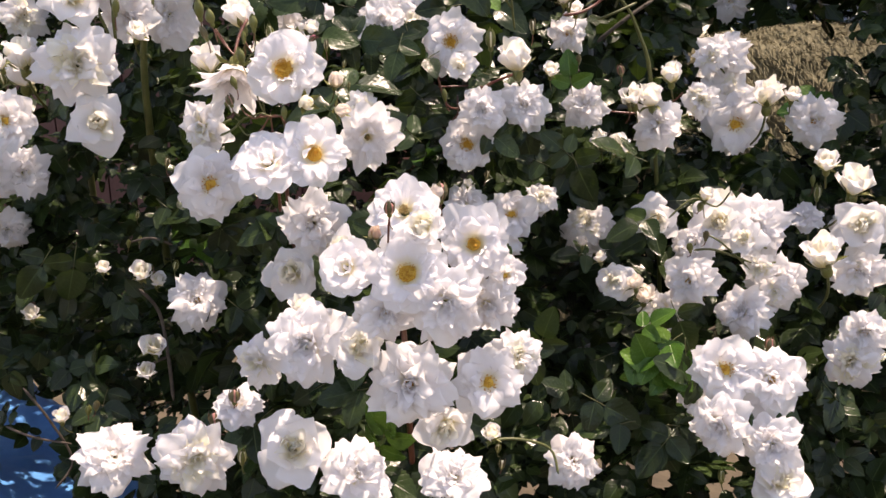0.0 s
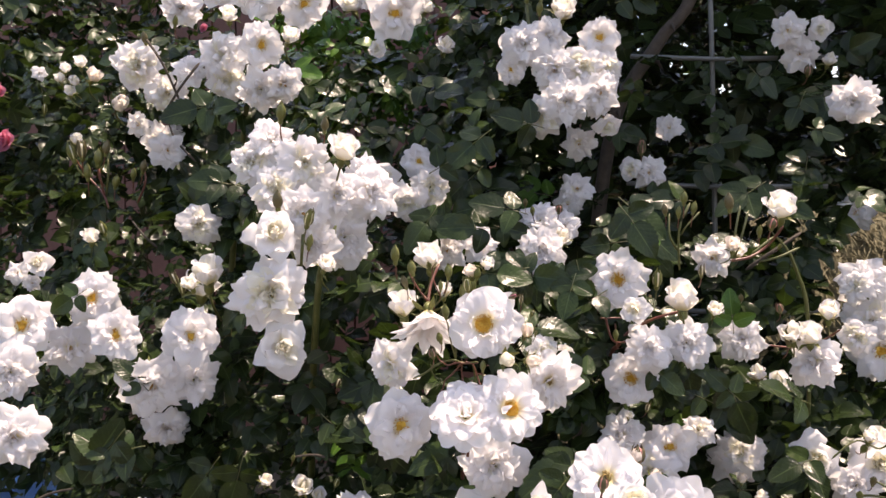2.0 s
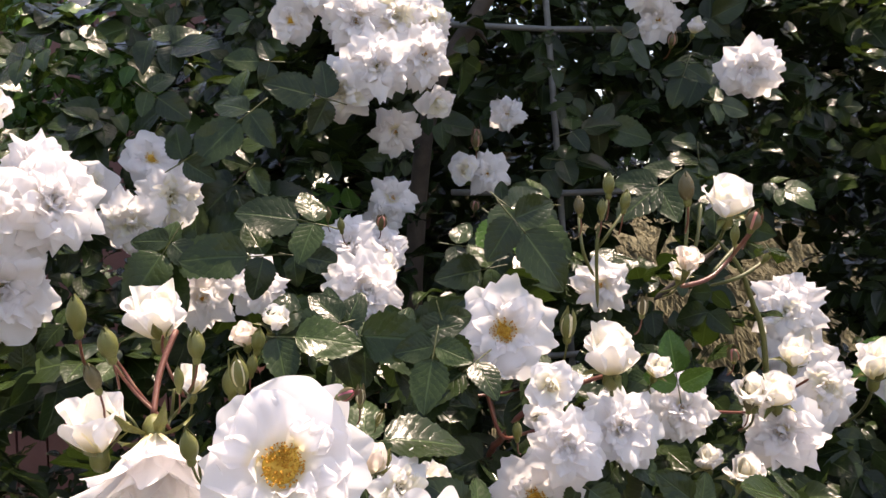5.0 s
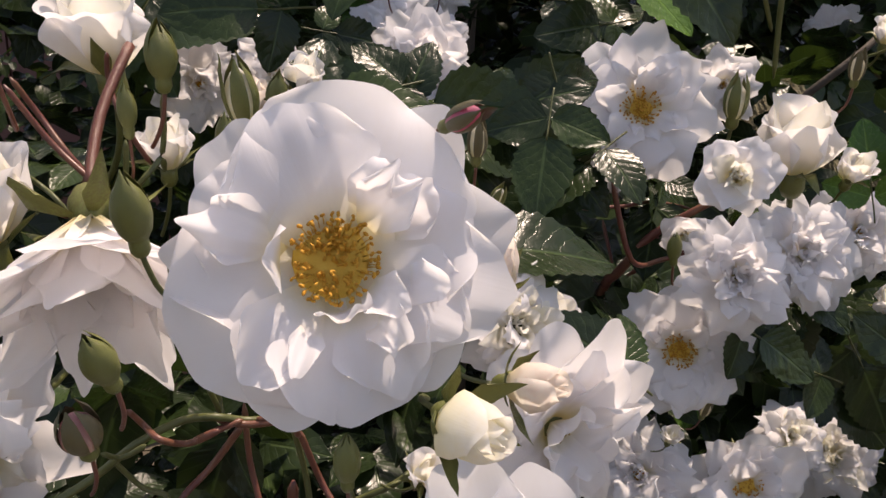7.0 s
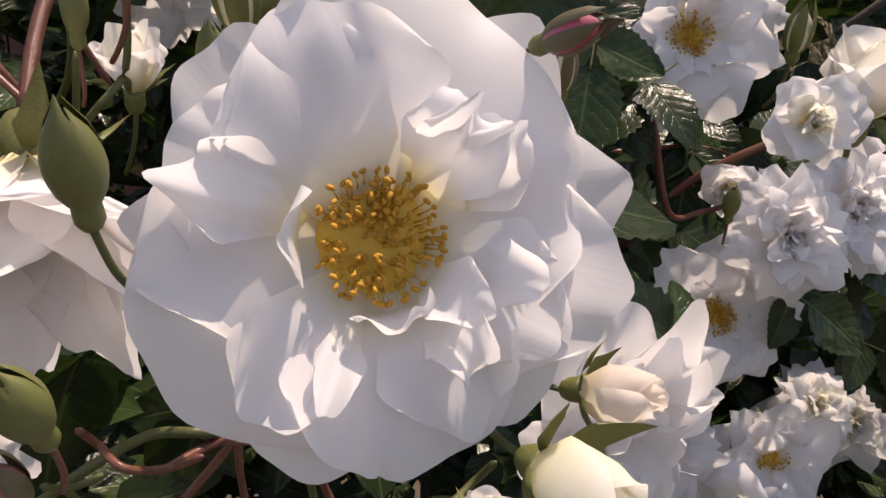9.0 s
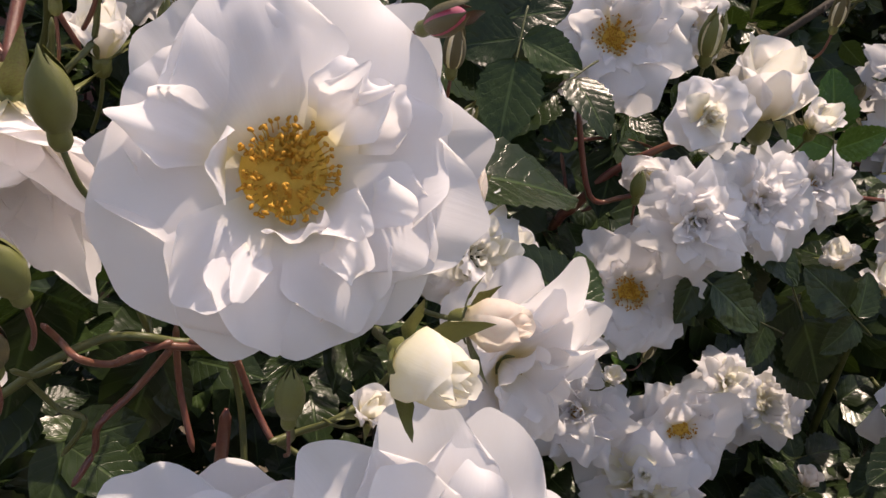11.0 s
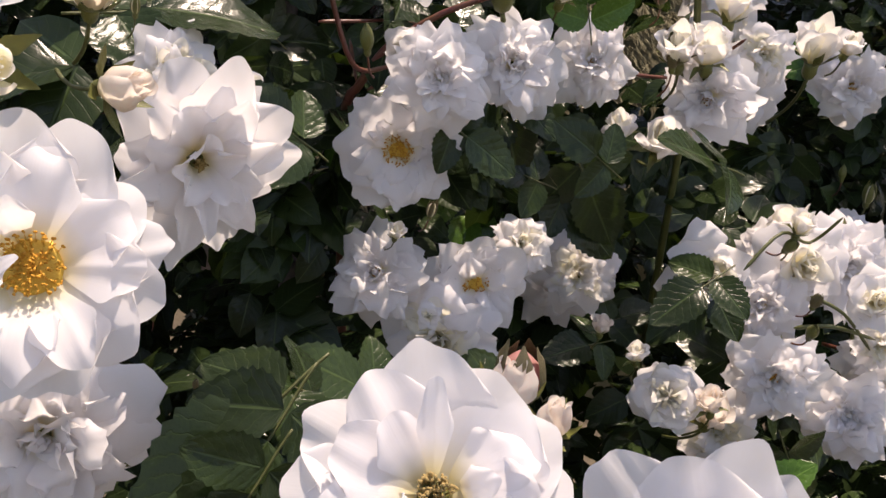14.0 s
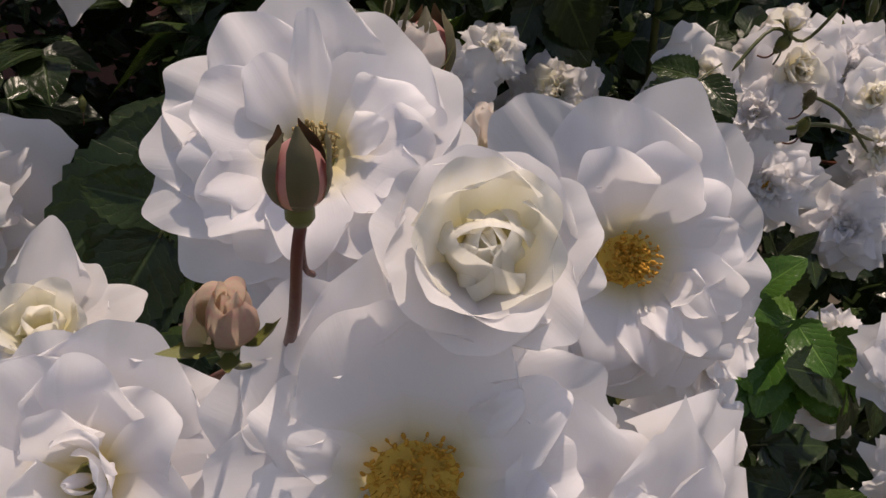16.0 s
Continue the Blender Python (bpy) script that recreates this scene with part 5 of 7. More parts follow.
rose("cup", 0.202, 1.020, 1.284, 0.039, -37, 33)
rose("double", -0.348, 0.944, 1.532, 0.085, 23, 0)
rose("cup", -0.340, 0.955, 1.474, 0.060, 22, 3)
rose("open", -0.457, 0.997, 1.473, 0.066, 18, 11)
rose("double", -0.479, 1.060, 1.408, 0.068, 38, 6)
rose("double", -0.514, 1.018, 1.409, 0.083, 27, -9)
rose("double", -0.540, 1.115, 1.328, 0.064, 28, -12)
rose("open", -0.559, 1.020, 1.467, 0.062, 32, 12)
rose("open", -0.631, 1.100, 1.498, 0.071, 20, 14)
rose("far", -0.655, 1.090, 1.434, 0.070, 33, 3)
rose("open", -0.683, 1.034, 1.473, 0.072, 26, 17)
rose("double", -0.681, 1.000, 1.422, 0.071, 33, -0)
rose("double", -0.644, 0.950, 1.362, 0.078, 33, 1)
rose("open", -0.518, 0.839, 1.307, 0.059, 20, 19)
rose("open", -0.478, 0.880, 1.293, 0.061, 39, 20)
rose("half", -0.459, 1.056, 1.526, 0.037, 12, 66)
rose("double", -0.388, 1.078, 1.700, 0.061, 13, 32)
rose("double", -0.410, 1.070, 1.672, 0.058, -1, 22)
rose("double", -0.332, 1.020, 1.671, 0.068, 25, 5)
rose("double", -0.361, 1.003, 1.640, 0.064, -0, 10)
rose("double", -0.3070, 1.0700, 1.6340, 0.0707, 29, -1)
rose("double", -0.329, 1.000, 1.615, 0.066, 26, -8)
rose("double", -0.2670, 1.0900, 1.6380, 0.0729, 28, 8)
rose("double", -0.3010, 1.0900, 1.5810, 0.0756, 28, -11)
rose("double", -0.322, 1.020, 1.579, 0.062, 5, -15)
rose("double", -0.2800, 1.1100, 1.6610, 0.0526, 33, 21)
rose("half", -0.290, 1.027, 1.677, 0.030, 28, 52)
rose("open", -0.2380, 1.3000, 1.6810, 0.0508, 23, 12)
rose("cup", -0.2820, 1.2600, 1.6570, 0.0437, 1, 10)
rose("double", -0.2140, 1.2500, 1.6440, 0.0609, 27, -8)
rose("double", -0.2440, 1.2300, 1.6220, 0.0615, 4, -26)
rose("cup", -0.348, 0.950, 1.593, 0.054, 30, 23)
rose("double", -0.530, 1.205, 1.589, 0.063, 26, 3)
rose("half", -0.488, 1.108, 1.507, 0.041, 29, 57)
rose("far", -0.1830, 1.1700, 1.5630, 0.0567, 11, 3)
rose("far", -0.1420, 1.1900, 1.5700, 0.0531, 15, 16)
rose("half", -0.1770, 0.9330, 1.5650, 0.026, -6, 66, fine=True)
rose("double", -0.063, 1.278, 1.600, 0.062, -14, 23)
rose("double", -0.028, 1.293, 1.592, 0.051, 13, 10)
rose("double", -0.0600, 1.1200, 1.5680, 0.0680, 6, 5)
rose("half", -0.033, 1.277, 1.567, 0.026, 0, 48)
rose("far", -0.004, 1.434, 1.643, 0.059, 10, 13)
rose("far", -0.018, 1.430, 1.620, 0.047, -7, -12)
rose("cup", 0.082, 1.450, 1.676, 0.038, -17, 1)
rose("far", 0.111, 1.460, 1.671, 0.057, -8, -1)
rose("far", 0.146, 1.500, 1.745, 0.046, -13, 2)
rose("double", -0.091, 1.340, 1.854, 0.070, -12, -1)
rose("double", -0.055, 1.350, 1.866, 0.064, -0, -2)
rose("half", -0.037, 1.371, 1.897, 0.037, 9, 39)
rose("open", 0.020, 1.360, 1.866, 0.061, 5, 0)
rose("open", -0.109, 1.350, 1.819, 0.046, -18, -15)
rose("double", -0.046, 1.330, 1.816, 0.071, -0, -15)
rose("double", -0.008, 1.330, 1.819, 0.067, 8, -7)
rose("double", 0.028, 1.350, 1.819, 0.060, 22, -10)
rose("double", -0.062, 1.320, 1.747, 0.071, -16, -22)
rose("double", -0.027, 1.310, 1.769, 0.073, 5, -13)
rose("double", 0.019, 1.330, 1.782, 0.072, 20, -8)
rose("cup", 0.034, 1.350, 1.741, 0.040, 19, -32)
rose("far", -0.005, 1.380, 1.713, 0.058, -9, -26)
rose("far", 0.326, 1.500, 1.901, 0.060, -25, -8)
rose("cup", 0.377, 1.500, 1.904, 0.038, -20, -8)
rose("far", 0.351, 1.520, 1.866, 0.065, -8, -18)
rose("double", 0.374, 1.338, 1.772, 0.075, -22, -15)
rose("half", 0.209, 1.083, 1.618, 0.032, -16, 55)
rose("half", 0.394, 1.510, 2.024, 0.034, -18, 37)
rose("far", 0.488, 1.620, 1.609, 0.073, -26, -1)
rose("double", 0.435, 1.400, 2.019, 0.077, -10, -20)
rose("far", 0.171, 1.250, 1.555, 0.058, -28, -2)
rose("open", -0.549, 1.330, 1.939, 0.062, 23, -8)
rose("double", -0.643, 1.420, 1.925, 0.071, 14, -18)
rose("double", -0.489, 1.340, 1.932, 0.090, 18, 4)
rose("cup", -0.467, 1.360, 1.980, 0.051, 17, 16)
rose("double", -0.435, 1.360, 1.983, 0.058, 27, 11)
rose("open", -0.422, 1.350, 1.916, 0.074, 33, -13)
rose("cup", -0.507, 1.360, 2.019, 0.050, 17, 18)
rose("half", -0.522, 1.307, 1.884, 0.024, 18, 41)
rose("open", -0.459, 1.258, 1.840, 0.065, 27, -8)
rose("double", -0.528, 1.300, 1.831, 0.077, 5, 3)
rose("double", -0.524, 1.300, 1.797, 0.069, 11, -24)
rose("double", -0.463, 1.270, 1.779, 0.070, 22, -25)
rose("double", -0.430, 1.270, 1.787, 0.062, 38, -22)
rose("half", -0.419, 1.256, 1.845, 0.024, 36, 38)
rose("cup", -0.381, 1.488, 2.056, 0.053, 1, 16)
rose("open", -0.326, 1.488, 2.051, 0.071, 13, 1)
rose("double", -0.371, 1.480, 2.004, 0.090, -3, -9)
rose("double", -0.298, 1.480, 1.998, 0.086, 18, -6)
rose("cup", -0.319, 1.440, 2.002, 0.046, 12, -18)
rose("double", -0.262, 1.460, 1.973, 0.079, 34, -20)
rose("cup", -0.229, 1.450, 1.966, 0.036, 32, -14)
rose("half", -0.367, 1.451, 1.928, 0.033, -7, 33)
rose("open", -0.291, 1.400, 1.911, 0.086, 12, -14)
rose("double", -0.348, 1.440, 1.947, 0.051, -3, 4)
rose("half", -0.215, 1.408, 1.855, 0.027, 23, 31)
rose("cup", -0.319, 1.400, 1.859, 0.030, 10, -18)
rose("double", -0.660, 1.300, 1.818, 0.078, 24, -7)
rose("double", -0.711, 1.500, 1.714, 0.075, 32, -30)
rose("double", -0.622, 1.314, 1.778, 0.066, 11, -11)
rose("double", -0.584, 1.310, 1.812, 0.054, 27, 19)
rose("half", -0.751, 1.304, 1.816, 0.018, 22, 57)
rose("half", -0.782, 1.303, 1.793, 0.015, -7, 62)
rose("half", -0.775, 1.303, 1.808, 0.014, 34, 55)
rose("half", -0.762, 1.303, 1.790, 0.015, 40, 42)
rose("half", -0.769, 1.305, 1.775, 0.016, 25, 37)
rose("blush", -0.735, 1.304, 1.797, 0.021, 53, 40)
rose("far", -0.845, 1.350, 1.813, 0.025, 36, 5)
rose("pale", -0.686, 1.287, 1.757, 0.027, 47, 25)
rose("far", -0.616, 1.300, 1.693, 0.059, 25, -8)
rose("far", -0.618, 1.330, 1.779, 0.049, 41, 10)
rose("far", -0.669, 1.320, 1.732, 0.043, -1, -16)
rose("tip", -0.759, 1.292, 1.679, 0.023, -37, 73)
rose("tip", -0.746, 1.293, 1.682, 0.023, 18, 71)
rose("bud", -0.720, 1.291, 1.672, 0.022, 48, 76)
rose("bud", -0.708, 1.291, 1.688, 0.018, 57, 74)
rose("bud", -0.731, 1.281, 1.651, 0.019, 9, 80)
rose("half", -0.761, 1.303, 1.701, 0.018, 33, 56)
rose("bud", -0.689, 1.282, 1.639, 0.017, 47, 67)
rose("bud", -0.646, 1.282, 1.662, 0.016, 45, 67)
rose("bud", -0.661, 1.282, 1.651, 0.015, 32, 69)
rose("tip", -0.666, 1.203, 1.575, 0.016, -9, 63)
rose("half", -0.686, 1.204, 1.561, 0.021, 22, 60)
rose("cup", -0.766, 1.200, 1.529, 0.039, 34, 17)
rose("far", -0.794, 1.200, 1.515, 0.035, 25, 13)
rose("far", -0.773, 1.200, 1.502, 0.027, 38, -7)
rose("tip", -0.839, 1.352, 1.752, 0.014, 38, 68)
rose("tip", -0.519, 1.102, 1.520, 0.015, -32, 63)
rose("tip", -0.511, 1.102, 1.508, 0.015, -12, 73)
rose("rosy", -0.0180, 0.7050, 1.4250, 0.0095, 10, 80, fine=True)
rose("tinged", -0.0293, 0.7090, 1.4055, 0.0102, 10, 66, fine=True)
rose("pale", 0.013, 0.776, 1.423, 0.012, 38, 80, fine=True)
rose("pale", 0.035, 0.801, 1.398, 0.012, 24, 76, fine=True)
rose("tip", -0.050, 0.900, 1.378, 0.007, 36, 80)
rose("bud", -0.078, 0.950, 1.386, 0.005, 42, 78)
rose("bud", -0.063, 0.930, 1.362, 0.004, 40, 80)
rose("blush", 0.168, 1.041, 1.318, 0.012, -12, 72)
rose("half", 0.188, 1.031, 1.302, 0.013, -35, 72)
rose("tip", 0.059, 1.031, 1.400, 0.009, 22, 66)
rose("half", 0.038, 1.022, 1.392, 0.009, 5, 59)
rose("blush", 0.223, 1.001, 1.279, 0.016, -27, 75)
rose("bud", 0.278, 0.993, 1.324, 0.012, -25, 51)
rose("bud", 0.302, 1.054, 1.357, 0.013, -4, 41)
rose("bud", 0.302, 1.022, 1.330, 0.011, -11, 59)
rose("tip", 0.493, 1.202, 1.342, 0.017, -21, 75)
rose("bud", 0.505, 1.250, 1.352, 0.012, -49, 84)
rose("tip", -0.073, 0.881, 1.527, 0.007, 24, 52)
rose("bud", 0.086, 1.001, 1.634, 0.012, -14, 77)
rose("bud", 0.067, 1.001, 1.622, 0.010, -45, 74)
rose("bud", 0.081, 1.001, 1.620, 0.010, -13, 77)
rose("bud", 0.096, 1.001, 1.624, 0.011, 36, 78)
rose("bud", 0.129, 0.981, 1.629, 0.015, -43, 75)
rose("rosy", 0.172, 0.982, 1.610, 0.012, 6, 62)
rose("bud", 0.160, 0.981, 1.602, 0.010, -18, 71)
rose("bud", 0.180, 0.982, 1.589, 0.007, 12, 40)
rose("tip", 0.107, 1.001, 1.557, 0.011, -10, 71)
rose("tip", 0.064, 1.022, 1.542, 0.017, -4, 71)
rose("blush", 0.139, 1.004, 1.584, 0.016, -10, 51)
rose("bud", 0.161, 1.052, 1.523, 0.010, -9, 54)
rose("blush", -0.1390, 1.0000, 1.5490, 0.014, -15, 61)
rose("half", -0.1240, 1.0000, 1.5570, 0.016, 26, 56)
rose("bud", -0.134, 0.951, 1.541, 0.010, 23, 68)
rose("rosy", 0.083, 1.403, 1.630, 0.012, -3, 46)
rose("rosy", 0.097, 1.454, 1.713, 0.013, -3, 44)
rose("bud", -0.073, 1.181, 1.613, 0.010, -17, 69)
rose("rosy", -0.039, 1.202, 1.615, 0.011, 6, 56)
rose("bud", -0.083, 1.201, 1.623, 0.009, 0, 68)
rose("bud", 0.016, 0.971, 1.491, 0.010, -16, 71)
rose("rosy", 0.213, 1.082, 1.509, 0.011, -32, 59)
rose("rosy", 0.017, 0.780, 1.422, 0.014, 15, 85)
rose("half", 0.060, 0.853, 1.173, 0.016, -2, 59)
rose("tip", 0.066, 0.862, 1.154, 0.010, 10, 65)
rose("tip", 0.070, 0.872, 1.131, 0.011, 10, 66)
rose("half", -0.373, 1.003, 1.303, 0.015, 33, 57)
rose("half", -0.331, 1.005, 1.295, 0.022, 28, 50)
rose("half", -0.313, 1.004, 1.287, 0.017, 34, 49)
rose("tip", -0.290, 1.002, 1.306, 0.011, 36, 55)
rose("half", -0.318, 0.986, 1.215, 0.024, 25, 41)
rose("half", -0.324, 0.975, 1.191, 0.020, 27, 48)
rose("half", -0.462, 1.004, 1.248, 0.018, 28, 54)
rose("bud", -0.374, 0.931, 1.164, 0.011, 40, 68)
rose("half", -0.400, 0.923, 1.158, 0.017, 28, 64)
rose("bud", -0.365, 0.931, 1.169, 0.011, 50, 65)
rose("bud", -0.340, 1.001, 1.333, 0.008, 34, 65)
rose("bud", -0.327, 1.001, 1.337, 0.008, 44, 62)
rose("tip", -0.335, 1.021, 1.361, 0.008, 44, 62)
rose("tip", -0.288, 1.001, 1.422, 0.010, 41, 61)
rose("half", -0.100, 0.772, 1.326, 0.018, 4, 69)
rose("tip", -0.165, 0.781, 1.185, 0.013, 27, 71)
rose("rosy", -0.186, 0.841, 1.217, 0.013, 37, 79)
rose("rosy", -0.206, 0.842, 1.193, 0.014, -5, 73)
rose("half", 0.211, 1.067, 1.423, 0.026, -20, 45)
rose("half", 0.129, 1.034, 1.510, 0.016, 4, 53)
rose("half", 0.275, 1.104, 1.498, 0.024, -18, 63)
rose("half", 0.249, 1.084, 1.473, 0.026, -29, 62)
rose("bud", 0.224, 1.081, 1.471, 0.013, -19, 76)
rose("half", 0.451, 1.204, 1.468, 0.019, -4, 57)
rose("half", 0.441, 1.055, 1.401, 0.024, -20, 57)
rose("half", 0.307, 1.052, 1.368, 0.016, 9, 68)
rose("blush", 0.237, 1.024, 1.257, 0.022, -4, 61)
rose("rosy", 0.344, 0.921, 1.238, 0.012, 34, 82)
rose("tip", 0.289, 0.871, 1.117, 0.012, -36, 80)
rose("half", -0.039, 0.952, 1.471, 0.015, 35, 61)
rose("tip", -0.088, 1.363, 1.924, 0.020, 5, 70)
rose("bud", -0.067, 1.362, 1.923, 0.015, 22, 70)
rose("bud", -0.069, 1.362, 1.903, 0.016, 4, 70)
rose("bud", -0.345, 0.962, 1.623, 0.017, 6, 73)
rose("tip", -0.313, 0.962, 1.605, 0.017, 45, 62)
rose("bud", -0.311, 0.961, 1.581, 0.013, 38, 70)
rose("half", -0.297, 0.974, 1.556, 0.019, 42, 47)
rose("bud", -0.369, 1.052, 1.723, 0.019, 24, 71)
rose("bud", -0.309, 1.022, 1.709, 0.014, 21, 71)
rose("half", -0.458, 1.004, 1.527, 0.017, -11, 57)
rose("bud", -0.208, 0.902, 1.574, 0.015, -2, 73)
rose("bud", -0.131, 0.962, 1.552, 0.012, 22, 66)
rose("half", -0.566, 1.365, 2.013, 0.020, 26, 48)
rose("half", -0.244, 1.404, 1.914, 0.019, 39, 48)
rose("rosy", 0.097, 1.453, 1.703, 0.016, -5, 64)
rose("half", 0.391, 1.505, 1.847, 0.020, 3, 54)
rose("rosy", 0.361, 1.504, 1.832, 0.015, -7, 53)
rose("half", 0.157, 1.054, 1.574, 0.015, -13, 49)
rose("bud", -0.649, 1.302, 1.852, 0.015, 1, 67)
rose("bud", -0.603, 1.302, 1.876, 0.014, 29, 62)

rose("bud", -0.1485, 0.8150, 1.5340, 0.0108, -14, 72, fine=True)
rose("bud", -0.1590, 0.8660, 1.5510, 0.0085, 10, 80, fine=True)
rose("bud", -0.1530, 0.8800, 1.5620, 0.0115, 5, 78, fine=True)
rose("tip", -0.1330, 0.8600, 1.5520, 0.0130, -12, 70, fine=True)
rose("bud", -0.1513, 0.7990, 1.5145, 0.0086, -25, 60, fine=True)
rose("rosy", -0.1590, 0.8100, 1.4990, 0.0085, -20, 66, fine=True)
rose("bud", -0.1150, 0.8120, 1.4880, 0.0080, 10, 80, fine=True)
rose("globe", -0.0960, 0.8080, 1.5000, 0.0145, 30, 0, fine=True)
rose("pale", -0.0760, 0.8500, 1.4900, 0.0140, 55, 10, fine=True)
rose("pale", -0.0790, 0.8620, 1.5100, 0.0140, 28, 66, fine=True)
rose("half", -0.1000, 0.8300, 1.4780, 0.0080, 20, 50, fine=True)
rose("tip", -0.0690, 0.8800, 1.5080, 0.0055, 20, 70, fine=True)
rose("bud", -0.1850, 0.8600, 1.5670, 0.0120, -25, 70, fine=True)
rose("bud", -0.1910, 0.8600, 1.5540, 0.0110, -35, 66, fine=True)
rose("pinkbud", -0.0920, 0.8280, 1.5510, 0.0085, 40, 20, fine=True)
rose("tip", -0.0830, 0.8500, 1.5430, 0.0075, 8, 76, fine=True)
rose("bud", -0.1400, 0.9000, 1.5400, 0.0120, -10, 72, fine=True)
rose("half", -0.1620, 0.9300, 1.5360, 0.0150, 10, 70, fine=True)


# ---- the leaves that stand out ----
leaf((0.022, 1.012, 1.545), (-0.82, -0.32, -0.48), (-0.55, -0.76, 0.73), 0.074)
leaf((-0.066, 1.038, 1.520), (0.77, -0.20, 0.61), (-0.01, -0.78, 0.26), 0.079)
leaf((-0.113, 1.015, 1.554), (0.94, -0.34, -0.06), (0.21, -0.79, 0.22), 0.083)
leaf((-0.062, 1.105, 1.610), (-0.96, -0.09, 0.26), (0.07, -0.80, 0.67), 0.098)
leaf((-0.097, 1.102, 1.598), (-1.00, -0.05, -0.02), (-0.16, -0.80, 0.33), 0.090)
leaf((-0.056, 1.010, 1.563), (-0.96, -0.26, -0.14), (0.17, -0.79, 0.50), 0.072)
leaf((-0.156, 0.996, 1.557), (0.99, -0.12, -0.08), (-0.06, -0.79, 0.48), 0.101)
leaf((-0.072, 1.005, 1.543), (0.96, -0.15, 0.22), (-0.39, -0.79, 0.58), 0.065)
leaf((-0.023, 0.995, 1.568), (-0.26, -0.45, -0.86), (-0.17, -0.78, 0.76), 0.066)
leaf((-0.029, 1.000, 1.583), (0.27, 0.00, -0.96), (0.01, -0.78, 0.74), 0.065)
leaf((0.010, 1.034, 1.646), (0.57, -0.30, -0.77), (-0.20, -0.77, 0.47), 0.090)
leaf((0.048, 1.069, 1.589), (-0.96, -0.26, -0.13), (0.12, -0.78, 0.29), 0.065)
leaf((-0.112, 0.918, 1.506), (1.00, 0.04, 0.04), (0.12, -0.77, 0.95), 0.086)
leaf((0.003, 0.936, 1.442), (-0.73, -0.18, 0.65), (-0.18, -0.74, 0.89), 0.067)
leaf((-0.227, 1.201, 1.653), (0.85, -0.01, 0.53), (-0.05, -0.79, 0.20), 0.090)
leaf((-0.040, 1.313, 1.726), (-0.94, -0.24, 0.24), (-0.14, -0.79, 0.17), 0.099)
leaf((0.079, 1.361, 1.629), (0.89, -0.31, 0.32), (0.12, -0.78, 0.31), 0.065)
leaf((0.164, 1.415, 1.704), (0.91, -0.32, 0.27), (-0.32, -0.75, 0.61), 0.088)
leaf((0.191, 1.412, 1.730), (0.93, -0.24, -0.28), (-0.45, -0.74, 0.20), 0.094)
leaf((0.156, 1.047, 1.473), (-0.12, 0.08, 0.99), (-0.35, -0.71, 0.54), 0.067, True)
leaf((0.164, 1.000, 1.413), (-0.76, -0.00, 0.65), (-0.44, -0.68, 0.62), 0.065)
leaf((0.246, 1.010, 1.412), (-0.89, -0.23, 0.39), (-0.66, -0.64, 1.04), 0.085)
leaf((0.025, 0.905, 1.349), (-0.78, -0.14, 0.61), (-0.15, -0.65, 0.86), 0.065)
leaf((-0.001, 0.889, 1.364), (-0.79, -0.27, 0.54), (0.05, -0.66, 0.92), 0.065)
leaf((0.017, 0.955, 1.306), (0.62, -0.14, 0.77), (-0.11, -0.64, 1.11), 0.065)
leaf((0.090, 0.953, 1.299), (-0.48, -0.10, 0.87), (-0.16, -0.61, 1.17), 0.065)
leaf((0.146, 1.070, 1.447), (0.39, -0.16, -0.91), (-0.59, -0.66, 0.52), 0.116)
leaf((0.269, 1.040, 1.362), (-0.91, -0.21, -0.36), (-0.35, -0.58, 1.05), 0.092)
leaf((0.125, 1.043, 1.482), (-0.63, -0.33, -0.70), (-0.52, -0.71, 0.42), 0.079)
leaf((0.143, 1.032, 1.405), (-0.91, -0.05, 0.42), (-0.57, -0.69, 0.81), 0.065)
leaf((0.199, 1.059, 1.304), (-0.96, -0.26, 0.07), (-0.10, -0.62, 0.65), 0.065)
leaf((0.004, 1.012, 1.538), (-0.76, -0.36, -0.54), (-0.28, -0.79, 0.46), 0.065)
leaf((-0.005, 0.856, 1.416), (-0.80, -0.32, -0.51), (-0.26, -0.73, 0.54), 0.098)
leaf((-0.014, 0.847, 1.420), (-0.61, -0.39, -0.69), (-0.13, -0.73, 0.72), 0.082)
leaf((0.042, 1.009, 1.468), (0.77, -0.25, -0.59), (-0.08, -0.77, 0.25), 0.069)
leaf((0.132, 1.076, 1.424), (0.62, -0.09, -0.78), (-0.36, -0.71, 0.65), 0.125)
leaf((0.282, 1.051, 1.345), (-0.90, -0.02, -0.44), (-0.34, -0.65, 1.02), 0.085)
leaf((-0.012, 0.824, 1.391), (-0.84, -0.12, -0.53), (0.05, -0.70, 0.62), 0.065)
leaf((0.250, 0.982, 1.287), (0.40, -0.05, -0.92), (-0.33, -0.56, 0.59), 0.082)
leaf((0.306, 0.934, 1.185), (-0.85, -0.21, 0.48), (-0.17, -0.53, 0.61), 0.125)
leaf((0.208, 0.947, 1.247), (0.68, -0.42, -0.59), (-0.54, -0.52, 1.06), 0.123, True)
leaf((0.264, 0.948, 1.259), (0.02, -0.28, -0.96), (-0.60, -0.52, 1.00), 0.125, True)
leaf((-0.015, 0.851, 1.394), (-0.90, -0.28, -0.32), (0.29, -0.76, 0.56), 0.073)
leaf((-0.025, 0.832, 1.404), (-0.62, -0.35, -0.71), (0.40, -0.75, 0.85), 0.065)
leaf((0.201, 0.956, 1.237), (0.83, -0.17, 0.53), (-0.70, -0.59, 0.81), 0.065, True)
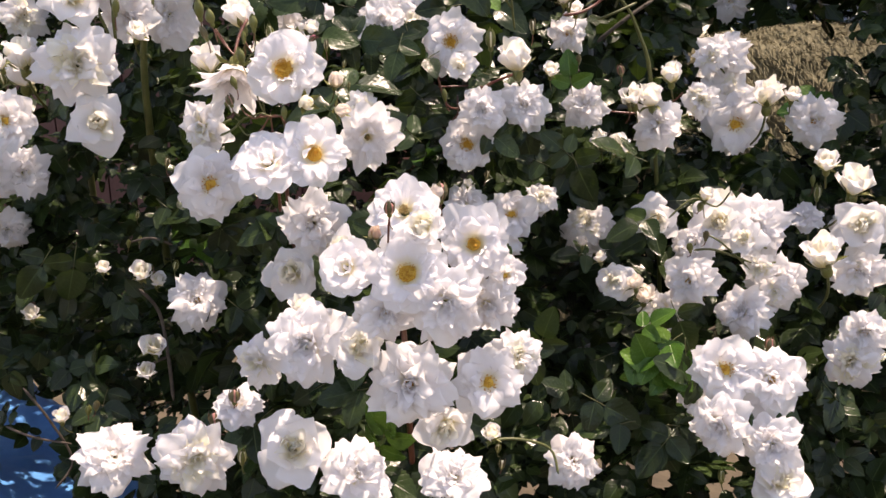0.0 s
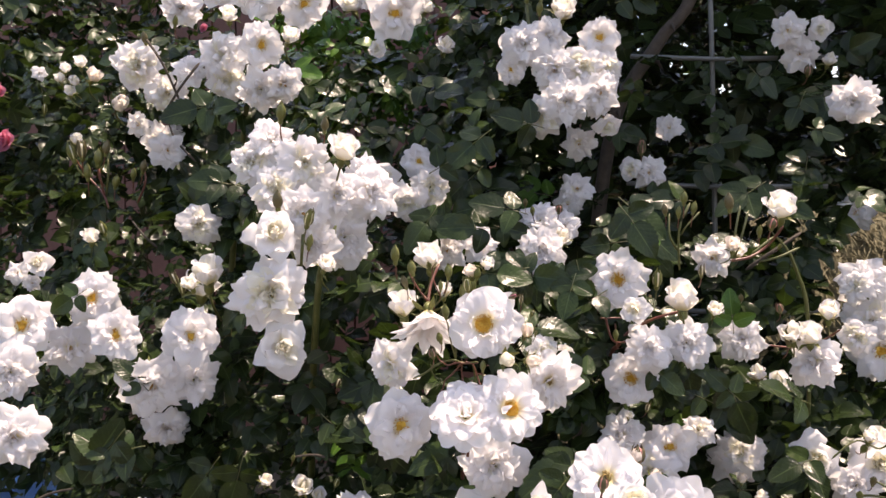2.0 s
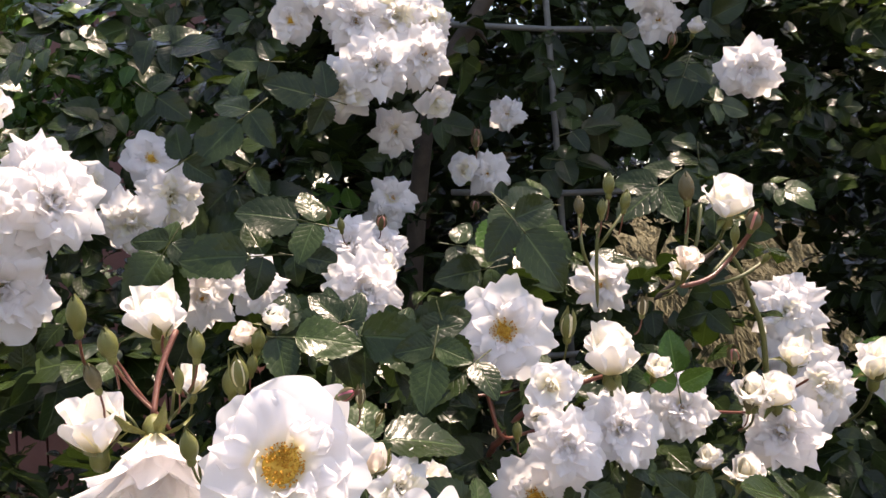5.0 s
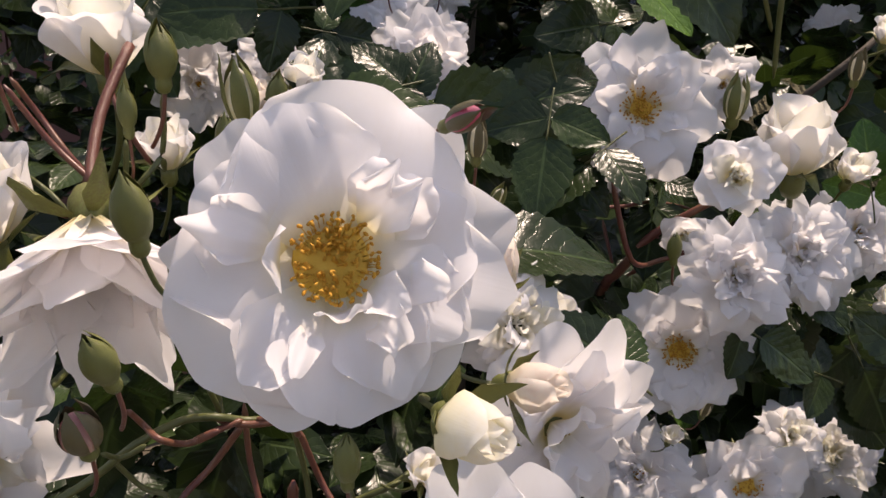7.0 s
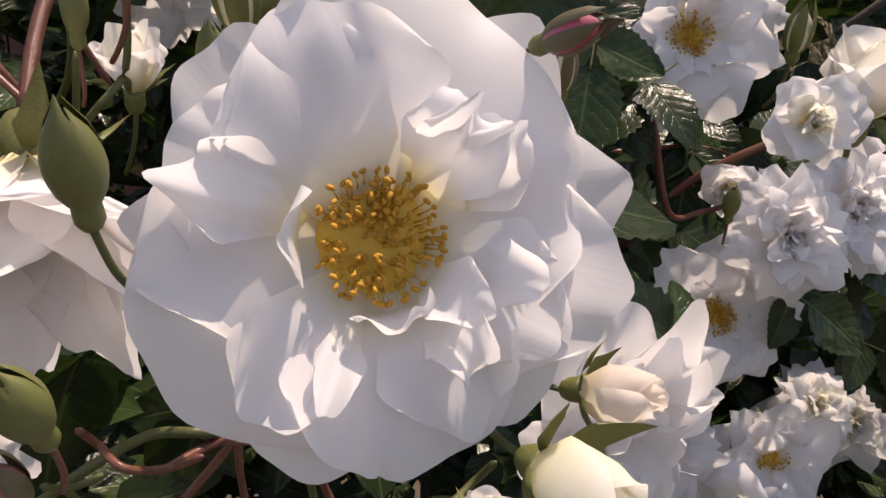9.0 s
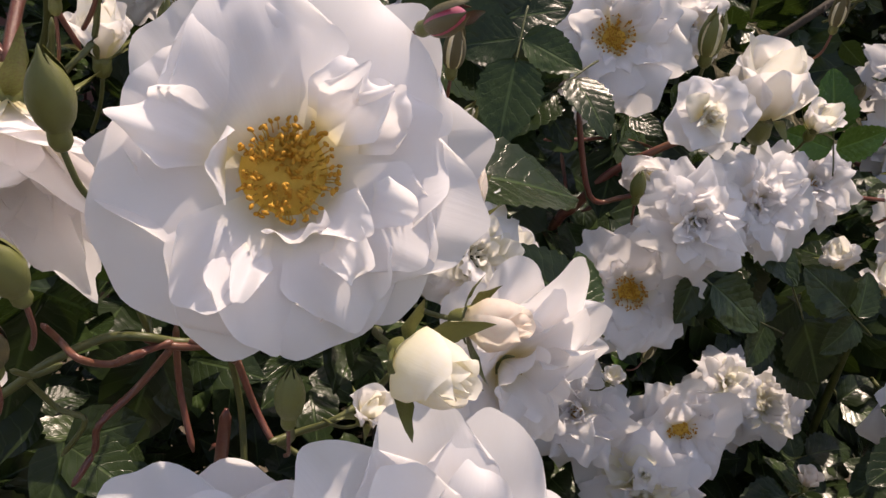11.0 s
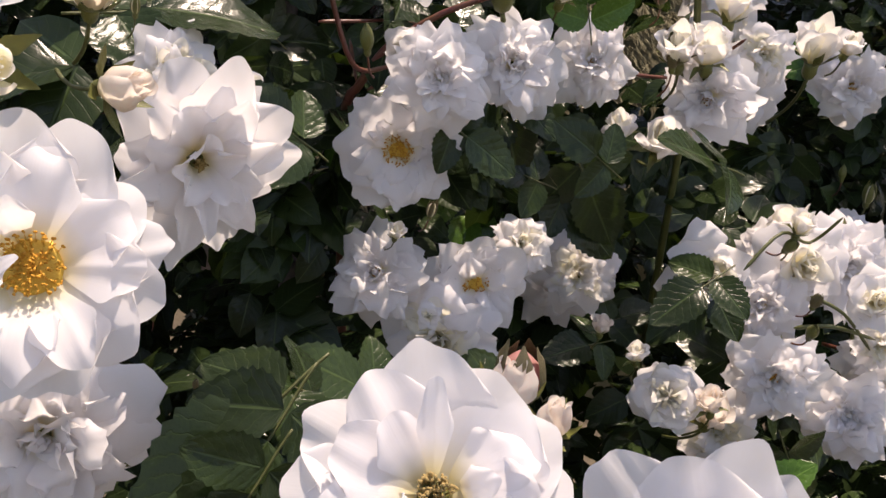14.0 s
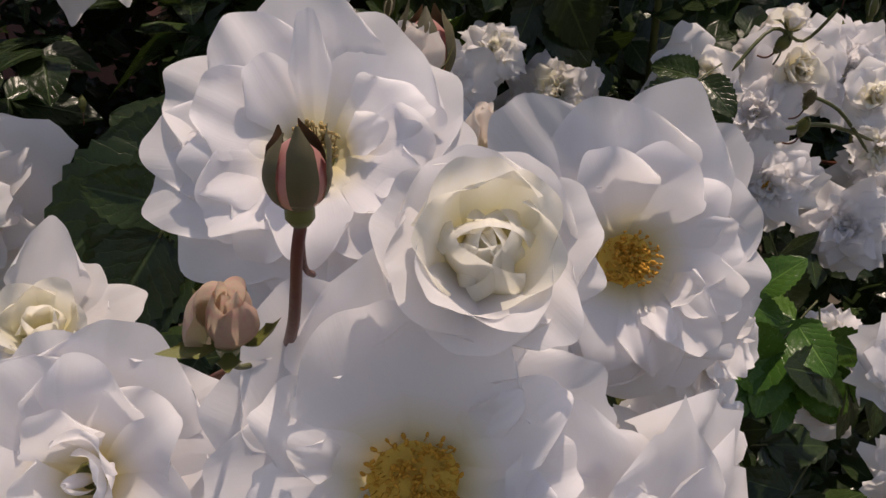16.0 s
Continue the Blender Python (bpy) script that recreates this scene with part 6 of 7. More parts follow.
leaf((0.273, 0.936, 1.191), (-0.86, -0.10, 0.50), (-0.01, -0.73, 0.88), 0.125, True)
leaf((0.245, 0.942, 1.176), (-0.42, -0.20, 0.89), (-0.39, -0.73, 0.85), 0.118, True)
leaf((0.276, 0.946, 1.256), (-0.83, -0.25, -0.50), (-0.39, -0.73, 1.02), 0.125, True)
leaf((0.186, 0.946, 1.247), (0.78, -0.29, -0.56), (-0.44, -0.72, 1.05), 0.104, True)
leaf((0.230, 0.929, 1.157), (-0.98, 0.01, -0.18), (-0.25, -0.71, 0.96), 0.083)
leaf((0.271, 0.932, 1.163), (-0.65, -0.23, -0.72), (-0.14, -0.69, 0.93), 0.096)
leaf((0.141, 0.941, 1.191), (0.87, -0.16, -0.46), (-0.28, -0.71, 0.60), 0.125)
leaf((-0.393, 0.998, 1.351), (-0.27, 0.05, -0.96), (0.49, -0.70, 0.83), 0.095)
leaf((-0.419, 1.009, 1.345), (-0.54, -0.21, -0.81), (0.53, -0.69, 0.57), 0.082)
leaf((-0.231, 0.952, 1.296), (0.76, -0.05, -0.65), (0.12, -0.73, 0.96), 0.075)
leaf((-0.086, 0.878, 1.231), (-0.84, 0.07, -0.54), (0.14, -0.72, 0.63), 0.068)
leaf((-0.327, 1.033, 1.390), (0.78, -0.30, -0.54), (0.16, -0.74, 0.51), 0.083)
leaf((-0.165, 0.965, 1.398), (-0.23, -0.14, -0.96), (0.21, -0.76, 0.81), 0.065)
leaf((0.087, 1.035, 1.491), (0.30, -0.11, -0.95), (0.19, -0.79, 0.30), 0.078)
leaf((-0.017, 1.103, 1.575), (-0.35, -0.06, -0.93), (-0.23, -0.80, 0.23), 0.079)
leaf((0.040, 1.217, 1.618), (0.72, -0.35, -0.60), (0.13, -0.80, 0.24), 0.096)
leaf((0.179, 1.100, 1.292), (0.97, -0.01, 0.25), (-0.20, -0.76, 0.82), 0.065)
leaf((0.107, 0.963, 1.202), (0.23, -0.31, 0.92), (0.10, -0.75, 0.81), 0.083)
leaf((0.093, 0.880, 1.278), (0.20, 0.01, -0.98), (-0.14, -0.74, 0.57), 0.065)
leaf((-0.472, 0.912, 1.337), (-0.79, -0.19, 0.59), (0.43, -0.67, 0.49), 0.125)
leaf((-0.549, 0.902, 1.326), (0.62, -0.04, 0.79), (0.58, -0.67, 0.38), 0.109)
leaf((-0.460, 0.924, 1.372), (-0.92, -0.37, -0.14), (0.66, -0.67, 0.99), 0.125)
leaf((-0.481, 0.907, 1.405), (-0.61, -0.12, -0.78), (0.42, -0.67, 0.75), 0.117)
leaf((-0.602, 1.059, 1.523), (-0.79, -0.27, -0.55), (0.74, -0.68, 0.69), 0.065)
leaf((-0.108, 1.303, 1.609), (-0.90, -0.08, 0.44), (0.31, -0.80, 0.47), 0.074)
leaf((-0.002, 1.058, 1.476), (-0.67, -0.24, 0.70), (0.14, -0.79, 0.26), 0.065)
leaf((0.012, 1.072, 1.649), (0.70, -0.35, -0.62), (0.03, -0.79, 0.49), 0.122)
leaf((-0.503, 1.006, 1.396), (-0.65, -0.19, 0.74), (0.33, -0.70, 0.44), 0.065)
leaf((-0.114, 1.211, 1.735), (-0.76, -0.22, -0.62), (-0.23, -0.79, 0.49), 0.099)
leaf((-0.184, 1.163, 1.637), (-0.51, -0.29, -0.81), (0.11, -0.78, 0.63), 0.090)
leaf((-0.246, 1.172, 1.584), (0.91, -0.39, 0.16), (0.41, -0.78, 0.35), 0.107)
leaf((-0.232, 1.271, 1.591), (0.89, -0.33, 0.31), (0.20, -0.79, 0.27), 0.125)
leaf((-0.243, 1.204, 1.743), (0.80, -0.11, -0.59), (-0.04, -0.79, 0.20), 0.065)
leaf((-0.240, 1.463, 1.908), (0.96, -0.21, -0.18), (0.40, -0.79, 0.24), 0.116)
leaf((0.168, 1.316, 1.630), (-0.93, -0.36, 0.03), (0.01, -0.79, 0.31), 0.087)
leaf((0.017, 1.122, 1.638), (0.69, -0.40, -0.60), (-0.02, -0.79, 0.86), 0.107, True)
leaf((0.158, 1.520, 1.677), (0.95, -0.33, -0.01), (0.01, -0.78, 0.40), 0.116)
leaf((0.174, 1.505, 1.693), (0.92, -0.38, -0.12), (0.13, -0.78, 0.73), 0.125)
leaf((0.233, 1.407, 1.845), (0.66, -0.16, -0.74), (-0.02, -0.77, 0.40), 0.085)
leaf((0.317, 1.349, 1.803), (-0.36, 0.03, -0.93), (-0.56, -0.76, 0.17), 0.075)
leaf((0.287, 1.301, 1.738), (0.97, -0.02, -0.24), (-0.50, -0.76, 0.47), 0.066)
leaf((0.234, 1.510, 1.806), (-0.94, -0.28, -0.21), (-0.13, -0.78, 0.38), 0.069)
leaf((-0.479, 1.218, 1.759), (-0.94, -0.28, -0.21), (0.24, -0.70, 0.43), 0.125)
leaf((-0.542, 1.210, 1.741), (0.95, -0.26, 0.14), (0.29, -0.71, 0.25), 0.071)
leaf((-0.451, 1.314, 1.819), (0.92, -0.34, -0.21), (0.43, -0.75, 0.32), 0.081, True)
leaf((-0.441, 1.306, 1.796), (0.98, -0.11, -0.16), (0.28, -0.76, 0.49), 0.100)
leaf((-0.101, 1.301, 1.769), (-1.00, -0.03, 0.03), (-0.27, -0.80, 0.25), 0.070)
leaf((-0.018, 1.112, 1.605), (0.92, -0.35, -0.16), (-0.30, -0.79, 0.57), 0.065)
leaf((-0.137, 1.201, 1.598), (0.98, -0.02, -0.19), (-0.15, -0.79, 0.37), 0.065)
leaf((-0.061, 1.055, 1.545), (-0.94, -0.14, 0.32), (-0.18, -0.78, 0.33), 0.068)
leaf((-0.095, 1.049, 1.551), (0.92, 0.03, -0.39), (-0.21, -0.78, 0.66), 0.078)


# ---- twigs ----
cane([(-0.1820, 0.8480, 1.4690), (-0.1710, 0.8520, 1.4740), (-0.1600, 0.8480, 1.4830), (-0.1510, 0.8520, 1.4860), (-0.1430, 0.8480, 1.4880), (-0.1350, 0.8520, 1.4850), (-0.1210, 0.8480, 1.4870)], 0.00101, 0.00086, STALK, "slender green rose twig")
cane([(-0.1590, 0.8400, 1.4940), (-0.1570, 0.8440, 1.4890), (-0.1530, 0.8400, 1.4870), (-0.1480, 0.8440, 1.4840), (-0.1410, 0.8400, 1.4880)], 0.00065, 0.00079, REDSTALK, "slender dark red rose twig")
cane([(-0.1370, 0.8500, 1.4850), (-0.1450, 0.8540, 1.4740), (-0.1520, 0.8500, 1.4680), (-0.1540, 0.8540, 1.4600), (-0.1580, 0.8500, 1.4540)], 0.00086, 0.00072, REDSTALK, "slender dark red rose twig")
cane([(-0.1370, 0.8550, 1.4880), (-0.1370, 0.8590, 1.4720), (-0.1340, 0.8550, 1.4580)], 0.00072, 0.00079, REDSTALK, "slender dark red rose twig")
cane([(-0.1270, 0.8520, 1.4860), (-0.1240, 0.8560, 1.4680), (-0.1230, 0.8520, 1.4510)], 0.00072, 0.00079, STALK, "slender green rose twig")
cane([(-0.1250, 0.8520, 1.4820), (-0.1210, 0.8560, 1.4680), (-0.1170, 0.8520, 1.4610)], 0.00086, 0.00072, REDSTALK, "slender dark red rose twig")
cane([(-0.1430, 0.8550, 1.4980), (-0.1430, 0.8590, 1.4880), (-0.1420, 0.8550, 1.4830)], 0.00086, 0.00086, STALK, "slender green rose twig")
cane([(-0.1180, 0.8450, 1.4650), (-0.1120, 0.8490, 1.4650), (-0.1040, 0.8450, 1.4700), (-0.0960, 0.8490, 1.4740), (-0.0930, 0.8450, 1.4800)], 0.00079, 0.00072, STALK, "slender green rose twig")
cane([(-0.1170, 0.8500, 1.4630), (-0.1130, 0.8540, 1.4580), (-0.1060, 0.8500, 1.4550)], 0.00072, 0.00065, STALK, "slender green rose twig")
cane([(-0.1660, 0.8520, 1.4780), (-0.1610, 0.8560, 1.4690), (-0.1550, 0.8520, 1.4680), (-0.1610, 0.8560, 1.4580)], 0.00065, 0.00058, STALK, "slender green rose twig")
cane([(-0.1500, 0.8500, 1.5240), (-0.1500, 0.8540, 1.5160), (-0.1460, 0.8500, 1.5010), (-0.1420, 0.8540, 1.4860)], 0.00058, 0.00072, STALK, "slender green rose twig")
cane([(-0.1650, 0.8400, 1.4850), (-0.1620, 0.8440, 1.4820), (-0.1560, 0.8400, 1.4860)], 0.00058, 0.00065, STALK, "slender green rose twig")
cane([(-0.1640, 0.8850, 1.5470), (-0.1660, 0.8890, 1.5350), (-0.1680, 0.8850, 1.5280), (-0.1710, 0.8890, 1.5140)], 0.00072, 0.00079, STALK, "slender green rose twig")
cane([(-0.1560, 0.8950, 1.5580), (-0.1580, 0.8990, 1.5430), (-0.1630, 0.8950, 1.5360), (-0.1710, 0.8990, 1.5270)], 0.00079, 0.00079, STALK, "slender green rose twig")
cane([(-0.1940, 0.9000, 1.5630), (-0.1890, 0.9040, 1.5530), (-0.1810, 0.9000, 1.5420), (-0.1730, 0.9040, 1.5300)], 0.00079, 0.00079, REDSTALK, "slender dark red rose twig")
cane([(-0.1970, 0.9000, 1.5410), (-0.1910, 0.9040, 1.5350), (-0.1850, 0.9000, 1.5300), (-0.1790, 0.9040, 1.5170)], 0.00072, 0.00072, STALK, "slender green rose twig")
cane([(-0.1710, 0.9050, 1.5690), (-0.1720, 0.9090, 1.5610), (-0.1680, 0.9050, 1.5500), (-0.1630, 0.9090, 1.5390)], 0.00072, 0.00072, REDSTALK, "slender dark red rose twig")
cane([(-0.1890, 0.8800, 1.5610), (-0.1810, 0.8840, 1.5470), (-0.1700, 0.8800, 1.5360), (-0.1650, 0.8840, 1.5270)], 0.00072, 0.00079, REDSTALK, "slender dark red rose twig")
cane([(-0.1960, 0.8800, 1.5480), (-0.1900, 0.8840, 1.5370), (-0.1780, 0.8800, 1.5290)], 0.00072, 0.00072, REDSTALK, "slender dark red rose twig")
cane([(-0.0180, 0.7060, 1.4220), (-0.0190, 0.7070, 1.4170), (-0.0196, 0.7090, 1.4110), (-0.0206, 0.7140, 1.4025), (-0.0225, 0.7230, 1.3945), (-0.0310, 0.7310, 1.3880), (-0.0370, 0.7390, 1.3810)], 0.00085, 0.00090, REDSTALK, "slender dark red rose twig")
cane([(-0.1470, 0.8420, 1.4850), (-0.1420, 0.8480, 1.4850), (-0.1370, 0.8500, 1.4860)], 0.00080, 0.00080, REDSTALK, "slender dark red rose twig")
cane([(-0.1430, 0.8500, 1.4870), (-0.1370, 0.8500, 1.4850), (-0.1300, 0.8500, 1.4850), (-0.1210, 0.8500, 1.4860)], 0.00090, 0.00080, REDSTALK, "slender dark red rose twig")
cane([(-0.1340, 0.8500, 1.4860), (-0.1270, 0.8510, 1.4850), (-0.1250, 0.8520, 1.4800)], 0.00080, 0.00080, REDSTALK, "slender dark red rose twig")
cane([(-0.1150, 0.8150, 1.4850), (-0.1140, 0.8300, 1.4740), (-0.1160, 0.8460, 1.4640)], 0.00070, 0.00080, STALK, "slender green rose twig")
cane([(0.032, 1.064, 1.463), (0.058, 1.069, 1.473), (0.083, 1.078, 1.479), (0.102, 1.064, 1.489)], 0.0012, 0.0010, REDSTALK, "slender dark red rose twig")
cane([(0.006, 1.054, 1.499), (0.028, 1.059, 1.499), (0.047, 1.068, 1.499), (0.060, 1.054, 1.497)], 0.0010, 0.0008, REDSTALK, "slender dark red rose twig")
cane([(0.027, 1.087, 1.488), (0.028, 1.073, 1.466)], 0.0011, 0.0009, REDSTALK, "slender dark red rose twig")
cane([(0.205, 1.104, 1.465), (0.251, 1.109, 1.462), (0.282, 1.118, 1.475), (0.289, 1.104, 1.486)], 0.0012, 0.0010, REDSTALK, "slender dark red rose twig")
cane([(0.238, 1.091, 1.464), (0.221, 1.083, 1.487), (0.243, 1.096, 1.503)], 0.0014, 0.0011, STALK, "slender green rose twig")
cane([(0.139, 1.014, 1.572), (0.161, 1.019, 1.576), (0.182, 1.028, 1.589), (0.193, 1.014, 1.610)], 0.0017, 0.0014, REDSTALK, "slender dark red rose twig")
cane([(0.149, 1.021, 1.631), (0.143, 1.013, 1.600), (0.146, 1.026, 1.571)], 0.0014, 0.0011, STALK, "slender green rose twig")
cane([(0.158, 1.021, 1.626), (0.150, 1.013, 1.599), (0.146, 1.026, 1.571)], 0.0014, 0.0011, STALK, "slender green rose twig")
cane([(0.187, 1.027, 1.598), (0.161, 1.013, 1.580)], 0.0014, 0.0011, STALK, "slender green rose twig")
cane([(0.098, 1.031, 1.633), (0.086, 1.023, 1.604), (0.090, 1.036, 1.558)], 0.0015, 0.0012, STALK, "slender green rose twig")
cane([(0.076, 1.031, 1.621), (0.076, 1.023, 1.597), (0.088, 1.036, 1.579)], 0.0012, 0.0010, STALK, "slender green rose twig")
cane([(0.109, 1.031, 1.624), (0.093, 1.023, 1.607), (0.090, 1.036, 1.597)], 0.0012, 0.0010, STALK, "slender green rose twig")
cane([(0.006, 1.014, 1.518), (0.017, 1.019, 1.481), (0.035, 1.028, 1.478), (0.046, 1.014, 1.486)], 0.0013, 0.0011, REDSTALK, "slender dark red rose twig")
cane([(0.222, 1.051, 1.585), (0.196, 1.043, 1.574), (0.181, 1.056, 1.568)], 0.0015, 0.0012, STALK, "slender green rose twig")
cane([(0.266, 0.954, 1.211), (0.291, 0.959, 1.213), (0.331, 0.968, 1.192), (0.344, 0.954, 1.178)], 0.0022, 0.0018, STALK, "slender green rose twig")
cane([(0.269, 0.951, 1.199), (0.295, 0.943, 1.203), (0.329, 0.956, 1.203)], 0.0029, 0.0023, STALK, "slender green rose twig")
cane([(-0.020, 0.729, 1.389), (-0.026, 0.734, 1.384), (-0.035, 0.743, 1.374), (-0.041, 0.729, 1.374)], 0.0007, 0.0005, REDSTALK, "slender dark red rose twig")
cane([(-0.028, 0.736, 1.381), (-0.031, 0.728, 1.380), (-0.035, 0.741, 1.364)], 0.0006, 0.0005, REDSTALK, "slender dark red rose twig")
cane([(0.265, 1.044, 1.349), (0.293, 1.049, 1.370), (0.322, 1.058, 1.359), (0.333, 1.044, 1.379)], 0.0012, 0.0010, STALK, "slender green rose twig")
cane([(0.289, 1.021, 1.317), (0.310, 1.013, 1.319), (0.357, 1.026, 1.300)], 0.0014, 0.0011, STALK, "slender green rose twig")
cane([(0.298, 1.021, 1.337), (0.317, 1.013, 1.327), (0.354, 1.026, 1.293)], 0.0012, 0.0010, STALK, "slender green rose twig")
cane([(-0.298, 0.979, 1.157), (-0.301, 0.984, 1.209), (-0.310, 0.993, 1.258), (-0.324, 0.979, 1.289)], 0.0022, 0.0018, BARK, "woody brown rose twig")
cane([(-0.305, 0.992, 1.205), (-0.320, 0.978, 1.201)], 0.0019, 0.0015, BARK, "woody brown rose twig")
cane([(-0.290, 1.001, 1.333), (-0.311, 0.993, 1.343), (-0.345, 1.006, 1.334)], 0.0015, 0.0012, BARK, "woody brown rose twig")
cane([(0.254, 1.101, 1.182), (0.310, 1.093, 1.188), (0.351, 1.106, 1.201)], 0.0031, 0.0025, BARK, "woody brown rose twig")
cane([(0.202, 1.201, 1.544), (0.235, 1.193, 1.571), (0.271, 1.206, 1.594)], 0.0028, 0.0022, BARK, "woody brown rose twig")
cane([(0.055, 0.854, 1.169), (0.087, 0.859, 1.168), (0.118, 0.868, 1.153), (0.125, 0.854, 1.133)], 0.0016, 0.0013, STALK, "slender green rose twig")
cane([(-0.438, 0.924, 1.196), (-0.416, 0.929, 1.155), (-0.402, 0.938, 1.104), (-0.418, 0.924, 1.077)], 0.0015, 0.0012, BARK, "woody brown rose twig")
cane([(-0.461, 0.921, 1.153), (-0.428, 0.913, 1.144), (-0.394, 0.926, 1.130)], 0.0015, 0.0012, BARK, "woody brown rose twig")
cane([(-0.650, 0.924, 1.298), (-0.623, 0.929, 1.292), (-0.598, 0.938, 1.303), (-0.562, 0.924, 1.316)], 0.0016, 0.0013, BARK, "woody brown rose twig")
cane([(-0.644, 0.931, 1.250), (-0.609, 0.923, 1.282), (-0.592, 0.936, 1.264)], 0.0016, 0.0013, BARK, "woody brown rose twig")
cane([(-0.361, 1.001, 1.615), (-0.346, 0.993, 1.592), (-0.338, 1.006, 1.559)], 0.0020, 0.0016, STALK, "slender green rose twig")
cane([(-0.328, 1.001, 1.595), (-0.327, 0.993, 1.577), (-0.332, 1.006, 1.549)], 0.0020, 0.0016, STALK, "slender green rose twig")
cane([(-0.089, 1.367, 1.919), (-0.083, 1.353, 1.873)], 0.0026, 0.0021, STALK, "slender green rose twig")
cane([(-0.653, 1.301, 1.864), (-0.619, 1.293, 1.820), (-0.597, 1.306, 1.763)], 0.0021, 0.0017, BARK, "woody brown rose twig")
cane([(-0.546, 1.251, 1.815), (-0.570, 1.243, 1.781), (-0.598, 1.256, 1.748)], 0.0020, 0.0016, BARK, "woody brown rose twig")
cane([(-0.711, 1.304, 1.604), (-0.723, 1.309, 1.628), (-0.753, 1.318, 1.655), (-0.767, 1.304, 1.684)], 0.0017, 0.0014, REDSTALK, "slender dark red rose twig")
cane([(-0.719, 1.311, 1.616), (-0.724, 1.303, 1.655), (-0.732, 1.316, 1.679)], 0.0017, 0.0014, REDSTALK, "slender dark red rose twig")
cane([(-0.719, 1.311, 1.621), (-0.710, 1.303, 1.663), (-0.720, 1.316, 1.693)], 0.0017, 0.0014, STALK, "slender green rose twig")
cane([(-0.669, 1.311, 1.613), (-0.652, 1.303, 1.647), (-0.662, 1.316, 1.667)], 0.0017, 0.0014, REDSTALK, "slender dark red rose twig")
cane([(-0.574, 1.304, 1.677), (-0.610, 1.309, 1.714), (-0.622, 1.318, 1.757), (-0.602, 1.304, 1.797)], 0.0017, 0.0013, BARK, "woody brown rose twig")
cane([(-0.602, 1.251, 1.545), (-0.623, 1.243, 1.565), (-0.651, 1.256, 1.589)], 0.0016, 0.0013, BARK, "woody brown rose twig")


# ---- trellis, blue sheet, canes ----
trellis(0.23, 1.6, 1.872)
blue_sheet(-1.20, 1.90, 0.76, 135)
cane([(0.02, 1.63, 0.3), (0.03, 1.63, 1.2), (0.06, 1.62, 1.72), (0.138, 1.61, 1.896), (0.20, 1.62, 1.99), (0.30, 1.66, 2.3), (0.5, 1.7, 2.6)], 0.014, 0.009, BARK, "thick brown old rose cane against the trellis")
cane([(-0.13, 1.30, 0.3), (-0.15, 1.10, 1.0), (-0.14, 0.93, 1.36), (-0.13, 0.87, 1.44), (-0.127, 0.855, 1.468)], 0.003, 0.0013, REDSTALK)
cane([(0.02, 1.35, 0.3), (0.03, 1.2, 1.0), (0.02, 1.09, 1.40), (0.03, 1.06, 1.47), (0.06, 1.04, 1.50), (0.10, 1.03, 1.515)], 0.004, 0.0012, REDSTALK)
cane([(0.0, 1.30, 0.3), (-0.02, 0.95, 1.0), (-0.015, 0.76, 1.32), (-0.018, 0.735, 1.37), (-0.016, 0.72, 1.392)], 0.004, 0.0012, REDSTALK)
cane([(0.33, 1.5, 0.3), (0.32, 1.3, 1.0), (0.26, 1.12, 1.45), (0.23, 1.09, 1.56), (0.20, 1.08, 1.60)], 0.004, 0.0012, STALK, "slender green rose cane")
cane([(0.45, 1.5, 0.3), (0.44, 1.25, 0.9), (0.40, 1.1, 1.2), (0.36, 1.05, 1.30)], 0.004, 0.0012, STALK, "slender green rose cane")
cane([(-0.40, 1.5, 0.3), (-0.38, 1.25, 1.1), (-0.33, 1.07, 1.5), (-0.30, 1.04, 1.60)], 0.007, 0.003, STALK, "slender green rose cane")
cane([(-0.62, 1.7, 0.3), (-0.60, 1.5, 1.2), (-0.52, 1.36, 1.72), (-0.48, 1.32, 1.82)], 0.007, 0.003, STALK, "slender green rose cane")


# ---- the depth of the bush ----
EYE_LINE = Vector((0.0, 0.2, 1.63))


def crossing(p, y):
    """Where the line from the path over p meets a plane y."""
    d = Vector(p) - EYE_LINE
    k = (y - EYE_LINE.y) / d.y
    return EYE_LINE.x + d.x * k, EYE_LINE.z + d.z * k


def in_gap(p, rng):
    """The open gaps in the foliage: to the haystack, to the blue sheet and to the trellis."""
    x, z = crossing(p, 4.0)
    if ((x - 1.50) / 0.40) ** 2 + ((z - 1.27) / 0.36) ** 2 < 1 and p[1] > 1.12:
        return rng.random() < 0.99
    if ((x - 1.66) / 0.28) ** 2 + ((z - 1.42) / 0.22) ** 2 < 1 and p[1] > 1.3:
        return True
    d = Vector(p) - Vector((0.043, 0.093, 1.546))
    if d.x / d.y < -0.53 and -0.62 < d.z / d.y < -0.41:
        return rng.random() < 0.93
    d = Vector(p) - Vector((-0.055, 0.082, 1.636))
    if d.x / d.y < -0.62 and -0.50 < d.z / d.y < -0.385:
        return rng.random() < 0.9
    d = Vector(p) - Vector((-0.11, 0.58, 1.60))
    if p[1] > 1.12 and abs(d.x / d.y - 0.47) < 0.035 and abs(d.z / d.y + 0.062) < 0.055:
        return True
    x, z = crossing(p, 1.6)
    return 0.04 < x < 0.33 and 1.60 < z < 2.06 and 1.2 < p[1] < 1.62 and rng.random() < 0.8


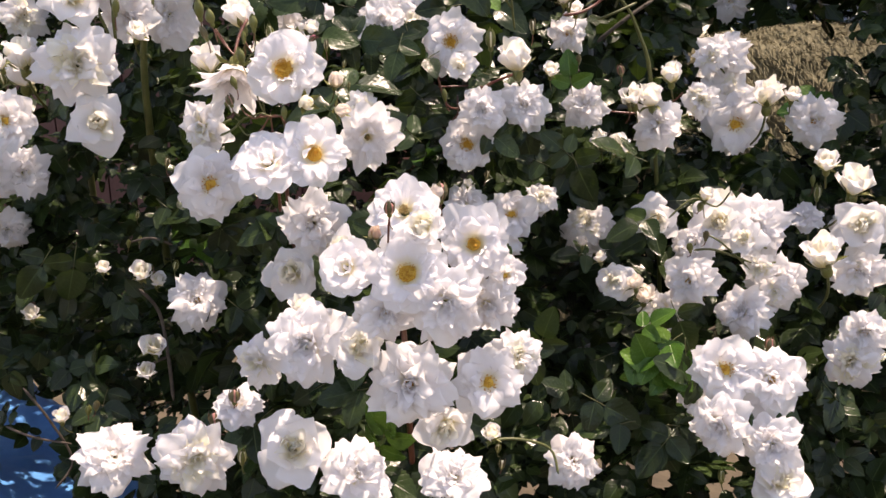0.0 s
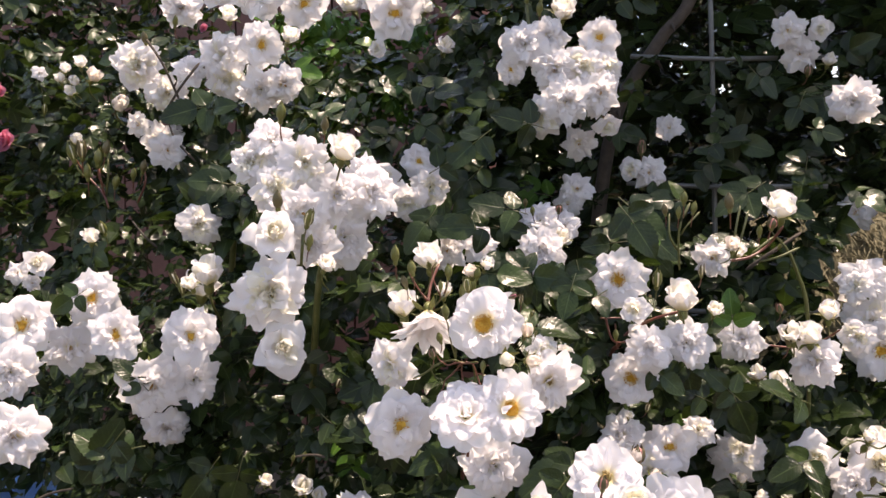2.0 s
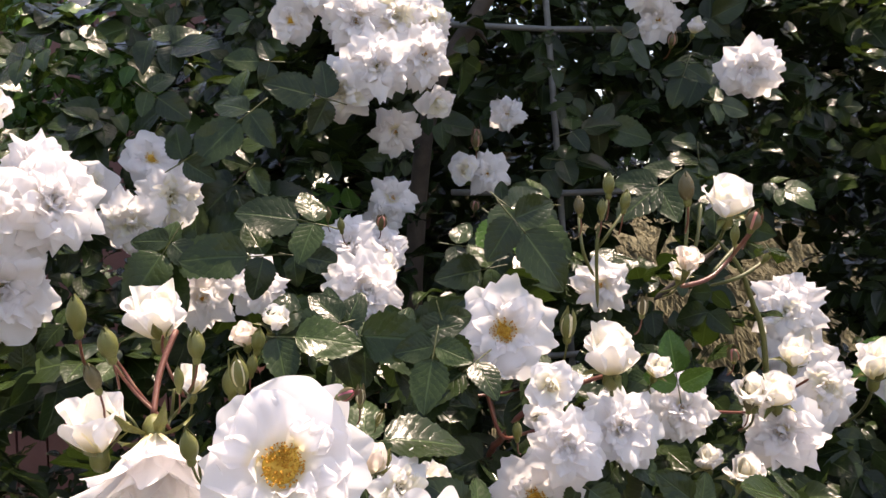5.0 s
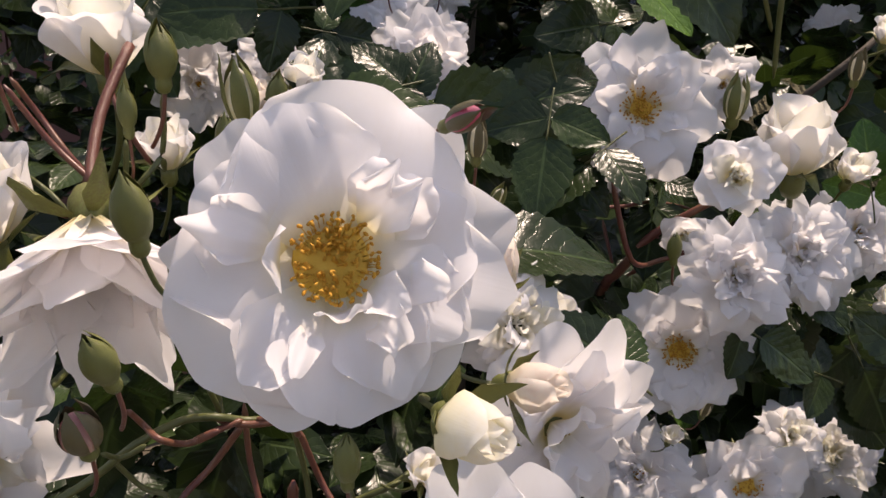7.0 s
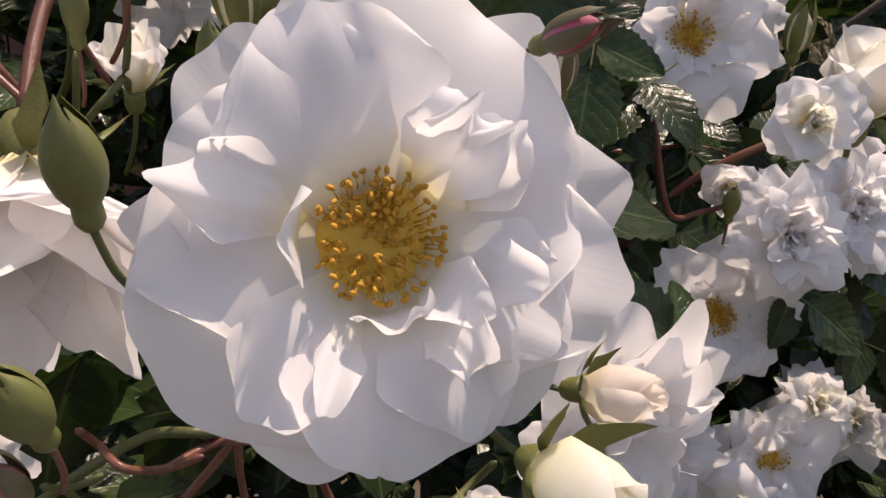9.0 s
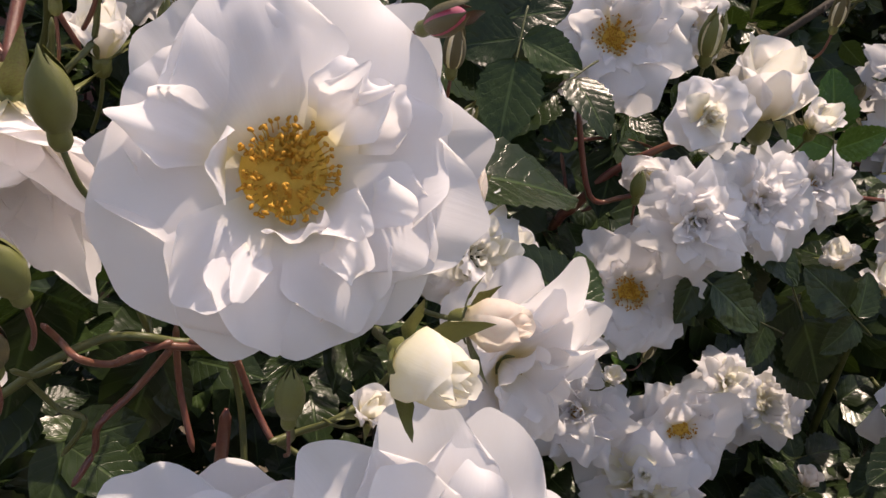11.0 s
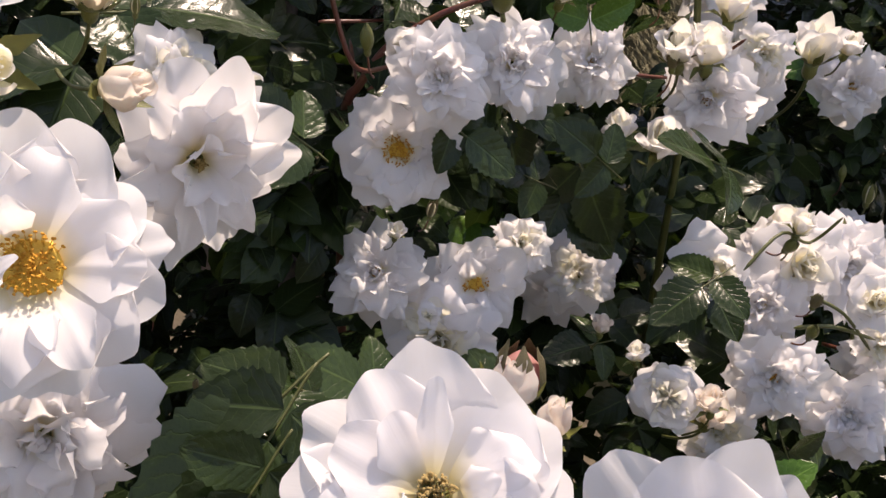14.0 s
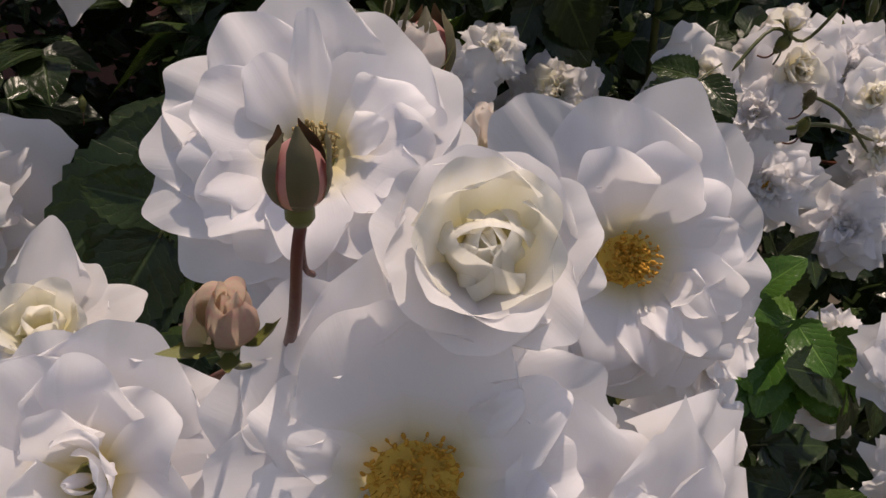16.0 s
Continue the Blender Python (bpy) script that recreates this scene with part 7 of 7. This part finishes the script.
PINKS = ((-1.161, 2.3, 2.267, 0.05), (-1.161, 2.3, 2.162, 0.056), (-1.0, 2.3, 2.207, 0.05), (-1.271, 2.3, 2.228, 0.045), (-1.05, 2.32, 2.17, 0.03), (-1.174, 1.75, 1.819, 0.055), (-1.16, 1.75, 1.721, 0.06), (-0.95, 2.3, 2.05, 0.03))


def hides_pink(p):
    """Whether a leaf at p would stand before a pink rose."""
    for x, y, z, s in PINKS:
        cx, cz = crossing((x, y, z), p[1])
        if p[1] < y and (cx - p[0]) ** 2 + (cz - p[2]) ** 2 < (s * 0.5 + 0.035) ** 2:
            return True
    return False


def crown(x):
    """The height of the bush at x."""
    s = min(1.0, max(0.0, (x + 0.34) / 0.16))
    return 1.86 + 0.42 * s * s * (3 - 2 * s)


rng = random.Random(21)
spots = []
while len(spots) < 4200:
    x, z = rng.uniform(-1.35, 1.35), rng.uniform(0.55, 2.75)
    if z > crown(x) + 0.12 * noise.noise(Vector((4 * x, 3, 2))) or (z > 1.93 and rng.random() < 0.8):
        continue
    y = front(x, z) + 0.045 + min(0.5, rng.expovariate(1 / 0.11))
    y = clear_of_blooms(x, y, z, 0.05)
    thin = -0.05 < x < 0.55 and z > 1.60 and y < 1.56 and rng.random() < 0.75
    if not thin and not in_gap((x, y, z), rng):
        spots.append((x, y, z, (-0.2, -0.5, 0.75)))
while len(spots) < 5200:
    x, z = rng.uniform(-1.0, 1.0), rng.uniform(0.55, 1.30)
    y = clear_of_blooms(x, front(x, z) + 0.05 + rng.uniform(0.0, 0.5), z, 0.05)
    if not in_gap((x, y, z), rng):
        spots.append((x, y, z, (-0.2, -0.5, 0.75)))
leaf_heap("rose_foliage", spots, LEAF, "dense dark green rose foliage behind the blooms", 4, 6, (0.055, 0.10))
spots = []
while len(spots) < 7000:
    x, y, z = rng.uniform(-0.3, 2.4), rng.uniform(1.66, 2.6), rng.uniform(0.7, 2.75)
    if z < crown(x) + 0.42 * (y - 1.6) * (x > -0.25) and not in_gap((x, y, z), rng):
        spots.append((x, y, z, (-0.2, -0.3, 0.8)))
# added canopy, mostly above the view, that shades the climber leaves below
while len(spots) < 9200:
    x, y, z = rng.uniform(-0.25, 1.9), rng.uniform(1.9, 2.8), rng.uniform(2.2, 3.2)
    spots.append((x, y, z, (-0.2, -0.3, 0.8)))
# added unseen overhang that keeps the sun off the trellis and old cane
while len(spots) < 9700:
    x, y, z = rng.uniform(-0.02, 0.66), rng.uniform(1.50, 1.95), rng.uniform(2.24, 2.62)
    spots.append((x, y, z, (-0.2, -0.3, 0.8)))
leaf_heap("climber_foliage", spots, LEAF, "dark climbing rose foliage on the trellis, with an unseen top added for shade", 8, 5, (0.085, 0.14))
spots = []
while len(spots) < 4200:
    x, y, z = rng.uniform(-2.6, -0.2), rng.uniform(1.5, 2.8), rng.uniform(0.4, 2.6)
    if z > 0.5 and z < 1.62 + 0.20 * (y - 1.5) + min(0.42, max(0.0, -0.42 - x)) * max(0.0, 1 - abs(y - 2.2) / 0.5) + 0.40 * min(1.0, max(0.0, (-0.95 - x) / 0.15)) + 0.15 * noise.noise(Vector((3 * x, 2 * y, 0))) and not in_gap((x, y, z), rng) and not hides_pink((x, y, z)):
        spots.append((x, y, z, (-0.2, -0.3, 0.8)))
while len(spots) < 5100:
    x, y, z = rng.uniform(-1.9, -0.98), rng.uniform(1.9, 2.6), rng.uniform(1.6, 2.62)
    if z < 2.45 + 0.2 * noise.noise(Vector((5 * x, 2 * y, 0))) and not hides_pink((x, y, z)):
        spots.append((x, y, z, (-0.2, -0.3, 0.8)))
leaf_heap("shrub_foliage", spots, LEAF, "green leaves of the rose shrubs behind", 12, 5, (0.06, 0.11))
spots = []
while len(spots) < 260:
    x, y, z = rng.uniform(-0.64, -0.31), rng.uniform(1.75, 2.1), rng.uniform(1.77, 2.02)
    spots.append((x, y, z, (-0.2, -0.3, 0.8)))
leaf_heap("young_foliage", spots, YOUNG, "fresh light green young leaves of a shrub", 15, 5, (0.05, 0.09))

spots = []
while len(spots) < 4800:
    x, y, z = rng.uniform(-0.2, 7.5), rng.uniform(5.9, 7.2), rng.uniform(0.4, 4.6)
    if z < 4.1 + 0.5 * noise.noise(Vector((0.8 * x, y, 0))):
        spots.append((x, y, z, (-0.2, -0.5, 0.7)))
leaf_heap("hedge_foliage", spots, LEAF, "tall dark green hedge in the background", 31, 3, (0.28, 0.5))

# single leaves on the face of the bush
for i in range(60):
    while True:
        x, z = rng.uniform(-0.75, 0.6), rng.uniform(1.05, 1.95)
        y = clear_of_blooms(x, front(x, z) + rng.uniform(0.0, 0.06), z, 0.045)
        if z < crown(x) and not in_gap((x, y, z), rng):
            break
    d = (rng.uniform(-1, 1), rng.uniform(-0.5, 0.1), rng.uniform(-0.8, 0.3))
    leaf((x, y, z), d, (rng.uniform(-0.5, 0.3), -0.6, rng.uniform(0.3, 0.9)), rng.uniform(0.085, 0.13), rng.random() < 0.15, False)


# ---- pink roses of the shrub behind ----
def pink_rose(x, y, z, size, yaw, pitch):
    if "pink" in MADE:
        ob = copy_thing(MADE["pink"], turned(x, y, z, size / MADE["pink"].scale.x, yaw, pitch, 40 * x))
    else:
        r = random.Random(77)
        ob = MADE["pink"] = new("pink_rose")
        ring(r, ob, PINK, 6, 0.46, 0.27, 40, 0, 0, cup=0.2, ruffle=0.03, res=7)
        ring(r, ob, PINK, 5, 0.38, 0.22, 58, 30, 0.5, cup=0.3, ruffle=0.03, res=7)
        ring(r, ob, PINK, 4, 0.28, 0.16, 72, 60, 0.9, cup=0.5, ruffle=0.03, res=7)
        calyx(r, ob, 0.26, -35)
        ob.matrix_basis = turned(x, y, z, size, yaw, pitch, 0)
    tagged(ob, "bright pink rose on a shrub behind the white roses", "rose", "pink roses")


for x, y, z, s in PINKS:
    pink_rose(x, y, z, s, 20 * x, 15)
